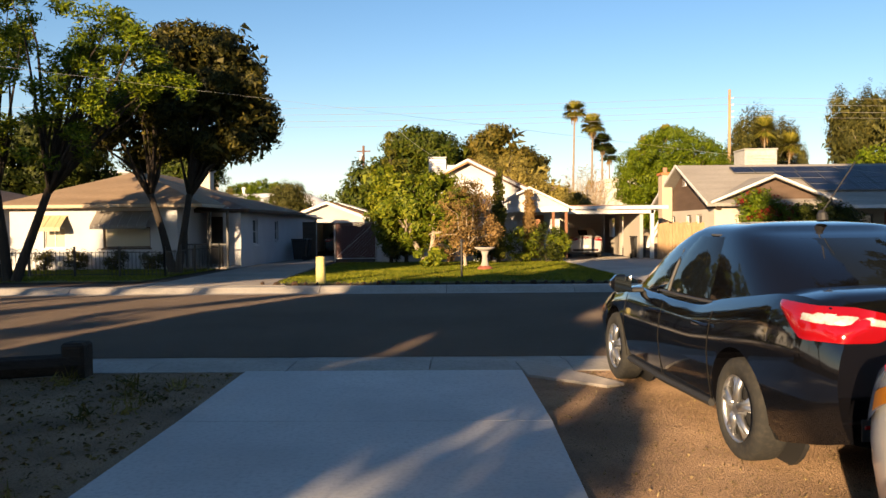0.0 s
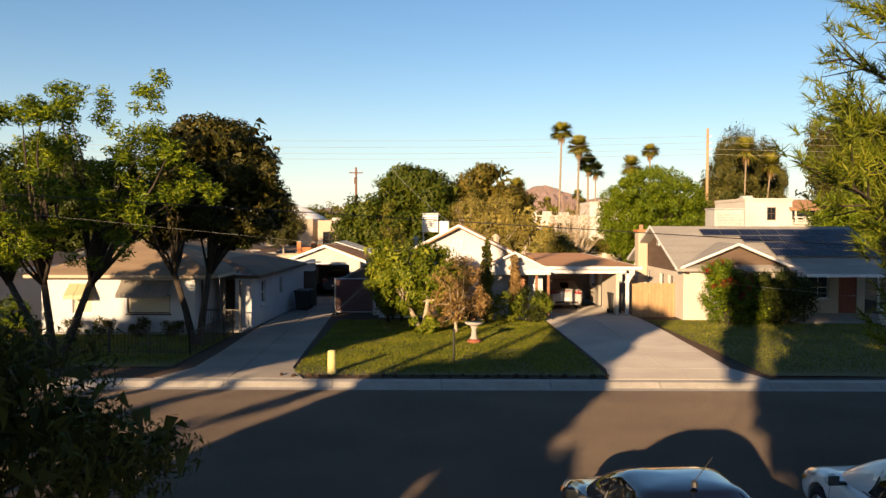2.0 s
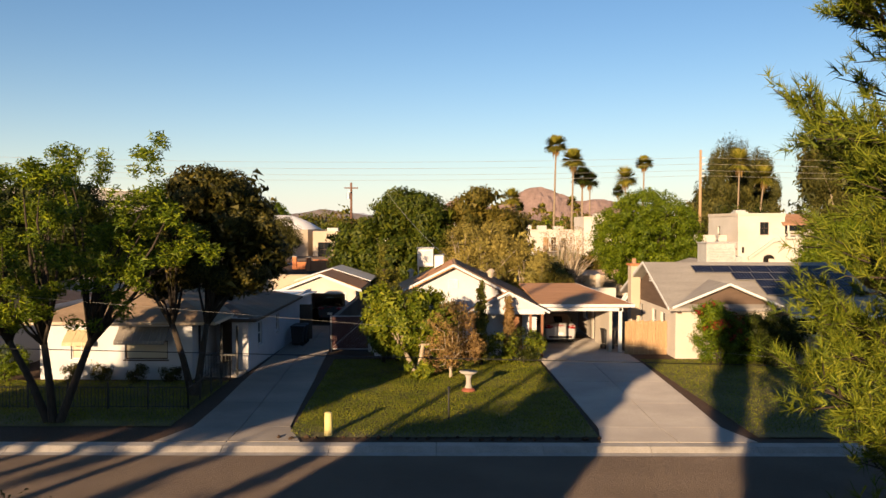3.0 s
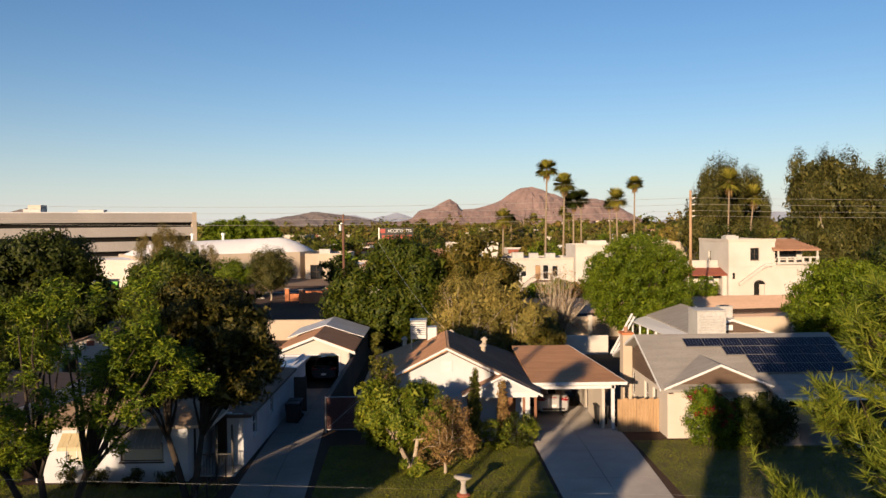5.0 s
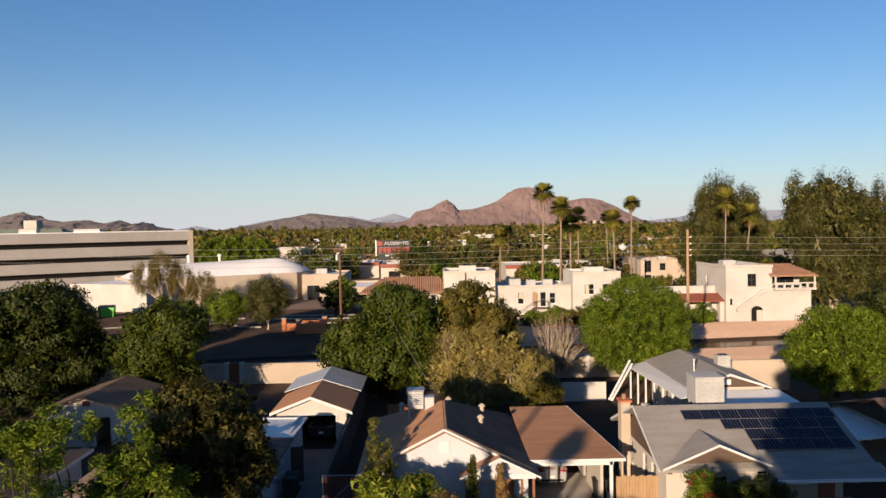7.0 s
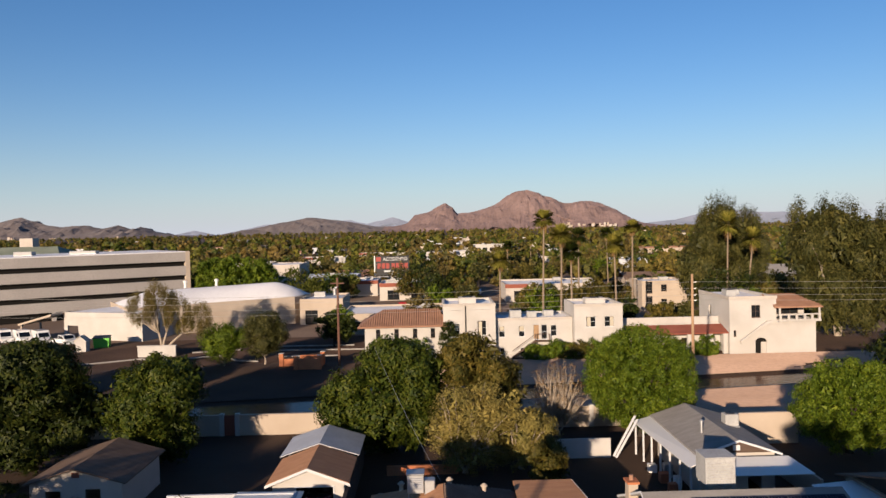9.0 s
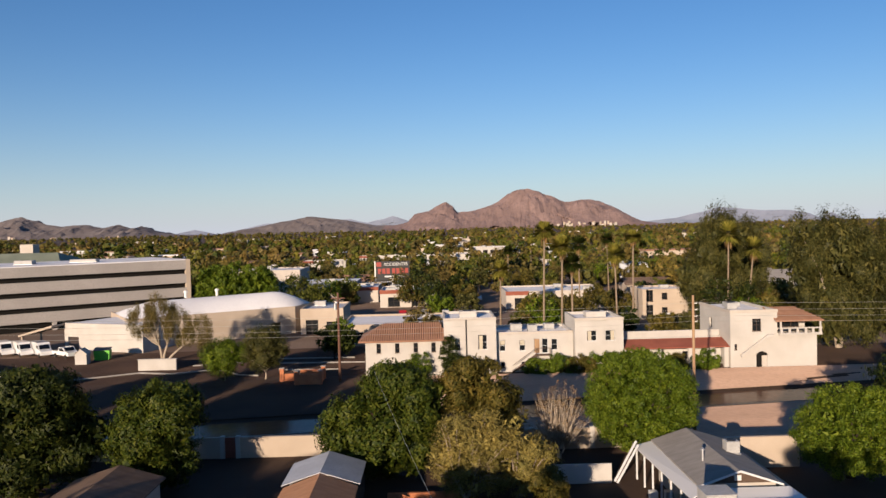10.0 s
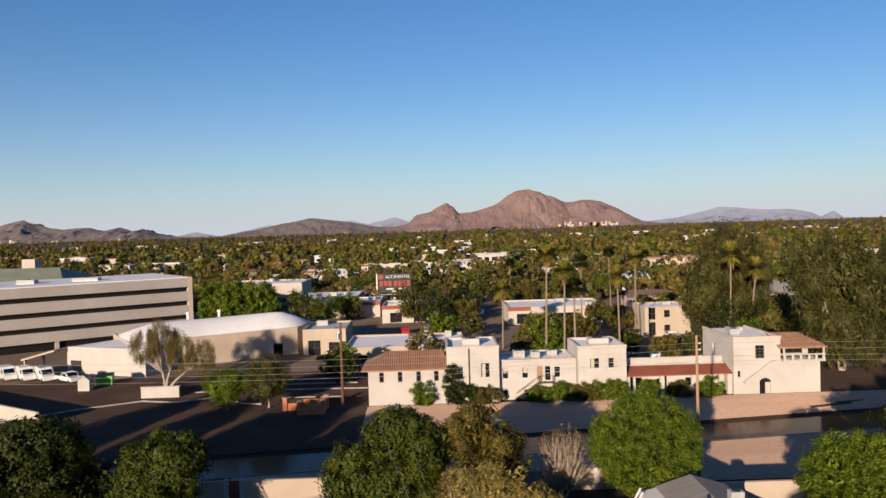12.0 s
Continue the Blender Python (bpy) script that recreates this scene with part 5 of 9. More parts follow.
tree("canal_shrub", "dark shrub at the back of the yard", -26.5, 47.5, [(0, 0, 1.4, 1.6, 1.4, 1.5)], LEAF_GREEN, BARK, 60, 60, 0.2, 0.4, ((0, 0),), 0.8, 0.06, 51, 8, category="shrub")

# unseen trees added left of view to shade the canal bank
for i, (x, y, r) in enumerate(((-38.5, 54.0, 3.6), (-45.0, 61.0, 4.0), (-53.0, 66.0, 4.2))):
    tree("ash_tree", "unseen large dark green tree that shades the canal bank", x, y, [(0, 0, 5.6, r, r, 4.2), (1.5, 0, 7.0, r * 0.7, r * 0.7, 2.6)], LEAF_GREEN, BARK, 200, 60, 0.42, 0.85, ((0, 0),), 2.2, 0.26, 350 + i, 12, gather=0.7)

# unseen trees added right of view to darken the far end of the bank
for x, y, top, sd in ((40.3, 61.0, 9.5, 360), (46.0, 60.0, 11.5, 361), (52.5, 66.0, 12.0, 362), (61.5, 64.0, 12.0, 363)):
    tree("ash_tree", "unseen large leafy tree that shades the canal bank", x, y, [(0, 0, top * 0.6, 4.8, 4.2, top * 0.4), (1.2, 0, top * 0.7, 3.2, 3.2, top * 0.3)], LEAF_GREEN, BARK, 200, 60, 0.45, 0.9, ((0, 0),), 2.4, 0.28, sd, 12, gather=0.7)

# unseen trees added so that shed and back yards lie in shade
for x, y, top, sd in ((-34.0, 22.0, 9.5, 371), (-28.8, 22.5, 9.0, 372), (-40.5, 24.0, 10.0, 373)):
    tree("ash_tree", "unseen large leafy tree that shades the shed and yards", x, y, [(0, 0, top * 0.6, 3.4, 3.2, top * 0.4), (1.0, 0, top * 0.45, 3.0, 3.0, top * 0.3)], LEAF_GREEN, BARK, 200, 50, 0.45, 0.9, ((0, 0),), 2.4, 0.28, sd, 12, gather=0.7)

# beyond the canal
tree("pepper_tree", "tall drooping thin grey-brown tree beside a parking lot", -42.0, 121.0, [(0, 0, 8.2, 2.5, 2.2, 2.5), (-3.0, 0, 6.4, 2.4, 2.2, 2.6), (2.6, 0, 5.6, 2.2, 2.0, 2.8), (5.8, 0, 4.6, 2.4, 2.2, 2.5)], LEAF_PEPPER, PALE_BARK, 420, 90, 0.27, 0.68, ((-0.4, 0), (0.8, 0), (3.4, 0)), 2.8, 0.2, 52, 70, 0.25, droop=1.2, lumps=60, gather=0.4, hang=1.0, inside=0, facing=0.15)
tree("palo_verde", "bright green low tree beside the parking lot", -28.0, 104.5, [(0, 0, 3.4, 3.4, 2.6, 2.7)], LEAF_FICUS, PALE_BARK, 220, 70, 0.26, 0.7, ((0, 0),), 1.0, 0.12, 53, 16, 0.3)
tree("palo_verde", "grey-green feathery tree beside the parking lot", -22.6, 105.0, [(0, 0, 4.4, 3.3, 2.6, 3.4)], LEAF_EUC, PALE_BARK, 260, 70, 0.26, 0.7, ((0, 0),), 1.2, 0.12, 54, 16, 0.3)
for x, y, blobs, sd in ((63.0, 118.5, [(0, 0, 13.5, 7.0, 6.0, 8.2), (-4.2, 0, 14.0, 4.0, 4.0, 8.0), (4.6, 0, 12.5, 5.0, 5.0, 8.0), (0, 0, 6.0, 6.8, 5.0, 5.0), (-3, -1, 4.0, 4.0, 4.0, 3.4), (4, -1, 4.0, 4.0, 4.0, 3.4)], 55),
                        (78.0, 121.0, [(0, 0, 12.5, 6.0, 6.0, 7.4), (0, 0, 6.0, 5.6, 5.0, 4.0)], 56),
                        (57.0, 150.0, [(0, 0, 13.5, 6.8, 5.0, 9.4), (4.6, 0, 12.0, 4.2, 4.2, 8.2), (-5.0, 0, 9.0, 4.0, 4.0, 6.5)], 57)):
    tree("eucalyptus_tree", "huge grey-green eucalyptus with hanging foliage", x, y, blobs, LEAF_EUC, PALE_BARK, 620, 84, 0.52, 1.15, ((-0.8, 0), (0.8, 0.4)), 4.5, 0.4, sd, 26, 0.26, droop=1.6, lumps=66, gather=0.40, hang=1.2, inside=0.5, group="tall eucalypts")
tree("hedge_row", "dense green row of trees beside the office block", -46.8, 188.0, [(0, 0, 6.4, 5.6, 4.4, 6.2), (-5.6, 0.6, 6.2, 4.2, 4.2, 6.0), (5.6, 0, 5.9, 4.0, 4.2, 5.7)], LEAF_FICUS, BARK, 520, 70, 0.55, 1.1, ((0, 0),), 2, 0.3, 58, 10, inner=0.75, lumps=0)


def palm(x, y, top, r=1.9, lean=0.0, dark=False, sd=1):
    rng = random.Random(sd)
    t = thing("palm_tree", "tall slender fan palm with a shaggy crown" if not dark else "fan palm with a crown coloured dark in place of shade", "palm", Matrix.Translation((x, y, 0)), "tall fan palms")
    part("trunk", Shape().tube([(0, 0, -0.2), (lean * 0.3, 0, top * 0.4), (lean, 0, top)], [0.25, 0.16, 0.13], 8), PALM_TRUNK, t, smooth=True)
    v = []
    for k in range(120):
        a, e = rng.uniform(0, 6.283), rng.uniform(-0.75, 1.5)
        d = Vector((math.cos(a) * math.cos(e), math.sin(a) * math.cos(e), math.sin(e)))
        side = d.cross(Vector((0, 0, 1))).normalized()
        up = side.cross(d)
        ln = 1.3 * r * rng.uniform(0.75, 1.1)
        c = Vector((lean, 0, top))
        for b in range(5):
            q = (d + side * (b - 2) * 0.16 + up * rng.uniform(-0.08, 0.08)).normalized()
            tip = c + q * ln - Vector((0, 0, 0.13 * ln * (1.0 if e > -0.4 else 0.3)))
            mid = c + q * ln * 0.55
            v += [c + q * ln * 0.25, mid + side * 0.11, tip, mid - side * 0.11]
    # dark palms get a darker leaf green, which stands in for shade
    part("crown", quads("crown", np.array([tuple(p) for p in v]), LEAF_PALM if not dark else LEAF_GREEN), None, t)
    w = []
    for k in range(70):
        a, z0, ln = rng.uniform(0, 6.283), rng.uniform(-0.5, 0.15) * r, rng.uniform(0.5, 0.9) * r
        d = Vector((math.cos(a), math.sin(a), 0))
        side = Vector((-d.y, d.x, 0)) * 0.09
        b = Vector((lean, 0, top + z0))
        w += [b + d * 0.12, b + d * 0.4 * ln - Vector((0, 0, 0.35 * ln)) + side, b + d * 0.36 * ln - Vector((0, 0, ln)), b + d * 0.4 * ln - Vector((0, 0, 0.35 * ln)) - side]
    part("dead_fronds", quads("dead_fronds", np.array([tuple(p) for p in w]), LEAF_DRYPINK), None, t, "brown hanging dead fronds")
    return t


for i, (x, y, top, r, lean, dk) in enumerate(((17.9, 122.8, 19.0, 1.7, 0.4, False), (20.5, 121.0, 16.5, 1.8, 0.3, False), (22.4, 122.0, 13.9, 1.6, 0.0, True), (32.6, 135.0, 14.5, 2.0, -0.3, False),
                                             (36.4, 139.0, 17.4, 1.5, 0.2, False), (53.2, 138.0, 17.6, 2.3, 0.3, False), (56.6, 138.0, 14.9, 2.1, 1.4, False), (13.4, 150.0, 11.5, 1.9, 0.2, False))):
    palm(x, y, top, r, lean, dk, 70 + i)


# ---- distance ----
def far_woods(name, label, count, y0, y1, per, seed, xr=0.62, hmin=5, hmax=11, leaf=LEAF_FAR, power=1.0, block=()):
    """Many trees seen far off, as one mass of leaf clumps."""
    rng = np.random.default_rng(seed)
    cs, rad, outs = [], [], []
    while len(cs) < count * 7:
        y = y0 + (y1 - y0) * rng.random() ** power
        x = rng.uniform(-xr, xr) * y
        if any(a <= x <= b and c <= y <= d for a, b, c, d in block):
            continue
        h = rng.uniform(hmin, hmax) * (1 + 0.5 * (rng.random() > 0.88))
        w = h * rng.uniform(0.2, 0.5)
        for k in range(7):
            d = rng.normal(size=3)
            d /= np.linalg.norm(d)
            cs.append((x + d[0] * w * 0.66, y + d[1] * w * 0.66, h * 0.55 + d[2] * h * 0.32))
            rad.append(w * rng.uniform(0.35, 0.65))
            outs.append(d)
    me = quads(name, leaf_tris(cs, np.array(rad), per, 1.0, seed, 0.75, facing=0.7, out=np.array(outs) * 0.5), leaf, 3)
    co = np.empty(len(me.vertices) * 3, dtype=np.float32)
    me.vertices.foreach_get("co", co)
    q = co.reshape(-1, 3, 3)
    mid = q.mean(1, keepdims=True)
    q = mid + (q - mid) * np.clip(mid[:, :, 1:2] / 200, 0.9, 4.0)
    me.vertices.foreach_set("co", np.ascontiguousarray(q, dtype=np.float32).ravel())
    me.update()
    return tagged(part(name, me, None), label, "trees", kind="stuff")


BUILT = [(-140, -20, 100, 215), (-20, 62, 100, 178), (-70, 15, 178, 275), (10, 60, 170, 210)]
far_woods("far_woods", "mixed olive and brown-green suburban trees", 260, 135, 330, 34, 81, block=BUILT, hmin=4, hmax=9)
far_woods("far_woods", "mixed dark green suburban trees in the distance", 1300, 250, 1000, 13, 82, hmin=4, hmax=11, power=1.2, leaf=LEAF_FAR_DARK)
far_woods("far_woods", "brown-green suburban trees in the distance", 1300, 250, 1100, 13, 83, hmin=4, hmax=11, power=1.2, leaf=LEAF_FAR_BROWN)
far_woods("far_woods", "suburban trees fading towards the hills", 1700, 950, 3600, 8, 84, hmin=6, hmax=13)

# hills: a skyline given by a few heights, roughened into ridges
SKY_X = [-3600, -2900, -2473, -2343, -2197, -2116, -1987, -1873, -1792, -1711, -1663, -1549, -1436, -1225, -1079, -917, -707, -529, -399, -318, -205, -133, -91, -10, 38, 87, 129, 152, 249, 346, 443, 557, 638, 767, 929, 1059, 1189, 1302, 1600, 3800]
SKY_Z = [40, 60, 101, 136, 83, 71, 80, 54, 77, 46, 67, 22, 9, 4, 27, 58, 94, 76, 52, 34, 33, 51, 92, 109, 136, 161, 134, 101, 108, 137, 192, 231, 203, 147, 159, 106, 31, 8, 4, 4]
FAR_X = [-1620, -1550, -1462, -1322, -1130, -1007, -920, -500, -394, -237, -114, -10, 1303, 1530, 1706, 1793, 1880, 2056, 2230, 2370, 2440, 2510, 2580, 2818]
FAR_Z = [4, 18, 36, 4, 40, 65, 55, 78, 53, 91, 52, 35, 17, 38, 75, 97, 94, 72, 73, 48, 15, 55, 7, 4]


def hills(name, label, y_mid, xa, xb, line, mat, seed, depth=420.0, step=13):
    """A range whose skyline follows line, roughened into gullies and spurs."""
    n, mrows = int((xb - xa) / step), 30
    s = Shape()
    vs = []
    for j in range(mrows + 1):
        v = j / mrows * 2 - 1
        for i in range(n + 1):
            x = xa + (xb - xa) * i / n
            h = float(np.interp(x, *line))
            p = Vector((x * 0.012, v * 5.0 + seed, seed))
            ridge = noise.fractal(p, 0.9, 2.1, 6)
            spur = abs(noise.fractal(Vector((x * 0.0065, v * 1.6, seed + 9)), 1.0, 2.0, 4))
            fall = max(0.0, 1 - abs(v)) ** 0.8
            z = h * fall + 0.30 * h * ridge * (1 - fall) * fall * 4 + 0.05 * h * ridge * fall - 0.5 * h * spur * (1 - fall) * fall * 2
            y = y_mid + v * depth + 0.9 * h * ridge * (1 - fall)
            vs.append((x, y, z - 4 + 4 * fall))
    s.add(vs, [(j * (n + 1) + i, j * (n + 1) + i + 1, (j + 1) * (n + 1) + i + 1, (j + 1) * (n + 1) + i) for j in range(mrows) for i in range(n)])
    return tagged(part(name, s, mat), label, "mountains", kind="structure")


ROCK = material("red_desert_rock", (0.20, 0.135, 0.12), (0.26, 0.178, 0.16), (0.14, 0.10, 0.09), 0.95, 0.05, 0.006, 0.6, depth=4.0)
# rock of the western hills, greyed to carry the distance haze
ROCK_HAZE_GREY = material("haze_grey_rock", (0.145, 0.12, 0.115), (0.195, 0.165, 0.155), (0.10, 0.088, 0.085), 0.95, 0.05, 0.006, 0.6, depth=4.0)
# haze of the farthest range, put into its rock as pale blue
ROCK_HAZE_BLUE = material("haze_blue_rock", (0.184, 0.209, 0.27), (0.208, 0.232, 0.3), (0.16, 0.186, 0.247), 0.95, 0.03, 0.004, 0.3, depth=4.0)
hills("backdrop_hills", "reddish-brown desert mountain on the horizon", 4500, -262, 3800, (SKY_X, SKY_Z), ROCK, 3.7)
hills("backdrop_hills_west", "desert hills on the horizon, greyed for distance haze", 4520, -3600, -255, (SKY_X, SKY_Z), ROCK_HAZE_GREY, 3.7)
hills("backdrop_hills_far", "mountain range far beyond the hills, coloured pale blue for haze", 4870, -1620, 2818, (FAR_X, FAR_Z), ROCK_HAZE_BLUE, 8.1, 60.0, 20)
rng = random.Random(31)
for i in range(30):
    x = rng.uniform(560, 980) if i % 3 else rng.uniform(-2350, -1500)
    v = rng.uniform(0.90, 0.985)
    h = float(np.interp(x, SKY_X, SKY_Z))
    z = h * (1 - v) ** 0.8
    t = thing("hillside_house", "pale flat-roofed house on the slope of the mountain", "house", Matrix.Translation((x, 4500 - v * 420, z + 2)), "houses on the slope")
    w, d, hh = rng.uniform(6, 15), rng.uniform(6, 9), rng.uniform(2, 4.5)
    part("wall", Shape().box(-w / 2, -d / 2, -12, w / 2, d / 2, hh), rng.choice((STUCCO_TAN, STUCCO_BEIGE)), t)
    part("roof", Shape().box(-w / 2 - 0.5, -d / 2 - 0.5, hh, w / 2 + 0.5, d / 2 + 0.5, hh + 0.8), rng.choice((STUCCO_TAN, CLAY)), t)


# ---- cars ----
TYRE = material("tyre_rubber", (0.018, 0.018, 0.018), (0.025, 0.025, 0.024), (0.04, 0.036, 0.03), 0.9, 30, 3, 0.3)
ALLOY = plain("alloy", (0.55, 0.55, 0.56), 0.3, metal=0.9)
CAR_GLASS = plain("tinted_glass", (0.006, 0.008, 0.010), 0.03, spec=0.7)
CAR_TRIM = plain("black_plastic", (0.018, 0.018, 0.019), 0.6)
LAMP_RED = plain("red_lamp_lens", (0.22, 0.004, 0.008), 0.1, coat=0.6)
LAMP_CLEAR = material("clear_lamp_lens", (0.30, 0.29, 0.28), (0.52, 0.50, 0.49), (0.22, 0.16, 0.16), 0.12, 40, 9, 0.2, spec=0.6)
LAMP_LENS = plain("headlamp_lens", (0.42, 0.44, 0.47), 0.06, spec=0.8, coat=0.8)
LAMP_AMBER = plain("amber_lamp_lens", (0.65, 0.22, 0.02), 0.15)
PLATE = plain("number_plate", (0.6, 0.6, 0.58), 0.4)


def car_wheel(parent, x, y, r, side):
    w = 0.21
    prof = [(r * 0.66, -w / 2), (r * 0.90, -w / 2), (r * 0.985, -w / 2 + 0.02), (r, -w / 2 + 0.05), (r, w / 2 - 0.05), (r * 0.985, w / 2 - 0.02), (r * 0.90, w / 2), (r * 0.66, w / 2)]
    n, s = 36, Shape()
    s.add([(x + side * a, y + q * math.cos(t), r + q * math.sin(t)) for t in [2 * math.pi * k / n for k in range(n)] for q, a in prof],
          [(k * 8 + j, k * 8 + (j + 1) % 8, ((k + 1) % n) * 8 + (j + 1) % 8, ((k + 1) % n) * 8 + j) for k in range(n) for j in range(8)])
    wheel = part("wheel", s, TYRE, parent, "black rubber tyre", True)
    rim = Shape()
    o = x + side * (w / 2 - 0.03)
    ring = [(r * 0.68, 0.025), (r * 0.68, -0.06), (r * 0.63, -0.06), (r * 0.62, 0.0), (r * 0.64, 0.025)]
    rim.add([(o + side * a, y + q * math.cos(t), r + q * math.sin(t)) for t in [2 * math.pi * k / n for k in range(n)] for q, a in ring],
            [(k * 5 + j, k * 5 + (j + 1) % 5, ((k + 1) % n) * 5 + (j + 1) % 5, ((k + 1) % n) * 5 + j) for k in range(n) for j in range(5)])
    part("rim", rim, ALLOY, wheel, smooth=True)
    for k in range(5):
        t = 2 * math.pi * k / 5 + 0.3
        for dt in (-0.16, 0.16):
            a, b = t + dt * 0.55, t + dt
            part("spoke", Shape().tube([(o + side * 0.018, y + 0.05 * math.cos(a), r + 0.05 * math.sin(a)), (o + side * 0.012, y + r * 0.4 * math.cos(a), r + r * 0.4 * math.sin(a)), (o - side * 0.004, y + r * 0.645 * math.cos(b), r + r * 0.645 * math.sin(b))], [0.03, 0.024, 0.026], 6), ALLOY, wheel, smooth=True)
    part("hub_cap", Shape().tube([(o - side * 0.02, y, r), (o + side * 0.03, y, r)], [0.06, 0.045], 12), ALLOY, wheel)
    part("brake_disc", Shape().tube([(o - side * 0.09, y, r), (o - side * 0.07, y, r)], r * 0.55, 20), CAR_TRIM, wheel)
    return wheel


TRIM_STRIP = plain("satin_trim", (0.05, 0.05, 0.055), 0.35, spec=0.6)
ROUND = 0.38


def sedan(label, m, paint, L=4.53, W=1.82, H=1.52, base=2.65, r=0.325, tail=1.09, nose=0.74, deck_y=-1.74, cowl_y=1.02, roof_r=-0.86, roof_f=0.08, antenna=True, belt=0.93, mirror_y=0.60, group=""):
    """A saloon car with its nose to +y: a lofted body, a glasshouse, and fitted parts."""
    car = thing("car", label, "car", m, group)
    half, hw = L / 2, W / 2
    rear_ax, front_ax = -base / 2 - 0.02, base / 2 - 0.02
    # outline of the lower body along its length
    ky = [-half, -half + 0.05, -half + 0.25, deck_y, -0.6, 0.4, cowl_y, 1.55, half - 0.35, half - 0.10, half]
    ktop = [tail - 0.22, tail - 0.02, tail + 0.03, tail + 0.03, belt + 0.03, belt + 0.02, belt + 0.02, belt - 0.06, nose + 0.02, nose - 0.10, nose - 0.24]
    kw = [hw * 0.80, hw * 0.90, hw * 0.965, hw * 0.99, hw, hw, hw * 0.99, hw * 0.975, hw * 0.92, hw * 0.82, hw * 0.70]
    kbot = [0.33, 0.29, 0.25, 0.19, 0.18, 0.18, 0.18, 0.18, 0.20, 0.23, 0.30]
    ys = np.unique(np.concatenate([np.linspace(-half, half, 61), ky]))
    smooth_k = lambda vals: np.convolve(np.pad(np.interp(np.linspace(-half, half, 241), ky, vals), 5, mode="edge"), np.ones(11) / 11, "valid")
    grid = np.linspace(-half, half, 241)
    top, wid, bot = (np.interp(ys, grid, smooth_k(v)) for v in (ktop, kw, kbot))
    ring = 22
    s = Shape()
    vs = []
    for y, t, w, b in zip(ys, top, wid, bot):
        hgt = t - b
        sect = [(0, b), (w * 0.72, b), (w * 0.90, b + 0.03), (w * 0.955, b + 0.12), (w * 0.985, b + hgt * 0.35), (w, b + hgt * 0.52), (w * 0.995, b + hgt * 0.64), (w * 0.975, b + hgt * 0.78), (w * 0.945, b + hgt * 0.90), (w * 0.88, b + hgt * 0.975), (w * 0.74, t + 0.005), (0, t + 0.03)]
        vs += [(x, y, z) for x, z in sect] + [(-x, y, z) for x, z in sect[-2:0:-1]]
    n = len(ys)
    s.add(vs, [(j * ring + i, j * ring + (i + 1) % ring, (j + 1) * ring + (i + 1) % ring, (j + 1) * ring + i) for j in range(n - 1) for i in range(ring)] + [tuple(range(ring)), tuple(range((n - 1) * ring, n * ring))])
    body_me = s.mesh("body", paint, True)
    # wheel openings
    tmp = bpy.data.objects.new("tmp", body_me)
    scene.collection.objects.link(tmp)
    cutters = []
    for yy in (rear_ax, front_ax):
        for sd in (-1, 1):
            c = bpy.data.objects.new("cut", Shape().tube([(sd * (hw - 0.30), yy, r + 0.01), (sd * (hw + 0.3), yy, r + 0.01)], r + 0.055, 32).mesh("cut", CAR_TRIM))
            scene.collection.objects.link(c)
            mod = tmp.modifiers.new("b", "BOOLEAN")
            mod.object, mod.operation, mod.solver = c, "DIFFERENCE", "EXACT"
            cutters.append(c)
    bpy.context.view_layer.update()
    done = bpy.data.meshes.new_from_object(tmp.evaluated_get(bpy.context.evaluated_depsgraph_get()))
    for o in (tmp, *cutters):
        bpy.data.objects.remove(o)
    done.name = "body"
    if len(done.materials) < 2:
        done.materials.append(CAR_TRIM)
    bm = bmesh.new()
    bm.from_mesh(done)
    for e in bm.edges:
        if len(e.link_faces) == 2 and e.calc_face_angle() > 0.6:
            e.smooth = False
    bm.to_mesh(done)
    bm.free()
    body = part("body", done, None, car)
    # glasshouse: level outlines that shrink towards the roof
    def level(u):
        """Rear, front, half width and height at u from belt (0) to roof (1)."""
        return (deck_y - 0.05 + (roof_r - deck_y) * u ** 1.35, cowl_y + 0.25 + (roof_f - cowl_y - 0.25) * u ** 1.05, hw * 0.90 - (hw * 0.90 - 0.60) * u ** 1.35, belt - 0.05 + (H - belt - 0.012) * (1 - (1 - u) ** 1.25))

    def outline(u, k, cnt):
        a0, a1, b, z = level(u)
        t = 2 * math.pi * k / cnt
        c, sn = math.cos(t), math.sin(t)
        p = ROUND
        return Vector((b * math.copysign(abs(c) ** p, c), (a0 + a1) / 2 + (a1 - a0) / 2 * math.copysign(abs(sn) ** p, sn), z))

    us, cnt = [0, 0.12, 0.25, 0.4, 0.55, 0.7, 0.82, 0.92, 1.0], 72
    g = Shape()
    vs = [outline(u, k, cnt) for u in us for k in range(cnt)]
    a0, a1, b, z = level(1)
    for shrink, dz in ((0.93, 0.022), (0.8, 0.040), (0.5, 0.058), (0.15, 0.064)):
        vs += [Vector((p.x * shrink, (a0 + a1) / 2 + (p.y - (a0 + a1) / 2) * shrink, z + dz)) for p in [outline(1, k, cnt) for k in range(cnt)]]
    rows = len(us) + 4
    g.add(vs, [(j * cnt + i, j * cnt + (i + 1) % cnt, (j + 1) * cnt + (i + 1) % cnt, (j + 1) * cnt + i) for j in range(rows - 1) for i in range(cnt)] + [tuple(range((rows - 1) * cnt, rows * cnt))])
    part("roof", g, paint, car, smooth=True)

    def side_x(u, y):
        a0, a1, b, z = level(u)
        q = min(1.0, abs((y - (a0 + a1) / 2) / ((a1 - a0) / 2)))
        return b * max(0.0, 1 - q ** (1 / ROUND)) ** ROUND

    def end_y(u, x, front):
        a0, a1, b, z = level(u)
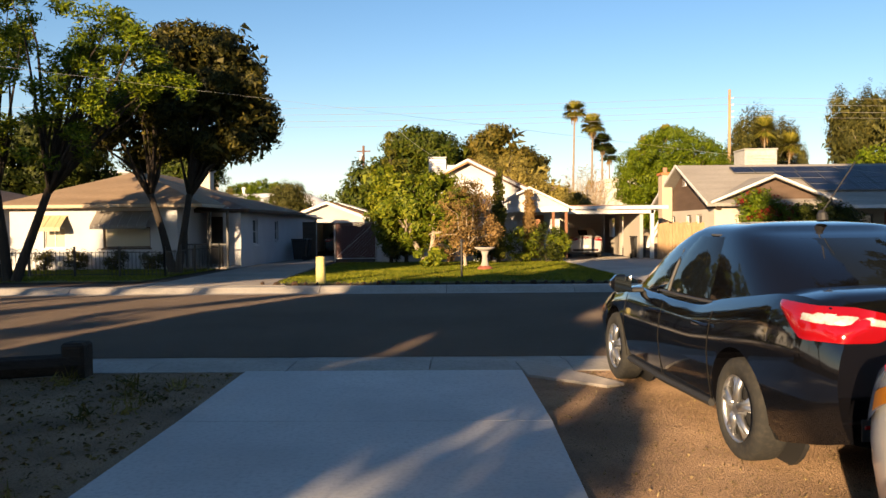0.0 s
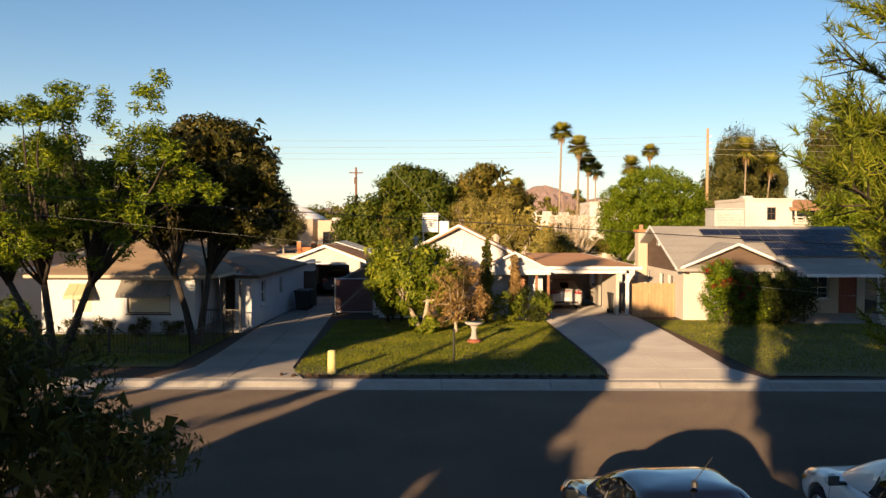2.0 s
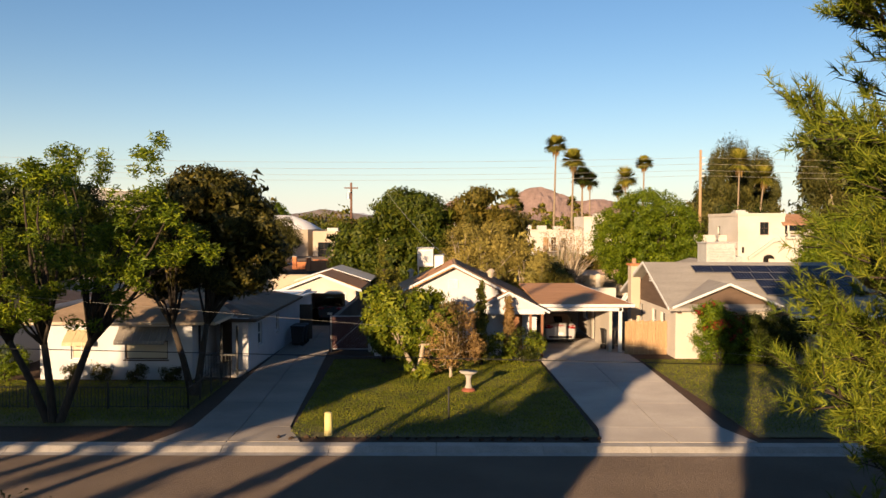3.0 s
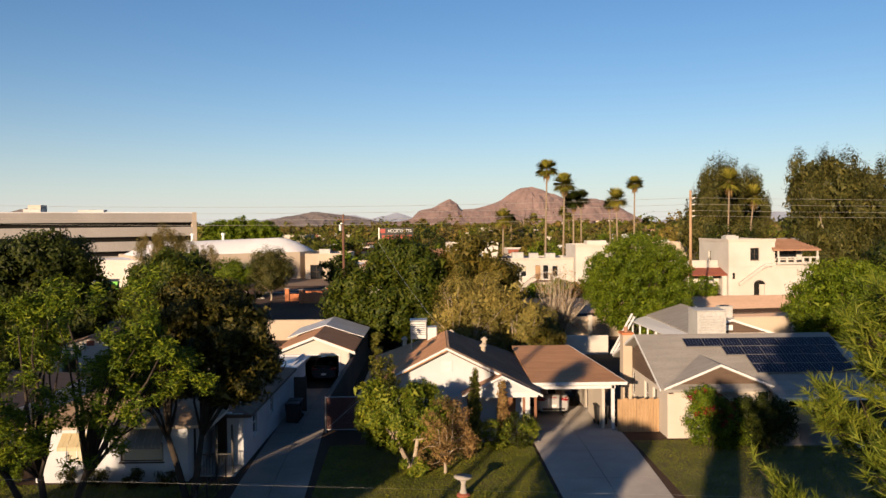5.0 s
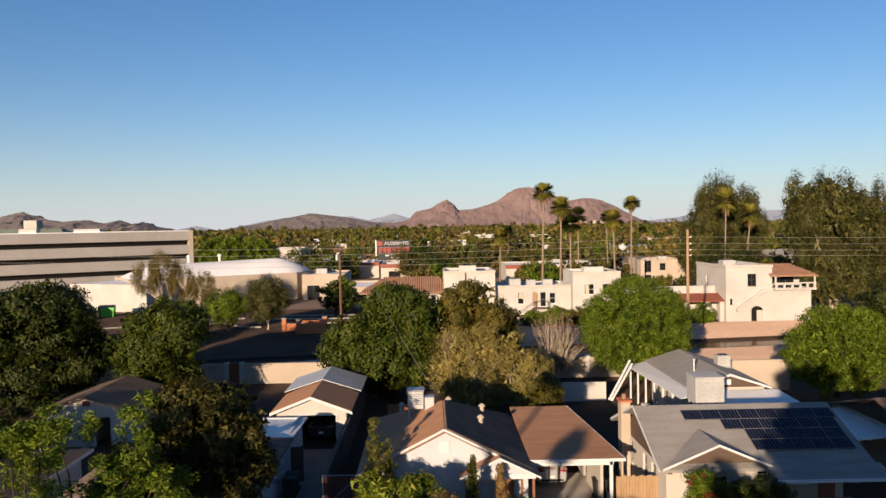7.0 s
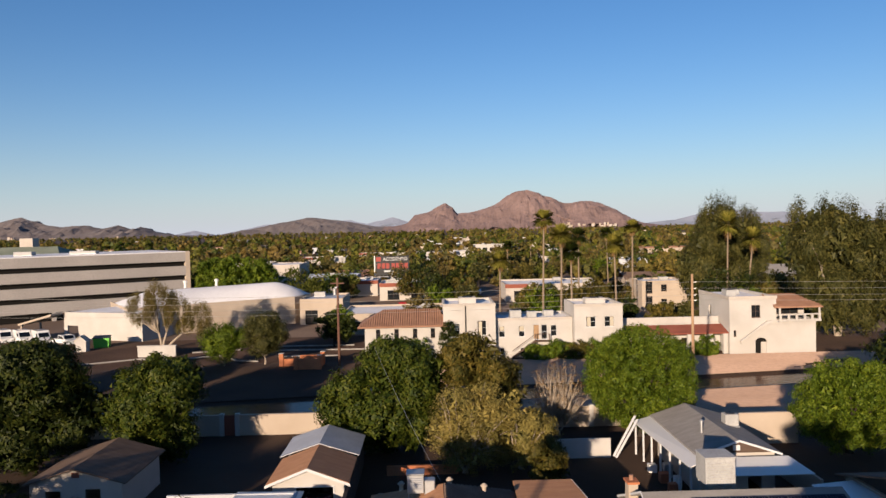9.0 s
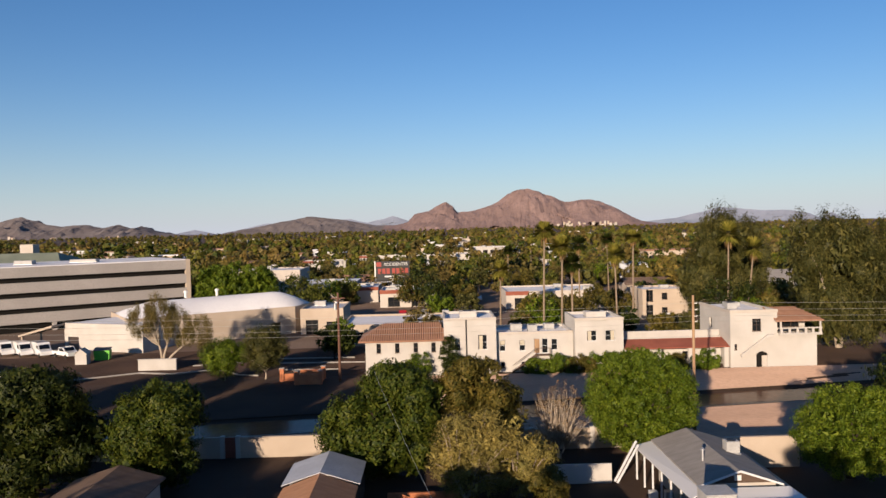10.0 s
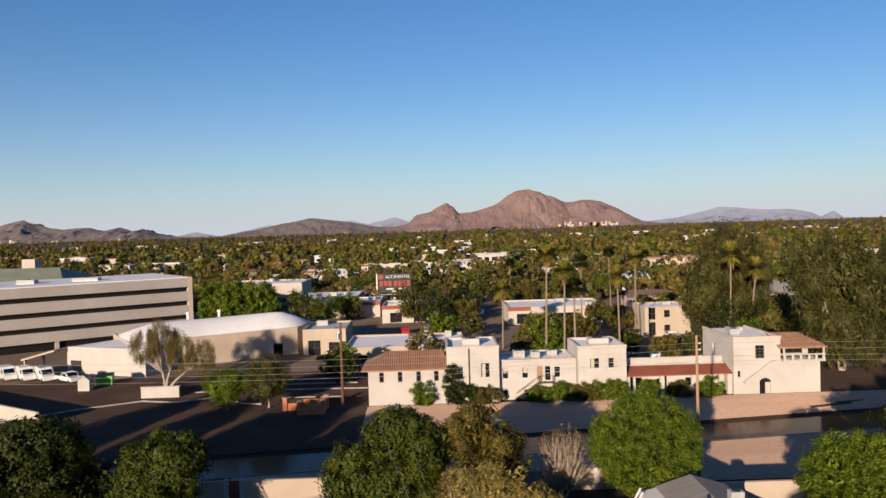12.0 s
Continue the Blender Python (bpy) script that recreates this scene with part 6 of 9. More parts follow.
        q = min(1.0, abs(x / b))
        d = (a1 - a0) / 2 * max(0.0, 1 - q ** (1 / ROUND)) ** ROUND
        return (a0 + a1) / 2 + (d if front else -d)

    def side_glass(name, ya0, ya1, yb0, yb1, sd, u0=0.13, u1=0.86):
        """From (ya0..ya1) at the sill to (yb0..yb1) at the head."""
        sh, nn, mm = Shape(), 10, 6
        pts = []
        for j in range(mm + 1):
            f = j / mm
            u = u0 + (u1 - u0) * f
            for i in range(nn + 1):
                lo = ya0 + (ya1 - ya0) * i / nn
                hi = yb0 + (yb1 - yb0) * i / nn
                y = lo + (hi - lo) * f
                pts.append((sd * (side_x(u, y) + 0.014), y, level(u)[3]))
        sh.add(pts, [(j * (nn + 1) + i, j * (nn + 1) + i + 1, (j + 1) * (nn + 1) + i + 1, (j + 1) * (nn + 1) + i) for j in range(mm) for i in range(nn)])
        return part(name, sh, CAR_GLASS, car, smooth=True)

    def end_glass(name, front, wlo, whi, u0, u1):
        sh, nn, mm = Shape(), 16, 8
        pts = []
        for j in range(mm + 1):
            u = u0 + (u1 - u0) * j / mm
            for i in range(nn + 1):
                x = (wlo + (whi - wlo) * j / mm) * (2 * i / nn - 1)
                pts.append((x, end_y(u, x, front) + (0.008 if front else -0.008), level(u)[3] + 0.004))
        sh.add(pts, [(j * (nn + 1) + i, j * (nn + 1) + i + 1, (j + 1) * (nn + 1) + i + 1, (j + 1) * (nn + 1) + i) for j in range(mm) for i in range(nn)])
        return part(name, sh, CAR_GLASS, car, smooth=True)

    for sd in (-1, 1):
        side_glass("side_window", 0.06, 1.04, 0.02, 0.16, sd)
        side_glass("side_window", -0.92, 0.0, -0.80, -0.03, sd)
        side_glass("quarter_window", -1.36, -0.97, -0.98, -0.87, sd, 0.14, 0.68)
        # sill strip, handles, mirror
        part("window_strip", Shape().tube([(sd * (side_x(0.10, y) + 0.016), y, level(0.10)[3]) for y in np.linspace(-1.38, 1.05, 14)], 0.011, 5), TRIM_STRIP, car)
        part("window_surround", Shape().tube([(sd * (side_x(u_, y_) + 0.016), y_, level(u_)[3]) for y_, u_ in ((-1.38, 0.11), (-1.20, 0.42), (-1.0, 0.70), (-0.84, 0.87), (-0.45, 0.89), (0.10, 0.88), (0.42, 0.66), (0.74, 0.42), (1.05, 0.11))], 0.010, 5), TRIM_STRIP, car)
        for y_lo, y_hi, u_hi in ((0.03, -0.005, 0.86), (-0.945, -0.84, 0.80)):
            part("window_pillar", Shape().tube([(sd * (side_x(u_, y_) + 0.014), y_, level(u_)[3]) for u_, y_ in [(0.12 + (u_hi - 0.12) * k / 6, y_lo + (y_hi - y_lo) * k / 6) for k in range(7)]], 0.016, 6), CAR_TRIM, car)
        for y in (-0.82, 0.18):
            h = part("door_handle", Shape().tube([(sd * (hw * 0.985), y - 0.10, 0.80), (sd * (hw + 0.025), y - 0.06, 0.81), (sd * (hw + 0.025), y + 0.06, 0.81), (sd * (hw * 0.985), y + 0.10, 0.80)], 0.014, 6), paint, car)
        mir = part("mirror", Shape().box(sd * (hw + 0.02), mirror_y, 0.90, sd * (hw + 0.20), mirror_y + 0.16, 1.06, None, 0.055), paint, car)
        part("mirror_arm", Shape().box(sd * (hw - 0.10), mirror_y + 0.04, 0.90, sd * (hw + 0.05), mirror_y + 0.12, 0.94, None, 0.01), CAR_TRIM, mir)
        part("mirror_glass", Shape().box(sd * (hw + 0.035), mirror_y - 0.008, 0.915, sd * (hw + 0.185), mirror_y - 0.002, 1.045), CAR_GLASS, mir)
        # panel gaps
        for y in (-0.93, 0.03, 0.98):
            yy = y
            part("door_gap", Shape().tube([(sd * (np.interp(yy, ys, wid) * k + 0.001), yy, np.interp(yy, ys, bot) + (np.interp(yy, ys, top) - np.interp(yy, ys, bot)) * f) for f, k in ((0.13, 0.957), (0.35, 0.985), (0.52, 1.0), (0.64, 0.995), (0.78, 0.975), (0.88, 0.95))], 0.003, 4), DARK, car)
        part("sill_trim", Shape().tube([(sd * (hw * 0.95), rear_ax + 0.42, 0.27), (sd * (hw * 0.965), 0, 0.26), (sd * (hw * 0.95), front_ax - 0.42, 0.27)], 0.03, 6), CAR_TRIM, car)

        def skin(y, f):
            """A place on the side of the body."""
            w_, b_, t_ = np.interp(y, ys, wid), np.interp(y, ys, bot), np.interp(y, ys, top)
            k_ = np.interp(f, [0, 0.05, 0.15, 0.35, 0.52, 0.64, 0.78, 0.9, 0.975, 1.0], [0.72, 0.9, 0.955, 0.985, 1.0, 0.995, 0.975, 0.945, 0.88, 0.74])
            return Vector((sd * w_ * k_, y, b_ + (t_ - b_) * f))

        def lamp(name, y0, y1, f00, f01, f10, f11, mat, off=0.008, parent=car):
            sh, nn, mm, pts = Shape(), 12, 5, []
            for j in range(mm + 1):
                for i in range(nn + 1):
                    a = i / nn
                    y = y0 + (y1 - y0) * a
                    f = (f00 + (f01 - f00) * a) * (1 - j / mm) + (f10 + (f11 - f10) * a) * j / mm
                    p = skin(y, f)
                    out = Vector((sd * 0.8, -0.55 if y < 0 else 0.55, 0)) * off
                    pts.append(p + out)
            sh.add(pts, [(j * (nn + 1) + i, j * (nn + 1) + i + 1, (j + 1) * (nn + 1) + i + 1, (j + 1) * (nn + 1) + i) for j in range(mm) for i in range(nn)])
            return part(name, sh, mat, parent, smooth=True)

        def at_height(y, z):
            w_, b_, t_ = np.interp(y, ys, wid), np.interp(y, ys, bot), np.interp(y, ys, top)
            f = (z - b_) / (t_ - b_)
            return w_ * np.interp(f, [0, 0.05, 0.15, 0.35, 0.52, 0.64, 0.78, 0.9, 0.975, 1.0], [0.72, 0.9, 0.955, 0.985, 1.0, 0.995, 0.975, 0.945, 0.88, 0.74])

        def wrap(name, a0, a1, lower, upper, mat, off, parent):
            """A lens that bends round the rear corner: a runs from the flank (-1) over the corner (0) to the boot lid (1)."""
            sh, nn, mm, pts = Shape(), 30, 4, []
            for j in range(mm + 1):
                for i in range(nn + 1):
                    a = a0 + (a1 - a0) * i / nn
                    lo, hi = np.interp(a, lower[0], lower[1]), np.interp(a, upper[0], upper[1])
                    z = tail + lo + (hi - lo) * j / mm
                    edge = 0.5 * off if j in (0, mm) or i in (0, nn) else off
                    if a < 0:
                        y = -half - a * 0.46
                        pts.append((sd * (at_height(y, z) + edge), y - edge * (1 + a), z))
                    else:
                        xc = at_height(-half, z)
                        pts.append((sd * (xc + (hw * 0.40 - xc) * a + edge * (1 - a) * 0.5), -half - edge, z))
            sh.add(pts, [(j * (nn + 1) + i, j * (nn + 1) + i + 1, (j + 1) * (nn + 1) + i + 1, (j + 1) * (nn + 1) + i) for j in range(mm) for i in range(nn)])
            return part(name, sh, mat, parent, smooth=True)

        tl = wrap("tail_lamp", -1.0, 1.0, ((-1, -0.45, 0.5, 1), (-0.035, -0.215, -0.215, -0.13)), ((-1, -0.3, 0.5, 1), (-0.02, -0.03, -0.07, -0.12)), LAMP_RED, 0.022, car)
        wrap("reversing_lens", -0.5, 0.42, ((-1, -0.3, 0.3, 1), (-0.095, -0.125, -0.14, -0.12)), ((-1, -0.3, 0.3, 1), (-0.055, -0.065, -0.09, -0.105)), LAMP_CLEAR, 0.027, tl)
        part("reflector", Shape().box(sd * hw * 0.54, -half - 0.008, 0.415, sd * hw * 0.68, -half + 0.05, 0.445, None, 0.008), LAMP_RED, car)
        hl = lamp("headlamp", half - 0.78, half - 0.16, 0.86, 0.60, 0.985, 0.97, LAMP_LENS, 0.016)
        lamp("indicator", half - 0.50, half - 0.30, 0.74, 0.67, 0.82, 0.77, LAMP_AMBER, 0.022, hl)
        for yy in (rear_ax, front_ax):
            car_wheel(car, sd * (hw - 0.125), yy, r, sd)
            part("wheel_well", Shape().tube([(sd * (hw - 0.33), yy, r + 0.01), (sd * (hw - 0.30), yy, r + 0.01)], r + 0.05, 24), CAR_TRIM, car)
    end_glass("rear_window", False, 0.70, 0.55, 0.27, 0.84)
    end_glass("windscreen", True, 0.76, 0.57, 0.08, 0.95)
    part("bumper_insert", Shape().box(-hw * 0.70, -half - 0.004, 0.35, hw * 0.70, -half + 0.1, 0.48, None, 0.01), CAR_TRIM, car)
    part("front_grille", Shape().box(-hw * 0.6, half - 0.06, 0.28, hw * 0.6, half + 0.015, 0.46, None, 0.03), CAR_TRIM, car)
    part("number_plate", Shape().box(-0.16, -half - 0.012, 0.52, 0.16, -half + 0.01, 0.66, None, 0.004), PLATE, car)
    part("brake_strip", Shape().box(-0.17, -half + 0.004, tail - 0.06, 0.17, -half + 0.06, tail - 0.03, None, 0.004), LAMP_RED, car)
    part("badge", Shape().tube([(0, -half - 0.006, tail - 0.12), (0, -half + 0.02, tail - 0.12)], [0.032, 0.032], 14), TRIM_STRIP, car)
    if antenna:
        an = part("antenna_base", Shape().tube([(0, roof_r + 0.06, H), (0, roof_r + 0.07, H + 0.05), (0, roof_r + 0.08, H + 0.075)], [0.04, 0.035, 0.015], 10), CAR_TRIM, car)
        part("antenna_rod", Shape().tube([(0, roof_r + 0.07, H + 0.06), (0.10, roof_r - 0.16, H + 0.40)], 0.005, 5), CAR_TRIM, an)
    for sd in (-1, 1):
        part("wiper", Shape().tube([(sd * 0.1, cowl_y + 0.14, belt + 0.045), (sd * 0.6, cowl_y + 0.02, belt + 0.05)], 0.008, 4), CAR_TRIM, car)
    return car


PAINT_BLACK = plain("black_paint", (0.003, 0.003, 0.004), 0.10, spec=0.5, coat=1.0)
PAINT_WHITE = plain("white_paint", (0.72, 0.71, 0.69), 0.28, coat=0.8)
PAINT_SILVER = plain("silver_paint", (0.50, 0.50, 0.50), 0.3, metal=0.5, coat=0.8)
PAINT_GREY = plain("dark_grey_paint", (0.04, 0.042, 0.046), 0.25, coat=0.9)
sedan("glossy black saloon car with red tail lamps parked on gravel", pose(2.84, 6.42, 0.008, 0, 0, 5.5), PAINT_BLACK)
sedan("white saloon car parked close behind the black car", pose(2.88, 1.42, 0.008, 0, 0, 1.0), PAINT_WHITE, L=4.2, H=1.68, nose=1.0, belt=1.10, tail=1.15, r=0.345, antenna=False, mirror_y=0.45)
sedan("white car parked beside the black car on the yard", pose(6.4, 6.9, 0.008, 0, 0, 0), PAINT_WHITE, antenna=False)
sedan("silver car parked inside the open carport", pose(6.55, 41.2, ground_z(41) + 0.035, 0, 0, 180 + 180), PAINT_SILVER, antenna=False)
sedan("dark car parked inside the garage", pose(-7.5, 52.0, -0.35), PAINT_GREY, antenna=False)


# ---- buildings beyond the canal ----
def flat_block(parent, x0, x1, y0, y1, h, wall, roof=WHITE_ROOF, front=(), z0=0.0, parapet=0.35, side_w=(), rot=None, trim=BROWN_SIDING):
    """A flat-roofed block with a parapet; front: openings (x0, z0, x1, z1) in its street face, measured from x0."""
    R = rot or I4
    part("front_wall", grid_wall(R @ SOUTH(x0, y0, z0), x1 - x0, h, 0.25, front), wall, parent)
    part("side_wall", grid_wall(R @ WEST(x0, y1, z0), y1 - y0, h, 0.25, side_w), wall, parent)
    part("side_wall", grid_wall(R @ EAST(x1, y0, z0), y1 - y0, h, 0.25), wall, parent)
    part("back_wall", grid_wall(R @ NORTH(x1, y1, z0), x1 - x0, h, 0.25), wall, parent)
    part("flat_roof", Shape().box(x0 + 0.25, y0 + 0.25, z0 + h - parapet - 0.2, x1 - 0.25, y1 - 0.25, z0 + h - parapet, R), roof, parent)
    for a, b, c, d in front:
        if b - z0 > -1:
            window(parent, R @ SOUTH(x0, y0, z0), a, b, c, d, 1 if c - a > 1.4 else 0, d - b > 1.3, trim=trim, depth=0.14, sill=True)


def roof_box(x, y, z, w, d, h, mat=COOLER):
    t = thing("roof_unit", "pale box-shaped air-conditioning unit on a flat roof", "air conditioner", Matrix.Translation((x, y, z)), "roof units")
    part("body", Shape().box(-w / 2, -d / 2, 0.08, w / 2, d / 2, h, None, 0.04), mat, t)
    part("base", Shape().box(-w / 2 - 0.05, -d / 2 - 0.05, 0, w / 2 + 0.05, d / 2 + 0.05, 0.08), GALV, t)
    part("fan_grille", Shape().tube([(0, 0, h), (0, 0, h + 0.05)], min(w, d) * 0.38, 14), CAR_TRIM, t)
    return t


bz = 0.12
w1 = thing("courtyard_building", "long two-storey cream stucco building above the canal bank", "building")
# tile-roofed end
part("wall", grid_wall(SOUTH(-8.9, 104.2, bz), 10.6, 5.1, 0.25, [(1.5, 3.2, 2.1, 4.5), (4.0, 3.2, 4.6, 4.5), (6.5, 3.2, 7.1, 4.5), (8.9, 3.2, 9.5, 4.5)]), STUCCO_CREAM, w1)
part("wall", grid_wall(WEST(-8.9, 111, bz), 6.8, 5.1, 0.25), STUCCO_CREAM, w1)
part("wall", grid_wall(EAST(1.7, 104.2, bz), 6.8, 5.1, 0.25), STUCCO_CREAM, w1)
for a in (1.5, 4.0, 6.5, 8.9):
    window(w1, SOUTH(-8.9, 104.2, bz), a, 3.2, a + 0.6, 4.5, 0, trim=BROWN_SIDING)
tr = part("tile_roof", Shape().slab([(-9.8, 103.4, 5.05), (2.4, 103.4, 5.05), (1.2, 107.6, 6.9), (-6.5, 107.6, 6.9)], 0.18).slab([(-9.8, 103.4, 5.05), (-6.5, 107.6, 6.9), (-9.8, 111.8, 5.05)], 0.18).slab([(2.4, 111.8, 5.05), (-9.8, 111.8, 5.05), (-6.5, 107.6, 6.9), (1.2, 107.6, 6.9)], 0.18), CLAY, w1, "terracotta barrel-tile roof")
for k in range(40):
    f = k / 39
    xb = -9.7 + 12.0 * f
    xt = np.clip(xb, -6.5, 1.2)
    g = 1.0 if -6.5 <= xb <= 1.2 else (1 - abs(xb - xt) / (3.3 if xb < 0 else 1.2))
    if g > 0.05:
        part("barrel_tile", Shape().tube([(xb, 103.38, 5.08), (xb, 103.4 + 4.2 * g, 5.08 + 1.85 * g)], 0.11, 6), CLAY, tr)
# middle with windows and stair
flat_block(w1, 1.75, 8.8, 104.0, 113, 7.7, STUCCO_CREAM, WHITE_ROOF, [(0.6, 3.3, 2.2, 5.0), (4.6, 3.4, 5.8, 5.4)], bz, trim=WHITE_WOOD)
flat_block(w1, 8.85, 19.4, 105.2, 113, 5.5, STUCCO_CREAM, WHITE_ROOF, [(0.5, 2.9, 1.3, 4.4), (3.2, 2.9, 4.0, 4.4), (5.2, 2.5, 6.0, 4.5), (6.3, 2.5, 7.1, 4.5), (7.6, 2.9, 8.4, 4.4), (0.6, 0.5, 1.2, 1.4), (3.4, 0.5, 4.0, 1.4)], bz, trim=WHITE_WOOD)
flat_block(w1, 19.45, 26.0, 103.8, 112, 7.3, STUCCO_CREAM, WHITE_ROOF, [(1.6, 4.2, 2.9, 5.6), (4.1, 4.2, 5.4, 5.6)], bz, trim=WHITE_WOOD)
for xa, y, za, xb, zb in ((6.5, 104.0, 3.5, 6.95, 5.4), (2.5, 104.0, 4.4, 3.8, 5.0), (9.45, 105.2, 3.9, 10.05, 4.45), (12.15, 105.2, 3.8, 12.75, 4.45), (21.15, 103.8, 4.4, 21.65, 5.65), (24.25, 103.8, 4.4, 24.75, 5.65)):
    part("blind", Shape().box(xa, y + 0.03, za, xb, y + 0.05, zb), CURTAIN, w1, "half-drawn pale blind")
part("stair_door", Shape().box(14.1, 105.24, 2.66, 14.8, 105.28, 4.55, None, 0.01), FENCE_WOOD, w1, "tan wooden door at the top of the stair")
part("drain_pipe", Shape().tube([(4.75, 103.9, 0.5), (4.75, 103.9, 7.6)], 0.09, 8), BLACK_METAL, w1)
part("cornice", Shape().box(1.7, 103.9, 7.5, 8.85, 104.0, 7.85).box(19.4, 103.7, 7.1, 26.05, 103.8, 7.45).box(8.85, 105.1, 5.3, 19.4, 105.2, 5.62), STUCCO_BEIGE, w1)
st = thing("outside_stair", "outdoor stair climbing the cream building to a door", "stair")
for k in range(13):
    part("tread", Shape().box(11.0 + 0.24 * k, 104.3, 0.3 + 0.17 * k, 11.27 + 0.24 * k, 105.15, 0.36 + 0.17 * k), BROWN_SIDING, st)
part("stringer", Shape().slab([(10.9, 104.28, 0.35), (14.2, 104.28, 2.65), (14.2, 104.34, 2.65), (10.9, 104.34, 0.35)], 0.25), BROWN_SIDING, st)
part("rail", Shape().tube([(11.0, 104.3, 1.2), (14.2, 104.3, 3.45), (16.0, 104.3, 3.45)], 0.04, 6), BROWN_SIDING, st)
part("landing", Shape().box(14.1, 104.2, 2.42, 16.2, 105.15, 2.55), BROWN_SIDING, st)
for x in (14.2, 16.1):
    part("landing_post", Shape().box(x - 0.06, 104.25, 0.1, x + 0.06, 104.37, 3.45), BROWN_SIDING, st)
roof_box(5.2, 108, 7.5, 2.4, 2.0, 0.9, STUCCO_CREAM), roof_box(12.0, 109, 5.3, 1.6, 1.4, 1.0), roof_box(14.2, 108.2, 5.3, 1.3, 1.2, 0.9), roof_box(16.8, 110, 5.3, 1.4, 1.4, 0.8), roof_box(23, 108, 7.1, 2.8, 2.0, 0.8, STUCCO_CREAM)
# low wing with red roof and arcade
wing = thing("arcade_wing", "low cream wing with rust-red lean-to roof and arcade", "building")
part("wall", grid_wall(SOUTH(26.05, 107.2, bz), 14.4, 3.9, 0.25, [(2, 0, 2.9, 2.1), (5, 0.8, 6.2, 1.9), (9, 0.8, 10.2, 1.9)]), STUCCO_CREAM, wing)
part("roof", Shape().slab([(26.05, 104.3, 3.05), (40.6, 104.3, 3.05), (40.6, 107.6, 4.0), (26.05, 107.6, 4.0)], 0.15), RED_ROOF, wing)
part("parapet", Shape().box(26.05, 107.6, 3.0, 40.4, 108.0, 4.9), STUCCO_CREAM, wing)
for x in (26.3, 31.0, 35.3, 38.3, 40.2):
    part("pier", Shape().box(x - 0.3, 104.4, 0.0, x + 0.3, 104.9, 2.9, None, 0.02), STUCCO_CREAM, wing)
# tower end with balcony
tw = thing("stucco_villa", "two-storey cream villa with arched door, balcony and tiled roof", "house")
part("wall", grid_wall(SOUTH(40.6, 104.0, bz), 11.8, 4.6, 0.25, [(0.55, 2.4, 0.9, 3.2), (3.5, 0.0, 5.0, 1.6)]), STUCCO_CREAM, tw)
part("upper_wall", grid_wall(SOUTH(40.6, 104.0, bz + 4.6), 6.4, 3.2, 0.25, [(3.0, 0.3, 4.2, 2.0)]), STUCCO_CREAM, tw)
part("side_wall", grid_wall(WEST(40.6, 116, bz), 12, 7.8, 0.25, [(4, 4.6, 5, 6)]), STUCCO_CREAM, tw)
part("side_wall", grid_wall(EAST(52.4, 104, bz), 10, 4.6, 0.25), STUCCO_CREAM, tw)
part("upper_wall", grid_wall(SOUTH(47.0, 106.6, bz + 4.6), 5.0, 2.2, 0.25, [(0.8, 0.4, 4.2, 1.7)]), STUCCO_CREAM, tw)
part("side_wall", grid_wall(EAST(47.0, 104.2, bz + 4.6), 11.8, 3.2, 0.25), STUCCO_CREAM, tw)
part("flat_roof", Shape().box(40.85, 104.25, 7.4, 46.75, 116, 7.55), WHITE_ROOF, tw)
part("terrace", Shape().box(47.0, 104.25, 4.4, 52.2, 106.6, 4.55).box(47.1, 103.45, 4.42, 52.9, 103.99, 4.72), STUCCO_CREAM, tw)
part("arch_head", Shape().prism([(44.1 + 0.75 + 0.75 * math.cos(t), 1.7 + 0.55 * math.sin(t)) for t in np.linspace(0, math.pi, 12)] , 103.94, 103.99), DARK, tw)
part("arch_door", Shape().box(44.15, 104.12, bz, 44.85, 104.2, 1.7), DARK, tw)
part("door_leaf", Shape().box(44.86, 104.02, bz, 45.55, 104.08, 1.7), STUCCO_BEIGE, tw, "pale half-open door leaf")
window(tw, SOUTH(40.6, 104.0, bz + 4.6), 3.0, 0.3, 4.2, 2.0, 1, trim=BROWN_SIDING)
window(tw, SOUTH(40.6, 104.0, bz), 0.55, 2.4, 0.9, 3.2, 0, False, trim=BROWN_SIDING)
window(tw, SOUTH(47.0, 106.6, bz + 4.6), 0.8, 0.4, 4.2, 1.7, 2, False, trim=BROWN_SIDING)
tr2 = part("tile_roof", Shape().slab([(46.5, 103.3, 6.45), (53.1, 103.3, 6.45), (51.0, 107.6, 7.8), (47.0, 107.6, 7.8)], 0.16).slab([(53.1, 103.3, 6.45), (53.1, 112, 6.45), (51.0, 107.6, 7.8)], 0.16).slab([(53.1, 112, 6.45), (47.0, 112, 6.45), (47.0, 107.6, 7.8), (51.0, 107.6, 7.8)], 0.16), CLAY, tw, "terracotta tile roof over the balcony")
for k in range(24):
    xb = 46.6 + 6.4 * k / 23
    g = 1.0 if xb < 51 else 1 - (xb - 51) / 2.1
    if g > 0.06:
        part("barrel_tile", Shape().tube([(xb, 103.28, 6.48), (xb, 103.3 + 4.3 * g, 6.48 + 1.35 * g)], 0.1, 6), CLAY, tr2)
for x in (47.4, 48.5, 49.6, 50.7, 51.7, 52.7):
    part("balcony_pier", Shape().box(x - 0.15, 103.5, 4.72, x + 0.15, 103.7, 5.3), STUCCO_CREAM, tw)
for x in (47.3, 52.7):
    part("roof_post", Shape().box(x - 0.1, 103.5, 5.46, x + 0.1, 103.7, 6.4), STUCCO_CREAM, tw)
part("balcony_rail", Shape().box(47.1, 103.47, 5.3, 52.9, 103.73, 5.46), STUCCO_CREAM, tw)
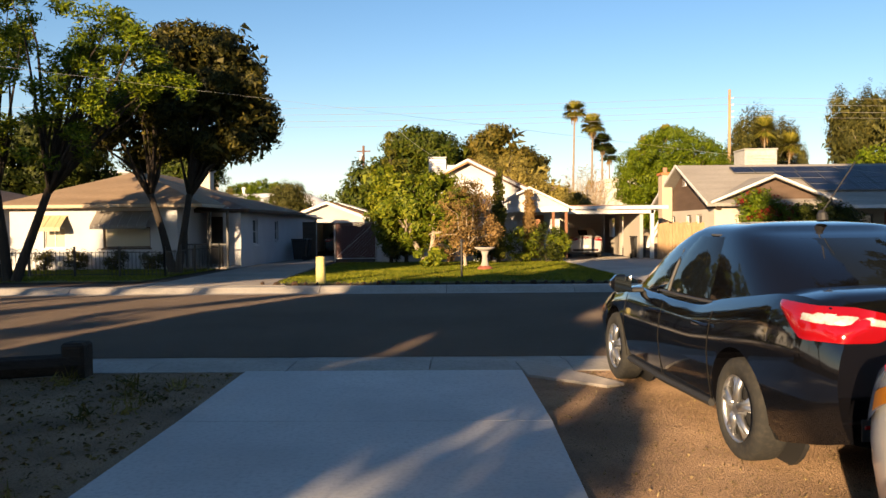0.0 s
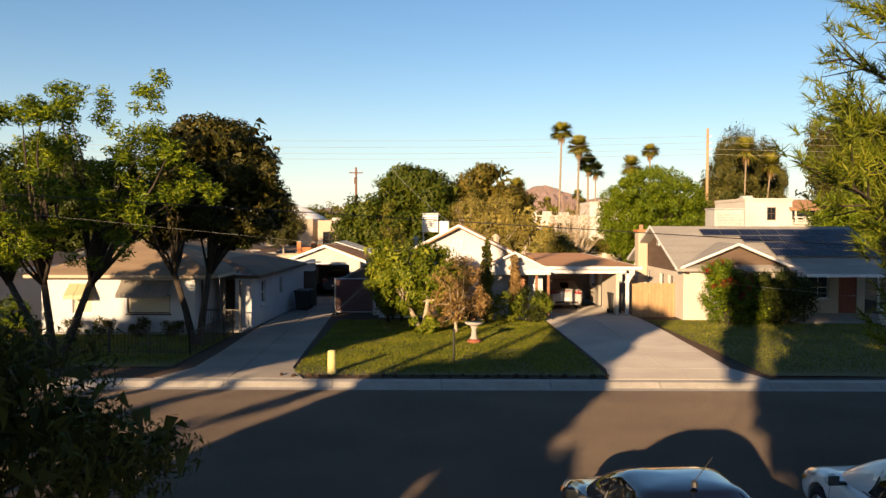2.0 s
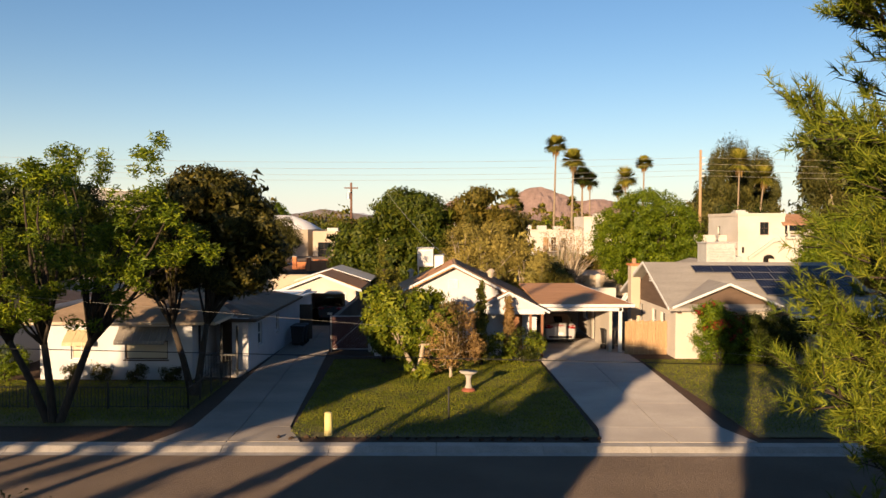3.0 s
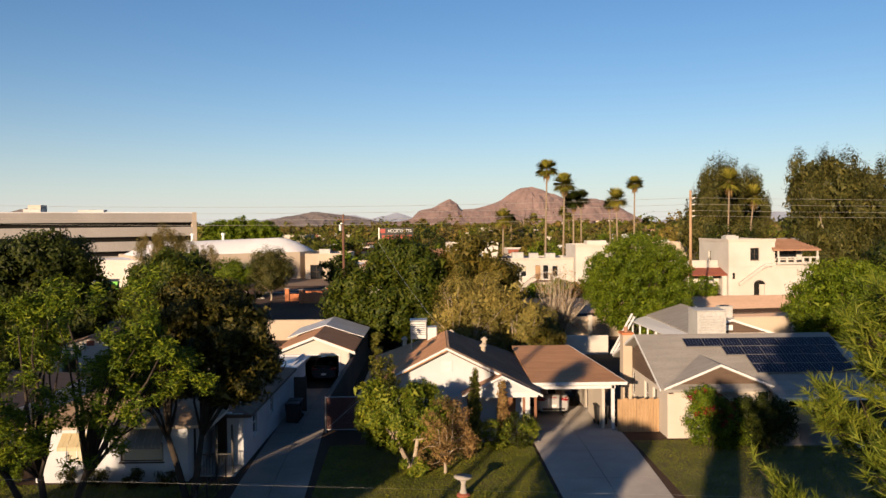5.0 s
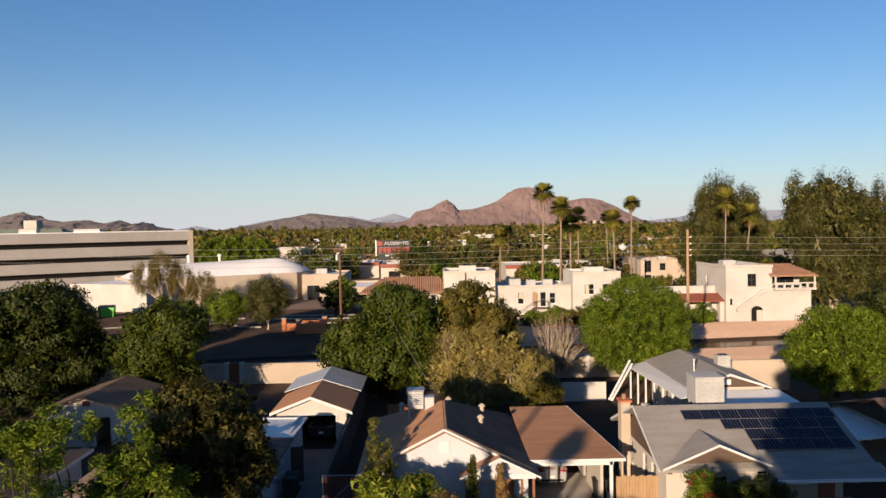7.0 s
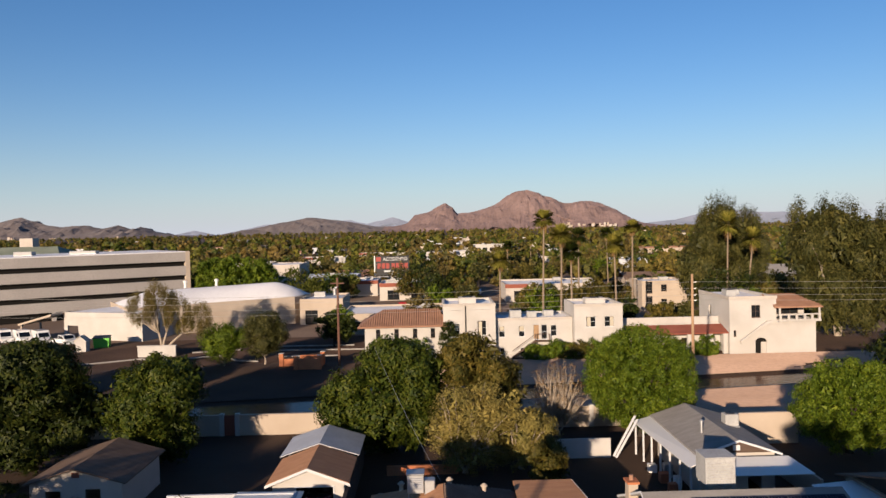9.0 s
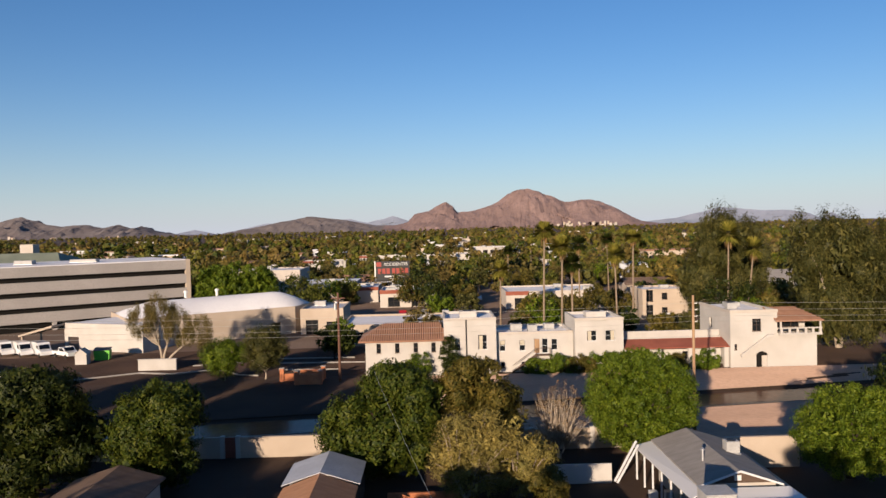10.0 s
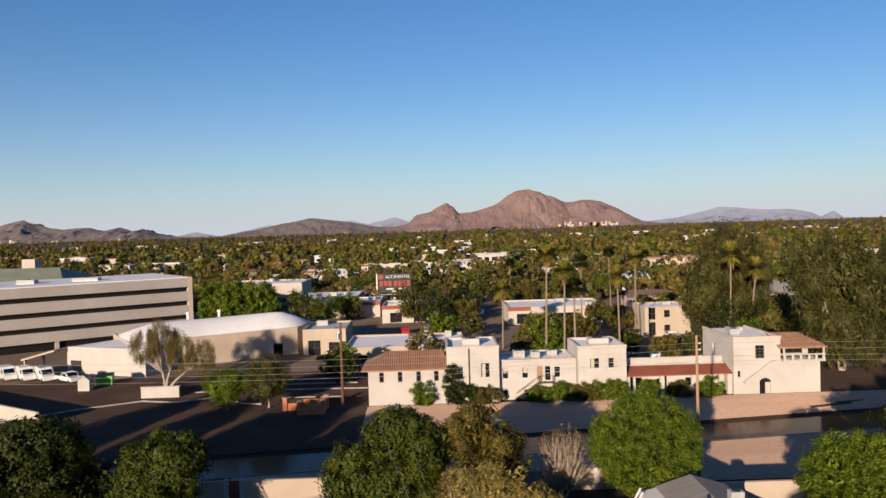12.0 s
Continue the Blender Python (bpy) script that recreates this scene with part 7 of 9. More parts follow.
part("balcony_end", Shape().box(52.65, 103.73, 4.72, 52.9, 104.0, 5.46), STUCCO_CREAM, tw)
part("stair_wall", Shape().prism([(41.9, 1.9), (45.3, 4.35), (45.6, 4.55), (46.4, 4.55), (46.4, 4.2), (45.4, 4.0), (42.0, 1.55)], 103.55, 103.99), STUCCO_CREAM, tw, "slanting stucco stair parapet")
part("arch_trim", Shape().tube([(44.85 + 0.86 * math.cos(t), 103.95, 1.7 + 0.66 * math.sin(t)) for t in np.linspace(0, math.pi, 12)], 0.1, 6), STUCCO_CREAM, tw)
part("parapet_band", Shape().box(40.5, 103.9, 7.55, 47.1, 104.0, 7.95).box(40.5, 104.0, 7.55, 40.597, 116, 7.95), STUCCO_BEIGE, tw)
roof_box(22.2, 56.0, 2.98, 1.0, 0.9, 0.95), roof_box(42.6, 109, 7.55, 1.4, 1.2, 0.9), roof_box(43.8, 112, 7.55, 2.0, 1.6, 0.7)

# shrubs along the building
for i, (x, r, hh, lf) in enumerate(((-1.6, 1.3, 3.0, LEAF_FICUS), (2.3, 1.0, 4.6, LEAF_GREEN), (4.0, 1.6, 2.4, LEAF_GREEN), (7.0, 1.8, 2.0, LEAF_OLIVE), (14.5, 1.8, 1.8, LEAF_FICUS), (17.3, 1.8, 2.2, LEAF_FICUS), (20.2, 2.0, 2.0, LEAF_OLIVE), (22.6, 1.8, 2.3, LEAF_FICUS), (24.7, 1.2, 2.3, LEAF_FICUS), (28.6, 1.4, 2.1, LEAF_FICUS), (33.0, 1.5, 1.9, LEAF_OLIVE), (37.0, 1.6, 2.2, LEAF_FICUS))):
    tree("border_shrub", "thick green shrub along the cream building", x, 103.0, [(0, 0, hh * 0.62, r * 1.2, 1.0, hh * 0.66)], lf, BARK, 64, 60, 0.26, 0.5, ((0, 0),), 0.5, 0.05, 200 + i, 6, category="shrub", group="shrubs along the canal")

# four-storey office block with banded facade
ang = math.degrees(math.atan2(28.5, 39))
OB = Matrix.Translation((-95, 157.5, 0)) @ pose(0, 0, 0, 0, 0, ang)
ob1 = thing("office_block", "four-storey office block with pale concrete bands and dark window strips", "office building")
BAND = material("pale_concrete_band", (0.30, 0.275, 0.255), (0.36, 0.33, 0.305), (0.25, 0.23, 0.21), 0.85, 4, 0.1, 0.1)
part("core", Shape().box(-60, 0.9, 0, 46.0, 28, 13.4, OB), DARK, ob1)
for k in range(4):
    z = 1.9 + 3.25 * k
    part("band", Shape().box(-60, -0.2, z, 46.6, 0.9, z + 2.15, OB), BAND, ob1)
    part("floor_edge", Shape().box(-60, 0.3, z - 0.25, 46.4, 0.9, z, OB), DARK, ob1)
for k in range(6):
    part("column", Shape().box(-59 + 19 * k, 0.0, 0, -58.2 + 19 * k, 1.0, 1.9, OB), BAND, ob1)
part("end_wall", Shape().box(46.0, -0.25, 0, 47.0, 28, 14.0, OB), STUCCO_TAN, ob1)
part("roof_deck", Shape().box(-60, 0, 13.8, 46.0, 28, 14.0, OB), WHITE_ROOF, ob1)
for i, (x, y, w, d, h) in enumerate(((-18, 12, 4, 3, 3.2), (-6, 10, 3, 2, 1.0), (4, 9, 5, 2, 0.8), (14, 12, 4, 2, 0.9), (26, 10, 6, 2, 0.7), (-30, 14, 3, 3, 1.4))):
    p = OB @ Vector((x, y, 14.0))
    roof_box(p.x, p.y, p.z, w, d, h)

# larger roof behind it
ob2 = thing("rear_office", "large building with a grey-green pitched metal roof", "office building")
GREEN_ROOF = material("grey_green_roofing", (0.17, 0.19, 0.14), (0.22, 0.24, 0.175), (0.14, 0.16, 0.12), 0.7, 3, 0.2, 0.2)
part("wall", Shape().box(-190, 226, 0, -108, 252, 11.0), STUCCO_TAN, ob2)
part("roof", Shape().slab([(-191, 225, 10.9), (-106, 225, 10.9), (-113, 238, 15.2), (-191, 238, 15.2)], 0.3).slab([(-106, 225, 10.9), (-106, 253, 10.9), (-113, 238, 15.2)], 0.3), GREEN_ROOF, ob2)
part("penthouse", Shape().box(-125.5, 240, 14.0, -121.5, 244, 17.8, None, 0.05), STUCCO_BEIGE, ob2)

# hall with the white barrel roof
hall = thing("barrel_roof_hall", "tan hall with a white barrel-vaulted roof", "building")
HM = Matrix.Translation((-53.0, 136.0, 0)) @ pose(0, 0, 0, 0, 0, 32.1)
corner = [Vector((-53.0, 136.0, 0)), Vector((-26.7, 152.5, 0)), Vector((-24.3, 160.5, 0)), Vector((-62.0, 151.0, 0))]


def wall_between(a, b, height, openings=()):
    """A wall whose outer face runs from a to b."""
    d = b - a
    return grid_wall(Matrix.Translation(a) @ pose(0, 0, 0, 0, 0, math.degrees(math.atan2(d.y, d.x))), d.length, height, 0.3, openings)


part("front_wall", wall_between(corner[0], corner[1], 5.3, [(26, 0, 28, 2.4)]), STUCCO_TAN, hall)
for a, b in ((1, 2), (2, 3), (3, 0)):
    part("side_wall", wall_between(corner[a], corner[b], 5.3), STUCCO_TAN, hall)
vault, nu, nv = Shape(), 28, 18
for j in range(nv + 1):
    for i in range(nu + 1):
        u, v = i / nu, j / nv
        p = corner[0].lerp(corner[1], u).lerp(corner[3].lerp(corner[2], u), v)
        ends = min(1.0, (min(u, 1 - u) / 0.16 + 0.02)) ** 0.55
        vault.v.append((p.x, p.y, 5.0 + (2.4 + 0.9 * u) * math.sin(math.pi * v) ** 0.8 * ends))
vault.f += [(j * (nu + 1) + i, j * (nu + 1) + i + 1, (j + 1) * (nu + 1) + i + 1, (j + 1) * (nu + 1) + i) for j in range(nv) for i in range(nu)]
part("barrel_roof", vault, WHITE_ROOF, hall, "white coated barrel roof", True)
WM = Matrix.Translation((-65.0, 138.0, 0)) @ pose(0, 0, 0, 0, 0, -21.2)
part("entrance_wall", grid_wall(WM, 17.2, 4.8, 0.3, [(0.8, 0, 3.2, 2.4)]), STUCCO_CREAM, hall)
part("entrance_side", wall_between(Vector((-48.96, 131.8, 0)), Vector((-46.5, 139.8, 0)), 4.8), STUCCO_CREAM, hall)
part("entrance_roof", Shape().slab([(-64.8, 138.2, 4.7), (-49.1, 132.1, 4.7), (-47.0, 140.2, 4.9), (-58.0, 146.0, 4.9)], 0.2), WHITE_ROOF, hall)
part("canopy", Shape().slab([(-7.0, -3.5, 2.9), (0.2, -3.0, 4.7), (0.2, 1.5, 4.9), (-7.0, 1.5, 3.1)], 0.35, WM), STUCCO_TAN, hall)
for x, y in ((-6.6, -3.0), (-6.6, 1.0)):
    part("canopy_post", Shape().box(x - 0.15, y - 0.15, 0, x + 0.15, y + 0.15, 2.9, WM), STUCCO_TAN, hall)
for x in (12, 18):
    p = HM @ Vector((x, 7.5, 8.1))
    t = thing("roof_turbine", "small white roof ventilator", "vent", Matrix.Translation(p), "hall ventilators")
    part("stem", Shape().tube([(0, 0, -0.3), (0, 0, 0.7)], 0.25, 10), WHITE_PAINT, t)
    part("cap", Shape().tube([(0, 0, 0.7), (0, 0, 1.0), (0, 0, 1.15)], [0.4, 0.4, 0.1], 10), WHITE_PAINT, t)

# smaller blocks round about
FOOT = [(-11, 55, 100, 118), (-66, -20, 110, 170), (-150, -58, 100, 215), (-60, -35, 180, 196)]


def low_block(label, x0, x1, y0, y1, h, wall, roof, openings=(), trim=None, n_units=0, seed=0, band=1.0):
    t = thing("low_building", label, "building")
    FOOT.append((x0, x1, y0, y1))
    flat_block(t, x0, x1, y0, y1, h, wall, roof, openings)
    if trim:
        part("trim_band", Shape().box(x0 - 0.12, y0 - 0.12, h - 0.9, x0 + (x1 - x0) * band + 0.12, y0 - 0.004, h + 0.05), trim, t)
    rng = random.Random(seed)
    for k in range(n_units):
        roof_box(rng.uniform(x0 + 2, x1 - 2), rng.uniform(y0 + 2, y1 - 2), h - 0.35, rng.uniform(1.2, 2.6), rng.uniform(1.2, 2), rng.uniform(0.7, 1.2))
    return t


low_block("low tan building with pale flat roof and shaded entry", -25.3, -17.0, 150, 163, 5.0, STUCCO_TAN, GREY_METAL_ROOF, [(1, 0, 3.4, 2.8), (5, 0.9, 7, 2.4)], None, 1, 1)
low_block("low white flat-roofed building behind the tiled roof", -15.5, 5.5, 134, 150, 3.6, STUCCO_TAN, WHITE_ROOF, [(2, 0.9, 4, 2.2), (8, 0.9, 10, 2.2)], None, 3, 2)
low_block("shop building with brick-red trim band", -13, 1.0, 197, 212, 4.4, STUCCO_BEIGE, WHITE_ROOF, [(2, 0.2, 5, 2.6), (8, 0.2, 11, 2.6)], RED_ROOF, 4, 3)
low_block("shop building with red trim and white roof", -34, -14.5, 212, 228, 4.2, STUCCO_BEIGE, WHITE_ROOF, [(2, 0.2, 6, 2.6), (10, 0.2, 14, 2.6)], RED_ROOF, 4, 4)
low_block("pale flat-roofed shop with brick-red corner", 18, 42, 186, 204, 4.2, STUCCO_BEIGE, WHITE_ROOF, [(2, 0.2, 6, 2.6), (12, 0.2, 16, 2.6)], RED_ROOF, 3, 5, 0.22)
low_block("tan square two-storey block with open stair", 43.8, 53.4, 160, 170, 6.2, STUCCO_TAN, WHITE_ROOF, [(0.8, 0.3, 2.2, 3.0), (0.8, 3.6, 2.2, 6.0), (4, 4, 5.2, 5.4), (4, 1, 5.2, 2.4)], None, 1, 6)
low_block("long white commercial building in the distance", -20, 22, 400, 425, 6.0, STUCCO_CREAM, WHITE_ROOF, [(4 + 6 * k, 1, 7 + 6 * k, 3) for k in range(6)], None, 4, 7)
low_block("white two-storey apartment building in the distance", 22.5, 48, 420, 440, 8.5, STUCCO_CREAM, WHITE_ROOF, [(1.5 + 4 * k, 1 + 4 * j, 4 + 4 * k, 3 + 4 * j) for k in range(6) for j in range(2)], None, 3, 8)
low_block("white industrial building with orange-red sign band", -68, -42, 250, 270, 7.5, STUCCO_BEIGE, WHITE_ROOF, [(4, 1, 8, 3.5)], None, 3, 9)
low_block("blue-grey warehouse with shaded yard", -40, -22, 228, 246, 4.5, plain("blue_grey_siding", (0.16, 0.20, 0.28), 0.7), WHITE_ROOF, [(3, 0, 7, 3.2)], None, 2, 10)
rng = random.Random(77)
for i in range(110):
    y = rng.uniform(280, 1500)
    x = rng.uniform(-0.58, 0.58) * y
    if -70 < x < 60 and y < 450:
        continue
    w, d, h = rng.uniform(9, 26), rng.uniform(8, 16), rng.uniform(3.5, 7.0)
    t = thing("far_building", "pale low building among distant trees", "building", group="distant buildings")
    part("wall", Shape().box(x, y, 0, x + w, y + d, h), rng.choice((STUCCO_CREAM, STUCCO_BEIGE, STUCCO_TAN, STUCCO)), t)
    part("roof", Shape().box(x - 0.4, y - 0.4, h, x + w + 0.4, y + d + 0.4, h + 0.5), rng.choice((WHITE_ROOF, WHITE_ROOF, CLAY, STUCCO_TAN)), t)
    for q in range(int(w / 5)):
        part("window", Shape().box(x + 1.5 + 5 * q, y - 0.06, 1.0, x + 4 + 5 * q, y - 0.005, 2.6), DARK_GLASS, t)

# billboard
bb = thing("billboard", "black roadside billboard with white heading and red number panel", "billboard", Matrix.Translation((-12.2, 248, 0)) @ pose(0, 0, 0, 0, 0, 4))
part("panel", Shape().box(-5.4, 0, 3.4, 5.4, 0.4, 9.6, None, 0.03), plain("sign_black", (0.012, 0.011, 0.011), 0.5), bb)
part("side_panel", Shape().box(-5.75, -0.05, 3.3, -5.42, 0.45, 9.7), WHITE_PAINT, bb)
SIGN_RED, SIGN_WHITE = plain("sign_red", (0.27, 0.035, 0.022), 0.5), plain("sign_white", (0.5, 0.5, 0.49), 0.5)
part("red_square", Shape().box(-5.1, -0.03, 7.9, -3.6, -0.006, 9.3), SIGN_RED, bb)
txt = bpy.data.curves.new("heading", "FONT")
txt.body, txt.size, txt.align_x, txt.extrude = "ACCIDENTES", 1.42, "CENTER", 0.01
txt.materials.append(SIGN_WHITE)
tx = new("heading", txt)
tx.parent, tx.matrix_basis = bb, pose(1.0, -0.03, 8.15, 90, 0, 0) @ Matrix.Diagonal((0.92, 1, 1, 1))
for k in range(7):
    x = -4.7 + 1.36 * k + (0.4 if k > 2 else 0)
    part("red_bar", Shape().box(x, -0.03, 5.6, x + 1.05, -0.006, 7.3), SIGN_RED, bb)
for a, b in ((-2.6, -0.4), (0.0, 0.5), (0.9, 3.6)):
    part("white_bar", Shape().box(a, -0.03, 4.5, b, -0.006, 5.0), SIGN_WHITE, bb)
part("white_bar", Shape().box(-0.8, -0.03, 3.75, 1.8, -0.006, 4.2), SIGN_WHITE, bb)
part("catwalk", Shape().box(-5.7, -0.8, 3.0, 5.7, 0.0, 3.15), GALV, bb)
part("column", Shape().tube([(0, 0.5, -0.2), (0, 0.5, 3.6)], 0.45, 12), GALV, bb)

# parking lot
tagged(part("parking_lot", Shape().slab([(-84, 100, 0.16), (-27, 100, 0.16), (-27, 133, 0.08), (-84, 128, 0.08)], 0.05), LOT_ASPHALT), "dark asphalt parking lot", "parking lot", kind="structure")
tagged(part("access_road", Shape().slab([(-27, 106, 0.16), (-9.5, 106, 0.16), (-9.5, 132, 0.06), (-27, 132, 0.06)], 0.05), LOT_ASPHALT), "dark asphalt yard between the buildings", "road", kind="structure")


def van(x, y, rz, long_box=True):
    t = thing("van", "plain white delivery van in the parking lot", "van", pose(x, y, 0.14, 0, 0, rz), "parked white vans")
    side = [(-2.6, 0.35), (-2.6, 2.3), (0.9, 2.35), (1.0, 2.0), (1.75, 1.25), (2.6, 1.05), (2.65, 0.4)] if long_box else [(-2.7, 0.5), (-2.7, 1.05), (-0.6, 1.05), (-0.5, 1.75), (0.9, 1.75), (1.5, 1.15), (2.6, 1.05), (2.65, 0.45)]
    part("body", Shape().prism(side, -0.95, 0.95), PAINT_WHITE, t)
    for sy in (-0.955, 0.955):
        part("side_glass", Shape().prism([(0.35, 1.35), (0.35, 1.9), (0.95, 1.9), (1.5, 1.35)] if long_box else [(-0.4, 1.15), (-0.4, 1.65), (0.8, 1.65), (1.3, 1.15)], sy - 0.004, sy + 0.004), CAR_GLASS, t)
        for wx in (-1.6, 1.7):
            part("wheel", Shape().tube([(wx, sy * 0.9, 0.36), (wx, sy * 1.02, 0.36)], 0.36, 16), TYRE, t)
    part("windscreen", Shape().slab([(1.06, -0.8, 2.0), (1.06, 0.8, 2.0), (1.74, 0.8, 1.32), (1.74, -0.8, 1.32)], 0.01) if long_box else Shape().slab([(0.95, -0.8, 1.74), (0.95, 0.8, 1.74), (1.48, 0.8, 1.2), (1.48, -0.8, 1.2)], 0.01), CAR_GLASS, t)
    return t


for k in range(3):
    van(-73.0 + 3.7 * k, 133.0 - 1.0 * k, -48)
van(-60.6, 128.8, -38, False)
dump = thing("dumpster", "bright green steel dumpster", "dumpster", pose(-53.2, 125.6, -0.02, 0, 0, 10))
part("body", Shape().prism([(-1.1, 0.15), (1.1, 0.15), (1.25, 1.7), (-1.25, 1.7)], -0.8, 0.8), plain("green_enamel", (0.10, 0.42, 0.03), 0.5), dump)
part("lid", Shape().slab([(-1.3, -0.85, 1.72), (1.3, -0.85, 1.72), (1.3, 0.85, 2.0), (-1.3, 0.85, 2.0)], 0.06), BLACK_METAL, dump)
kiosk = thing("kiosk", "small pale hut with a pointed roof in the lot", "hut", Matrix.Translation((-54.6, 121.5, 0.14)))
part("wall", Shape().prism([(-0.9, 0), (0.9, 0), (0.9, 1.7), (0, 2.4), (-0.9, 1.7)], -0.7, 0.7), STUCCO_CREAM, kiosk)
part("roof", Shape().slab([(-1.05, -0.85, 1.66), (0, -0.85, 2.5), (0, 0.85, 2.5), (-1.05, 0.85, 1.66)], 0.08).slab([(1.05, -0.85, 1.66), (0, -0.85, 2.5), (0, 0.85, 2.5), (1.05, 0.85, 1.66)], 0.08), STUCCO_BEIGE, kiosk)
lw = thing("block_wall", "long beige stucco wall at the corner of the lot", "wall")
part("wall", Shape().slab([(-50.6, 98.4, 1.95), (-50.4, 98.6, 1.95), (-82.2, 120.2, 1.95), (-82.4, 120.0, 1.95)], 2.2), STUCCO_BEIGE, lw)
part("cap", Shape().slab([(-50.5, 98.3, 2.03), (-50.3, 98.6, 2.03), (-82.2, 120.3, 2.03), (-82.5, 119.95, 2.03)], 0.075), STUCCO_BEIGE, lw)
wb = thing("block_wall", "short cream stucco wall at the edge of the lot", "wall")
part("wall", Shape().box(-43.2, 114.0, 0, -37.6, 114.4, 1.7, None, 0.03), STUCCO_CREAM, wb)
part("cap", Shape().box(-43.3, 113.95, 1.7, -37.5, 114.45, 1.8, None, 0.02), STUCCO_CREAM, wb)
lk = thing("lot_kerb", "pale zigzag concrete kerb of the parking lot", "kerb", kind="structure")
for (xa, ya), (xb, yb) in zip(((-58, 99.5), (-50, 107), (-42, 111.5), (-37, 110), (-31, 113), (-27, 108)), ((-50, 107), (-42, 111.5), (-37, 110), (-31, 113), (-27, 108), (-24, 107))):
    part("kerb_length", Shape().tube([(xa, ya, 0.22), (xb, yb, 0.22)], 0.14, 4), KERB_MAT, lk)
for xa, ya, xb, yb in ((-26, 117, -10, 116), (-26, 117, -27, 127), (-24, 121, -12, 120.5), (-22, 111, -13, 110.5), (-36, 116.5, -29, 118.5), (-60, 103, -52, 101)):
    part("kerb_length", Shape().tube([(xa, ya, 0.2), (xb, yb, 0.2)], 0.13, 4), KERB_MAT, lk)
pl = thing("brick_planter", "orange brick enclosure wall with a low pier", "planter")
BRICK = material("orange_brick", (0.38, 0.13, 0.055), (0.45, 0.17, 0.075), (0.28, 0.10, 0.05), 0.85, 8, 1.0, 0.4)
part("wall", Shape().box(-17.6, 100.2, 0, -14.4, 100.5, 1.5, None, 0.02), BRICK, pl)
part("end_wall", Shape().box(-14.7, 100.5, 0, -14.4, 103.5, 1.7, None, 0.02), BRICK, pl)
part("back_wall", Shape().box(-17.6, 103.5, 0, -14.4, 103.8, 1.5, None, 0.02), BRICK, pl)
for x, y in ((-17.6, 100.35), (-14.55, 100.35), (-14.55, 103.6), (-19.9, 102.6)):
    part("pier", Shape().box(x - 0.28, y - 0.28, 0, x + 0.28, y + 0.28, 1.9, None, 0.03), BRICK, pl)
    part("pier_cap", Shape().box(x - 0.34, y - 0.34, 1.9, x + 0.34, y + 0.34, 2.0, None, 0.02), KERB_MAT, pl)
part("low_wall", Shape().box(-19.8, 102.5, 0, -17.7, 102.8, 1.2, None, 0.02), BRICK, pl)
def distant_car(x, y, rzz, pt):
    t = thing("distant_car", "parked car beyond the canal", "car", pose(x, y, 0.14, 0, 0, rzz), "distant cars")
    part("body", Shape().prism([(-2.2, 0.3), (-2.25, 0.85), (-1.5, 0.95), (-0.9, 1.42), (0.5, 1.42), (1.15, 0.95), (2.1, 0.8), (2.2, 0.3)], -0.88, 0.88), pt, t)
    for sy in (-0.885, 0.885):
        part("side_glass", Shape().prism([(-1.25, 0.97), (-0.82, 1.35), (0.45, 1.35), (0.95, 0.97)], sy - 0.004, sy + 0.004), CAR_GLASS, t)
        for wx in (-1.35, 1.35):
            part("wheel", Shape().tube([(wx, sy * 0.86, 0.32), (wx, sy * 1.01, 0.32)], 0.32, 14), TYRE, t)
    return t


for x, y, rzz, pt in ((-31.0, 139, 100, PAINT_WHITE), (-6.5, 176, 95, plain("red_paint", (0.35, 0.02, 0.02), 0.3, coat=0.6)), (-1.5, 177, 95, PAINT_SILVER), (4.0, 176, 95, PAINT_GREY), (33.0, 146, 92, PAINT_WHITE), (29.0, 152, 92, PAINT_GREY), (84, 140, 95, PAINT_WHITE)):
    distant_car(x, y, rzz, pt)


# ---- the district behind: more shops and houses, trees, palms and cars between them ----
rng = random.Random(4711)


def free(x, y, rx, ry):
    return not any(a - rx < x < b + rx and c - ry < y < d + ry for a, b, c, d in FOOT)


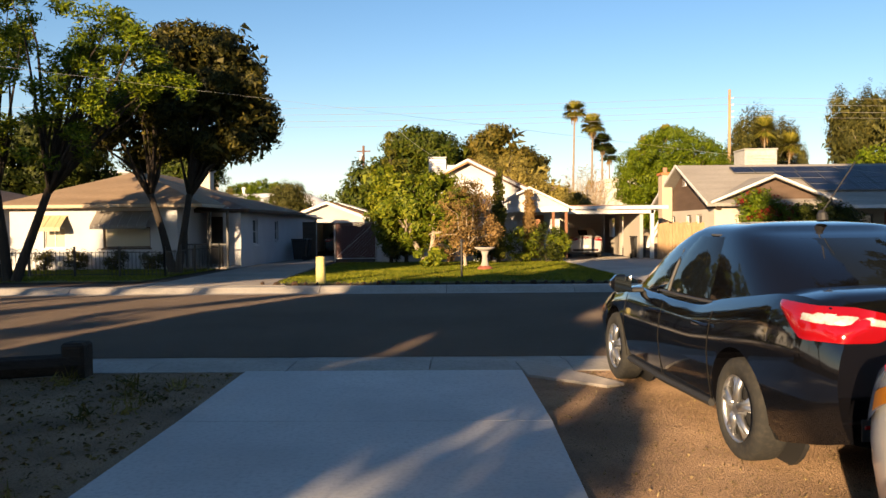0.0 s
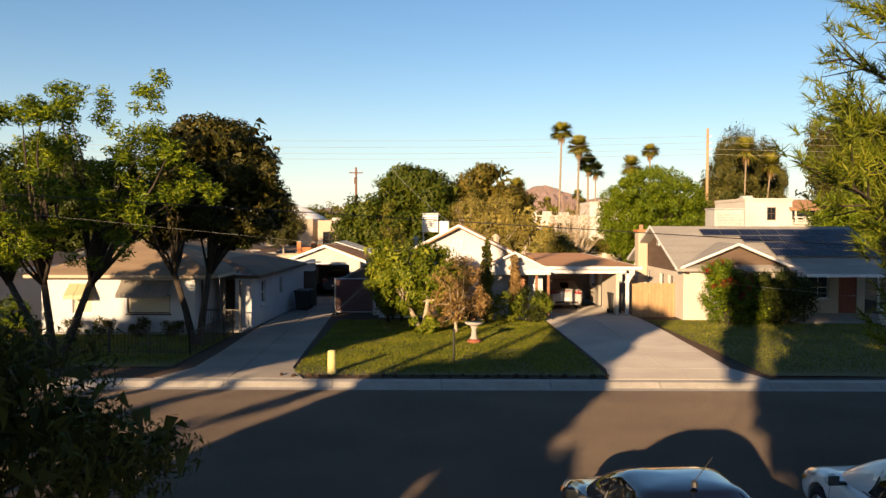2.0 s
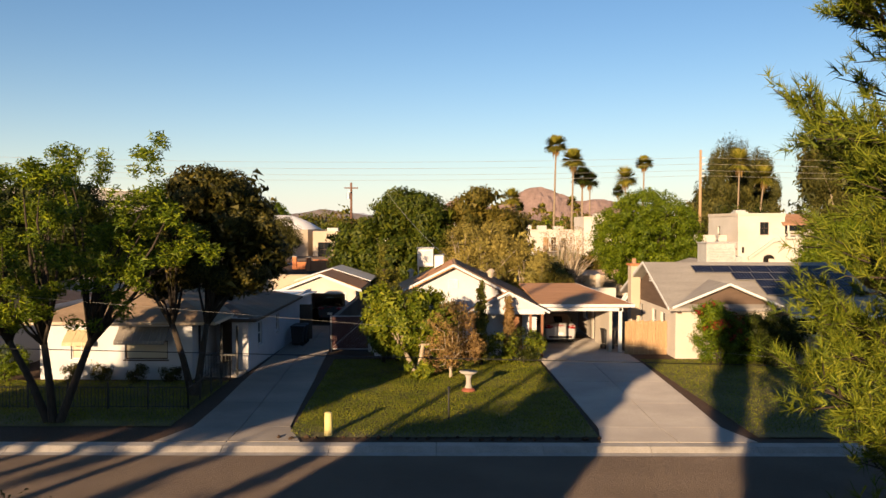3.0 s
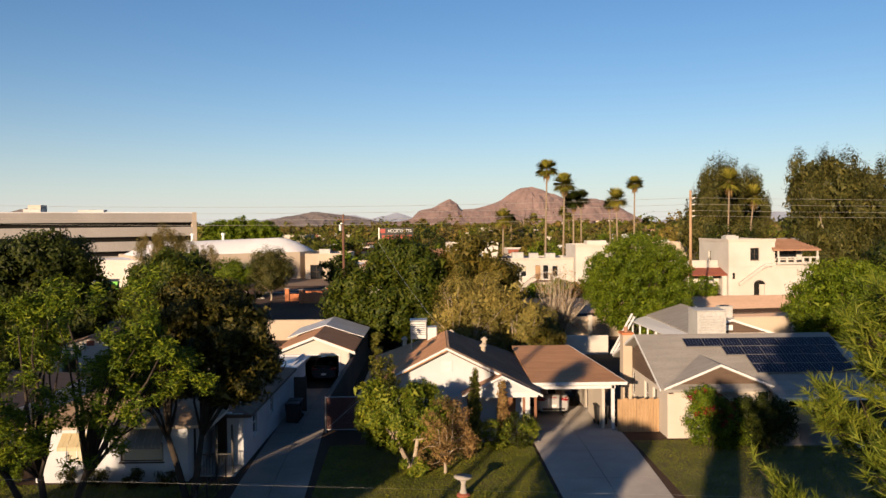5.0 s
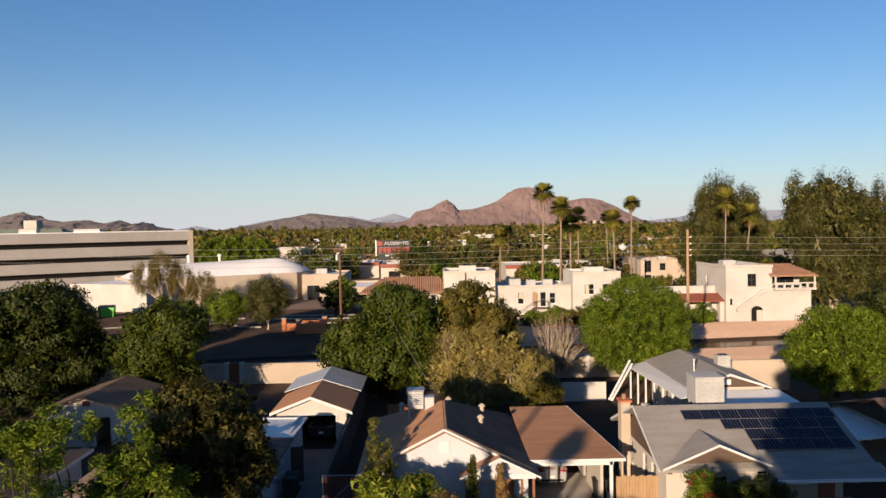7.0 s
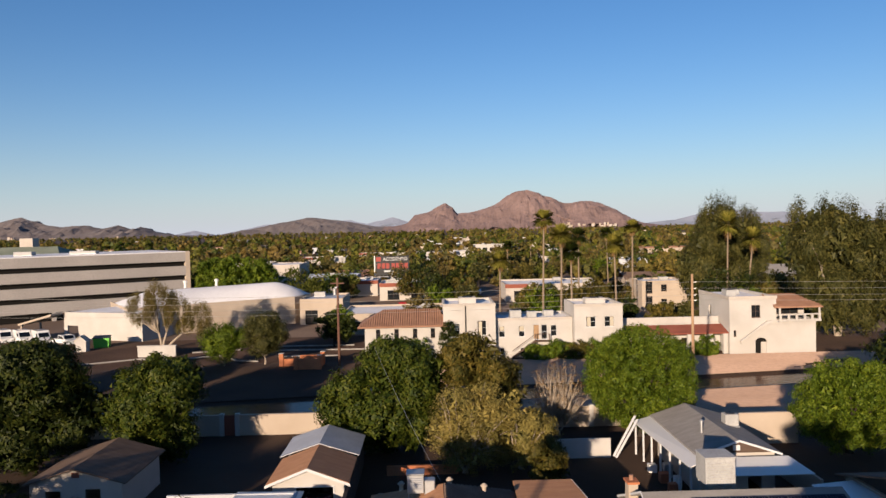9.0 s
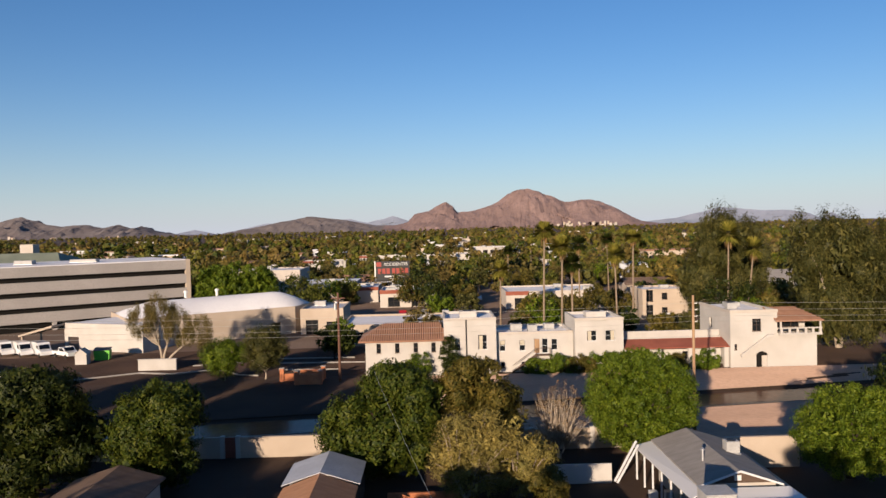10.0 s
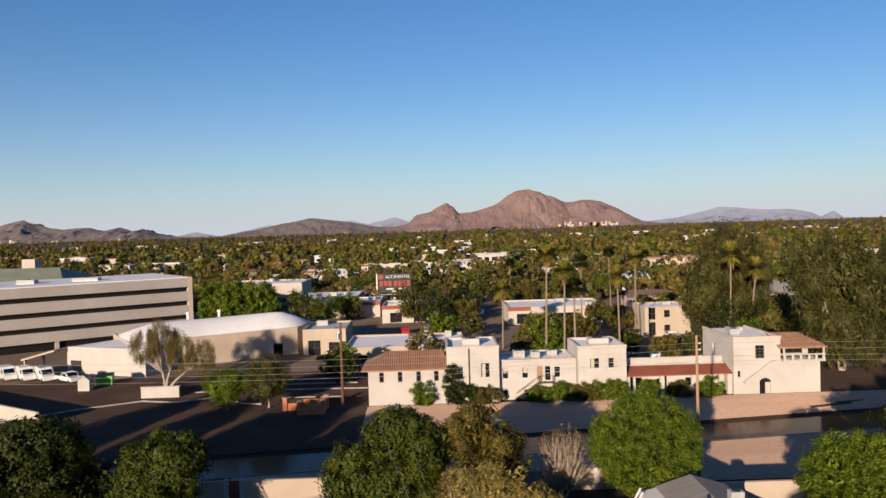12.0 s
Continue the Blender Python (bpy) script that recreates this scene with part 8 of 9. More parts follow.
for i in range(400):
    y = 165 + 330 * rng.random() ** 1.1
    x = rng.uniform(-0.5, 0.56) * y
    w, d = rng.uniform(9, 24), rng.uniform(8, 16)
    if len(FOOT) > 52 or not free(x + w / 2, y + d / 2, w / 2 + 5, d / 2 + 6):
        continue
    h = rng.choice((3.4, 3.8, 4.4, 4.8, 6.6))
    if rng.random() < 0.6:
        low_block("low flat-roofed stucco building among trees", x, x + w, y, y + d, h, rng.choice((STUCCO_CREAM, STUCCO_BEIGE, STUCCO_TAN, STUCCO)), rng.choice((WHITE_ROOF, WHITE_ROOF, GREY_METAL_ROOF)),
                  [(1.2 + 3.4 * q, 0.9, 2.8 + 3.4 * q, 2.3) for q in range(int((w - 2) / 3.4))], rng.choice((None, None, RED_ROOF)), rng.choice((1, 2, 2)), 900 + i, 0.3)
    else:
        t = thing("low_house", "low house with a shallow gabled roof among trees", "house", group="houses beyond the canal")
        FOOT.append((x, x + w, y, y + d))
        m_w = rng.choice((STUCCO_CREAM, STUCCO_BEIGE, STUCCO_TAN))
        ops = [(1.2 + 3.4 * q, 0.9, 2.8 + 3.4 * q, 2.2) for q in range(int((w - 2) / 3.4))]
        part("front_wall", grid_wall(SOUTH(x, y), w, 2.9, 0.25, ops), m_w, t)
        part("side_wall", grid_wall(WEST(x, y + d), d, 2.9, 0.25), m_w, t)
        part("side_wall", grid_wall(EAST(x + w, y), d, 2.9, 0.25), m_w, t)
        part("roof", gable_roof(I4, x, x + w, y, y + d, 2.85, 2.85 + d * 0.17, "x", 0.4), rng.choice((SHINGLE_BROWN, SHINGLE_GREY, CLAY, SHINGLE_DARK)), t)
        for o in ops:
            window(t, SOUTH(x, y), *o, 1, False)

KINDS = ((LEAF_FICUS, "bright green rounded tree between the buildings"), (LEAF_GREEN, "dark green leafy tree between the buildings"), (LEAF_OLIVE, "olive-green tree with brownish leaves between the buildings"),
         (LEAF_FAR_BROWN, "brown dry-leaved tree between the buildings"), (LEAF_EUC, "grey-green feathery tree between the buildings"), (LEAF_FAR_DARK, "mid-green tree between the buildings"))
made = 0
for i in range(900):
    y = 118 + 190 * rng.random() ** 1.25
    x = rng.uniform(-0.42, 0.56) * y
    if made >= 175 or not free(x, y, 2.6, 2.6):
        continue
    made += 1
    leaf, label = KINDS[rng.randrange(len(KINDS))]
    h = rng.uniform(3.2, 8.0) * (1.45 if rng.random() > 0.88 else 1.0)
    r = h * rng.uniform(0.33, 0.52)
    tree("district_tree", label, x, y, [(0, 0, h * 0.62, r, r, h * 0.38), (r * 0.5, 0, h * 0.5, r * 0.7, r * 0.7, h * 0.3), (-r * 0.5, 0.2, h * 0.56, r * 0.7, r * 0.7, h * 0.3)], leaf, BARK, 46, 34, 0.55, 0.34 * r, ((0, 0),), h * 0.3, 0.05 * h * 0.5, 3000 + i, 6, 0.6, group="trees beyond the canal")
for i in range(10):
    y = rng.uniform(160, 330)
    x = rng.uniform(0.08, 0.5) * y
    if free(x, y, 1, 1):
        palm(x, y, rng.uniform(9, 17), rng.uniform(1.5, 2.0), rng.uniform(-0.5, 0.5), rng.random() > 0.7, 500 + i)
PAINTS = (PAINT_WHITE, PAINT_SILVER, PAINT_GREY, PAINT_BLACK, PAINT_WHITE)
made = 0
for i in range(160):
    y = rng.uniform(122, 250)
    x = rng.uniform(-0.30, 0.5) * y
    if made >= 32 or not free(x, y, 3.0, 2.6):
        continue
    made += 1
    distant_car(x, y, rng.choice((88, 92, 3, 178)) + rng.uniform(-4, 4), PAINTS[i % 5])


# ---- street and yard things ----
bol = thing("utility_pedestal", "pale yellow plastic utility pedestal at the kerb", "pedestal", Matrix.Translation((-3.19, 19.62, 0.06)))
YEL = material("faded_yellow_plastic", (0.55, 0.46, 0.19), (0.62, 0.53, 0.24), (0.45, 0.38, 0.16), 0.6, 12, 2, 0.1)
part("body", Shape().tube([(0, 0, -0.1), (0, 0, 0.62), (0, 0, 0.66)], [0.12, 0.115, 0.10], 18), YEL, bol, smooth=False)
part("cap", Shape().tube([(0, 0, 0.655), (0, 0, 0.68), (0, 0, 0.70)], [0.118, 0.11, 0.06], 18), YEL, bol)
sp = thing("iron_post", "thin dark iron stake standing in the lawn", "post", Matrix.Translation((0.37, 21.5, 0.03)))
part("shaft", Shape().tube([(0, 0, -0.2), (0, 0, 1.02)], 0.03, 8), BLACK_METAL, sp)
part("finial", Shape().tube([(0, 0, 1.02), (0, 0, 1.06), (0, 0, 1.12)], [0.05, 0.055, 0.01], 8), BLACK_METAL, sp)
bath = thing("bird_bath", "pale stone bird bath on a red base in the lawn", "bird bath", Matrix.Translation((1.15, 26.0, 0.0)))
part("base", Shape().tube([(0, 0, 0), (0, 0, 0.10), (0, 0, 0.16)], [0.27, 0.25, 0.16], 14), RED_ROOF, bath)
part("pedestal", Shape().tube([(0, 0, 0.16), (0, 0, 0.3), (0, 0, 0.5), (0, 0, 0.66)], [0.15, 0.10, 0.085, 0.14], 14), CONCRETE, bath, smooth=True)
part("bowl", Shape().tube([(0, 0, 0.64), (0, 0, 0.72), (0, 0, 0.78), (0, 0, 0.76), (0, 0, 0.70)], [0.12, 0.30, 0.36, 0.32, 0.1], 20), CONCRETE, bath, smooth=True)
pots = [(-0.1, 33.0, 0.2, 0.35), (1.35, 33.1, 0.16, 0.3)]
for x, y, r, h in pots:
    t = thing("flower_pot", "terracotta flower pot beside the house", "flower pot", Matrix.Translation((x, y, ground_z(y) + 0.03)), "terracotta pots")
    part("pot", Shape().tube([(0, 0, 0), (0, 0, h * 0.85), (0, 0, h * 0.85), (0, 0, h)], [r * 0.7, r * 0.95, r * 1.05, r * 1.05], 14), CLAY, t)
    part("plant", leaf_mesh("plant", [(0, 0, h + 0.15)], 0.22, 60, 0.16, LEAF_GREEN, 5), None, t)

bin_ = thing("wheeled_bin", "black wheeled rubbish bin by the carport wall", "bin", pose(8.7, 36.9, ground_z(37) + 0.03, 0, 0, 4))
part("body", Shape().add([(-0.24, -0.26, 0.06), (0.24, -0.26, 0.06), (0.24, 0.26, 0.06), (-0.24, 0.26, 0.06), (-0.31, -0.34, 0.98), (0.31, -0.34, 0.98), (0.31, 0.36, 0.98), (-0.31, 0.36, 0.98)], [(0, 1, 2, 3), (4, 5, 6, 7), (0, 1, 5, 4), (1, 2, 6, 5), (2, 3, 7, 6), (3, 0, 4, 7)]), CAR_TRIM, bin_)
part("lid", Shape().box(-0.34, -0.38, 0.985, 0.34, 0.40, 1.06, None, 0.03), CAR_TRIM, bin_)
part("label", Shape().box(-0.12, -0.325, 0.62, 0.12, -0.305, 0.66), SIGN_WHITE, bin_)
for sx in (-0.28, 0.28):
    part("wheel", Shape().tube([(sx - 0.03, 0.28, 0.12), (sx + 0.03, 0.28, 0.12)], 0.12, 12), TYRE, bin_)
for x, y in ((-8.0, 38.3), (-8.0, 39.2)):
    b2 = copy_thing(bin_, pose(x + 0.45, y, ground_z(y) + 0.03, 0, 0, -90))
    tagged(b2, "black wheeled bin beside the white house wall")
gatebox = thing("side_gate", "dark brown solid side gate beside the white house", "gate")
part("panel", Shape().box(-7.95, 41.0, -0.2, -7.0 - 0.35, 41.08, 1.75, None, 0.01), BROWN_SIDING, gatebox)
part("post", Shape().box(-7.34, 40.98, -0.3, -7.24, 41.1, 1.8), BROWN_SIDING, gatebox)

# chain-link gate with dark red slats, and the block wall beyond it
gt = thing("chain_link_gate", "chain-link gate with dark red slats beside the driveway", "gate")
GZ = ground_z(36)
for x in (-5.45, -3.55):
    part("post", Shape().tube([(x, 36.0, GZ - 0.1), (x, 36.0, 1.72)], 0.035, 8), GALV, gt)
part("rail", Shape().tube([(-5.45, 36.0, 1.68), (-3.55, 36.0, 1.68)], 0.022, 8), GALV, gt)
part("rail", Shape().tube([(-5.45, 36.0, 0.02), (-3.55, 36.0, 0.02)], 0.022, 8), GALV, gt)
part("brace", Shape().tube([(-5.45, 36.0, 0.02), (-3.55, 36.0, 1.68)], 0.012, 6), GALV, gt)
MAROON = plain("maroon_slat", (0.085, 0.022, 0.02), 0.6)
for k in range(22):
    x = -5.38 + k * 0.083
    part("slat", Shape().box(x, 36.02, 0.06, x + 0.066, 36.028, 1.64), MAROON, gt)
for k in range(12):
    a = k * 0.17
    part("mesh_wire", Shape().tube([(-5.43 + a * 0.92, 35.985, 0.04), (-5.43 + min(1.85, a * 0.92 + 1.6), 35.985, 0.04 + min(1.6, (1.85 - a * 0.92)))], 0.004, 4), GALV, gt)
sw = thing("yard_wall", "dark brown block wall along the long driveway", "wall")
part("wall", Shape().box(-5.55, 36.2, -0.4, -5.35, 60.0, 1.45, None, 0.02), DARK_BLOCK, sw)
part("coping", Shape().box(-5.58, 36.18, 1.452, -5.32, 60.02, 1.52, None, 0.01), DARK_BLOCK, sw)
bw = thing("block_wall", "white block wall stub beside the house", "wall")
part("wall", Shape().box(-3.5, 35.9, -0.2, -3.2, 36.1, 1.5, None, 0.01), STUCCO, bw)

# cedar fence
fen = thing("board_fence", "light cedar board fence between two houses", "fence")
for k in range(14):
    x = 9.3 + k * 0.142
    part("board", Shape().box(x, 35.35, ground_z(35) - 0.02, x + 0.134, 35.372, 1.52 + 0.03 * ((k * 7) % 3), None, 0.004), FENCE_WOOD, fen)
for z in (0.25, 1.25):
    part("rail", Shape().box(9.25, 35.374, z, 11.3, 35.42, z + 0.09), FENCE_WOOD, fen)
for x in (9.28, 11.2):
    part("post", Shape().box(x - 0.05, 35.42, -0.3, x + 0.05, 35.52, 1.5), FENCE_WOOD, fen)

# iron fence before the white house
irf = thing("iron_fence", "low black wrought-iron fence with scroll tops", "fence")
for k in range(9):
    x = -19.2 + k * 1.35
    part("post", Shape().box(x - 0.025, 22.9, -0.1, x + 0.025, 22.95, 0.98), BLACK_METAL, irf)
part("rail", Shape().box(-19.2, 22.915, 0.78, -8.4, 22.935, 0.80), BLACK_METAL, irf)
part("rail", Shape().box(-19.2, 22.915, 0.14, -8.4, 22.935, 0.16), BLACK_METAL, irf)
picket = Shape().box(-0.007, -0.007, 0.1, 0.007, 0.007, 0.84).mesh("picket", BLACK_METAL)
scroll = Shape().tube([(-0.07 * math.cos(a), 0, 0.86 + 0.05 * math.sin(a)) for a in np.linspace(0, 5.5, 12)], 0.008, 5).mesh("scroll", BLACK_METAL)
for k in range(90):
    p = part("picket", picket, None, irf)
    p.location = (-19.1 + k * 0.12, 22.925, 0)
    if k % 4 == 1:
        q = part("scroll", scroll, None, irf)
        q.location = (-19.1 + k * 0.12, 22.925, 0)
for k in range(5):
    y = 22.9 + k * 1.3
    part("post", Shape().box(-8.42, y, -0.1, -8.37, y + 0.05, 0.98), BLACK_METAL, irf)
part("rail", Shape().box(-8.405, 22.9, 0.78, -8.385, 28.2, 0.80), BLACK_METAL, irf)
for k in range(42):
    p = part("picket", picket, None, irf)
    p.location = (-8.395, 23.0 + k * 0.12, 0)

# timber edging by the near pavement
tim = thing("timber_barrier", "dark weathered timber rail between stout posts", "barrier")
part("post", Shape().box(-4.84, 7.22, -0.1, -4.54, 7.5, 0.56, None, 0.03), OLD_TIMBER, tim)
part("post", Shape().box(-3.72, 7.76, -0.1, -3.48, 8.0, 0.36, None, 0.03), OLD_TIMBER, tim)
part("rail", Shape().tube([(-9.0, 7.1, 0.12), (-4.6, 7.52, 0.13), (-3.55, 7.86, 0.14)], 0.11, 8), OLD_TIMBER, tim)

# stones and kerb edging of the lawn
rng = random.Random(5)
for k in range(26):
    x = -4.6 + 0.37 * k + rng.uniform(-0.08, 0.08)
    r = rng.uniform(0.04, 0.10)
    t = thing("edging_stone", "small rough tan stone along the lawn edge", "stone", pose(x, 19.25 + rng.uniform(-0.1, 0.12), 0.06, 0, 0, rng.uniform(0, 90)), "lawn edging stones")
    part("stone", Shape().tube([(-r, 0, 0.02), (-r * 0.5, 0, 0.04), (r * 0.4, 0.02, 0.05), (r, 0, 0.02)], [r * 0.3, r * 0.62, r * 0.6, r * 0.2], 7), SOIL, t)

# small yard pieces by the grey-roofed house
bench = thing("porch_bench", "white slatted bench on the shaded porch", "bench", Matrix.Translation((20.0, 31.6, 0.0)))
for k in range(3):
    part("slat", Shape().box(-0.7, -0.2 + k * 0.14, 0.42, 0.7, -0.09 + k * 0.14, 0.45), WHITE_WOOD, bench)
for k in range(2):
    part("back_slat", Shape().box(-0.7, 0.26, 0.6 + k * 0.16, 0.7, 0.29, 0.70 + k * 0.16), WHITE_WOOD, bench)
for sx in (-0.6, 0.6):
    part("leg", Shape().box(sx - 0.04, -0.2, -0.05, sx + 0.04, 0.29, 0.42), WHITE_WOOD, bench)

# ---- walls and roofs by the canal ----
aw = thing("alley_wall", "pale stucco wall along the canal track", "wall", kind="structure")
for a, b in ((-44.0, -24.2), (-23.9, -19.0), (-17.6, -9.2), (-9.0, 9.0), (9.2, 14.5), (14.7, 22.0)):
    part("panel", Shape().box(a, 69.4, -0.4, b, 69.65, 1.55, None, 0.02), STUCCO_TAN, aw)
    part("coping", Shape().box(a, 69.36, 1.55, b, 69.69, 1.63), STUCCO_TAN, aw)
for x in (-24.05, -19.0, -17.6, -9.1, 9.1, 14.6):
    part("pier", Shape().box(x - 0.2, 69.3, -0.4, x + 0.2, 69.75, 1.75, None, 0.02), STUCCO_CREAM, aw)
rw = thing("yard_wall", "tall pale stucco wall behind the rear building", "wall")
part("wall", Shape().box(22.4, 62.6, -0.4, 30.4, 62.85, 2.2, None, 0.02), STUCCO_TAN, rw)
part("coping", Shape().box(22.36, 62.55, 2.2, 30.44, 62.9, 2.28, None, 0.01), STUCCO_TAN, rw)
rg = thing("red_gate", "dull red wooden gate in the alley wall", "gate")
part("leaf", Shape().box(-18.8, 69.5, -0.3, -17.8, 69.56, 1.6, None, 0.01), RED_ROOF, rg)
for z in (0.1, 1.2):
    part("hinge_bar", Shape().box(-18.8, 69.47, z, -17.8, 69.5, z + 0.1), RED_ROOF, rg)
yw = thing("yard_wall", "low stucco wall between two back yards", "wall")
part("wall", Shape().slab([(-23.3, 49.0, 1.25), (-23.05, 49.0, 1.25), (-23.05, 69.3, 1.4), (-23.3, 69.3, 1.4)], 1.9), STUCCO_TAN, yw)
yw2 = thing("yard_wall", "tan wall beside the rear building", "wall")
part("wall", Shape().box(25.2, 48.5, -0.4, 25.4, 62.55, 1.3, None, 0.02), STUCCO_TAN, yw2)
part("wall_end", Shape().box(9.4, 60.0, -0.4, 14.2, 60.2, 1.2, None, 0.02), STUCCO_CREAM, yw2)
shed = thing("shed", "small house with grey-brown gable roof in a back yard", "building")
part("wall", grid_wall(SOUTH(-26.2, 49.6, -0.36), 6.0, 2.5, 0.2, [(1, 0.9, 2, 1.9), (3.6, 0, 4.6, 2)]), STUCCO_BEIGE, shed)
part("gable", Shape().prism([(-26.2, 2.14), (-20.2, 2.14), (-23.2, 3.0)], 49.6, 49.8), STUCCO_BEIGE, shed)
part("wall", grid_wall(EAST(-20.2, 49.6, -0.36), 7, 2.5, 0.2), STUCCO_BEIGE, shed)
part("wall", grid_wall(WEST(-26.2, 56.6, -0.36), 7, 2.5, 0.2), STUCCO_BEIGE, shed)
part("roof", gable_roof(I4, -26.2, -20.2, 49.6, 56.6, 2.2, 3.1, "y", 0.35, 0.1), SHINGLE_DARK, shed)
part("vent", Shape().box(-23.45, 49.56, 2.4, -22.95, 49.6, 2.75), RED_ROOF, shed)
rk = thing("raised_bed", "orange-red brick raised bed below the big tree", "planter")
part("wall", Shape().box(-3.4, 56.9, -0.4, 2.0, 57.2, 0.35, None, 0.02), BRICK, rk)
nh = thing("house", "white stucco neighbour house with dark hip roof", "house")
part("wall", grid_wall(SOUTH(-30, 27.5, -0.05), 11.4, 2.6, 0.2, [(8.6, 0.9, 10.2, 1.9), (3, 0.9, 5, 1.9)]), STUCCO, nh)
part("wall", grid_wall(EAST(-18.6, 27.5, -0.05), 11, 2.6, 0.2, [(0.8, 0.9, 1.8, 1.9)]), STUCCO, nh)
window(nh, SOUTH(-30, 27.5, -0.05), 8.6, 0.9, 10.2, 1.9, 1)
window(nh, EAST(-18.6, 27.5, -0.05), 0.8, 0.9, 1.8, 1.9, 0)
part("roof", hip_roof(-30, -18.6, 27.5, 38.5, 2.5, 3.9, 4.5), SHINGLE_DARK, nh)
part("fascia", fascia(-30, -18.6, 27.5, 38.5, 2.48), WHITE_WOOD, nh)
rh = thing("house", "tan stucco house with a white patio roof", "house")
part("wall", grid_wall(SOUTH(25.5, 35.0, -0.1), 11, 2.6, 0.2, [(2, 0.9, 4, 1.9), (7, 0.9, 9, 1.9)]), STUCCO_TAN, rh)
part("wall", grid_wall(WEST(25.5, 46, -0.1), 11, 2.6, 0.2, [(3, 0.9, 4, 1.9)]), STUCCO_TAN, rh)
part("roof", gable_roof(I4, 25.5, 36.5, 35, 46, 2.5, 4.0, "x", 0.45), SHINGLE_DARK, rh)
part("patio_roof", Shape().slab([(22.9, 38.5, 2.2), (25.4, 38.5, 2.4), (25.4, 45, 2.4), (22.9, 45, 2.2)], 0.06), WHITE_PAINT, rh)
for y in (38.7, 44.8):
    part("patio_post", Shape().box(23.0, y - 0.05, -0.3, 23.1, y + 0.05, 2.15), WHITE_WOOD, rh)
chm = thing("brick_chimney", "tan brick chimney on the side of the beige house", "chimney")
part("shaft", Shape().box(10.75, 40.6, -0.3, 11.28, 41.4, 4.0, None, 0.02), STUCCO_TAN, chm)
part("crown", Shape().box(10.68, 40.53, 4.0, 11.34, 41.47, 4.12), BRICK, chm)
part("flue", Shape().tube([(11.0, 41.0, 4.12), (11.0, 41.0, 4.4)], 0.12, 10), CLAY, chm)

# ---- poles and lines ----
pr_ = thing("utility_pole", "tall pale wooden utility pole by the canal", "utility pole", Matrix.Translation((24.4, 70.6, -0.3)))
part("shaft", Shape().tube([(0, 0, -0.3), (0, 0, 13.65)], [0.17, 0.11], 12), POLE_WOOD, pr_, smooth=True)
for z in (12.9, 12.3, 11.7, 11.2):
    part("insulator", Shape().tube([(0.12, 0, z), (0.34, 0, z), (0.36, 0, z + 0.1)], [0.03, 0.05, 0.05], 8), WHITE_PAINT, pr_)
for x in (-44.0, 96.0):
    q = copy_thing(pr_, Matrix.Translation((x, 70.6, -0.3)))
pl_ = thing("utility_pole", "dark red-brown wooden utility pole with a lamp", "utility pole", Matrix.Translation((-12.1, 101.6, 0.1)))
part("shaft", Shape().tube([(0, 0, -0.3), (0, 0, 11.8)], [0.2, 0.14], 12), DARK_POLE, pl_, smooth=True)
part("crossarm", Shape().box(-0.9, -0.08, 11.0, 0.9, 0.08, 11.15), DARK_POLE, pl_)
part("transformer", Shape().tube([(-0.35, -0.1, 9.6), (-0.35, -0.1, 10.4)], 0.22, 12), GALV, pl_)
part("lamp_head", Shape().box(-0.3, -0.9, 10.5, 0.0, -0.4, 10.65, None, 0.04), WHITE_PAINT, pl_)


def cable(label, a, b, sag, r, mat=WIRE_MAT, group="", n=24):
    a, b = Vector(a), Vector(b)
    pts = [a.lerp(b, i / n) - Vector((0, 0, sag * 4 * (i / n) * (1 - i / n))) for i in range(n + 1)]
    t = part("cable", Shape().tube(pts, r, 5, False), mat)
    return tagged(t, label, "cable", group)


for z in (12.65, 12.05, 11.45, 10.95):
    cable("pale overhead line along the canal", (-43.75, 70.6, z), (24.65, 70.6, z), 0.5, 0.012, WIRE_BRIGHT, "canal lines")
    cable("pale overhead line along the canal", (24.65, 70.6, z), (96.3, 70.6, z), 0.5, 0.012, WIRE_BRIGHT, "canal lines")
cable("thin pale service wire above the dark tree", (-4.4, 60.5, 8.9), (0.55, 41.2, 4.3), 0.25, 0.009, WIRE_BRIGHT)
spole = thing("street_pole", "wooden street pole beside the near pavement", "utility pole", Matrix.Translation((-36.0, 7.6, 0)))
part("shaft", Shape().tube([(0, 0, -0.2), (0, 0, 9.2)], [0.16, 0.11], 10), POLE_WOOD, spole, smooth=True)
spole.location = (-36.0, 8.9, 0)
q = copy_thing(spole, Matrix.Translation((-36.0, -0.65, 0)))
cable("dark telephone line sagging over the front yard", (-36.0, -0.65, 6.57), (10.4, 9.56, 3.88), 0.0, 0.006, WIRE_MAT, "street lines")
cable("pale service line crossing the street", (-36.0, 8.9, 7.49), (13.6, 18.82, 2.23), 0.0, 0.0022, WIRE_BRIGHT, "street lines")
for x, y, h in ((10.4, 9.56, 4.0), (13.6, 18.82, 2.35)):
    t = thing("line_mast", "slim galvanised mast carrying a service line", "mast", Matrix.Translation((x, y, 0)), "line masts")
    part("tube", Shape().tube([(0, 0, -0.2), (0, 0, h)], 0.04, 8), GALV, t)
    part("cap", Shape().tube([(0, 0, h), (0, 0, h + 0.06)], [0.06, 0.02], 8), GALV, t)


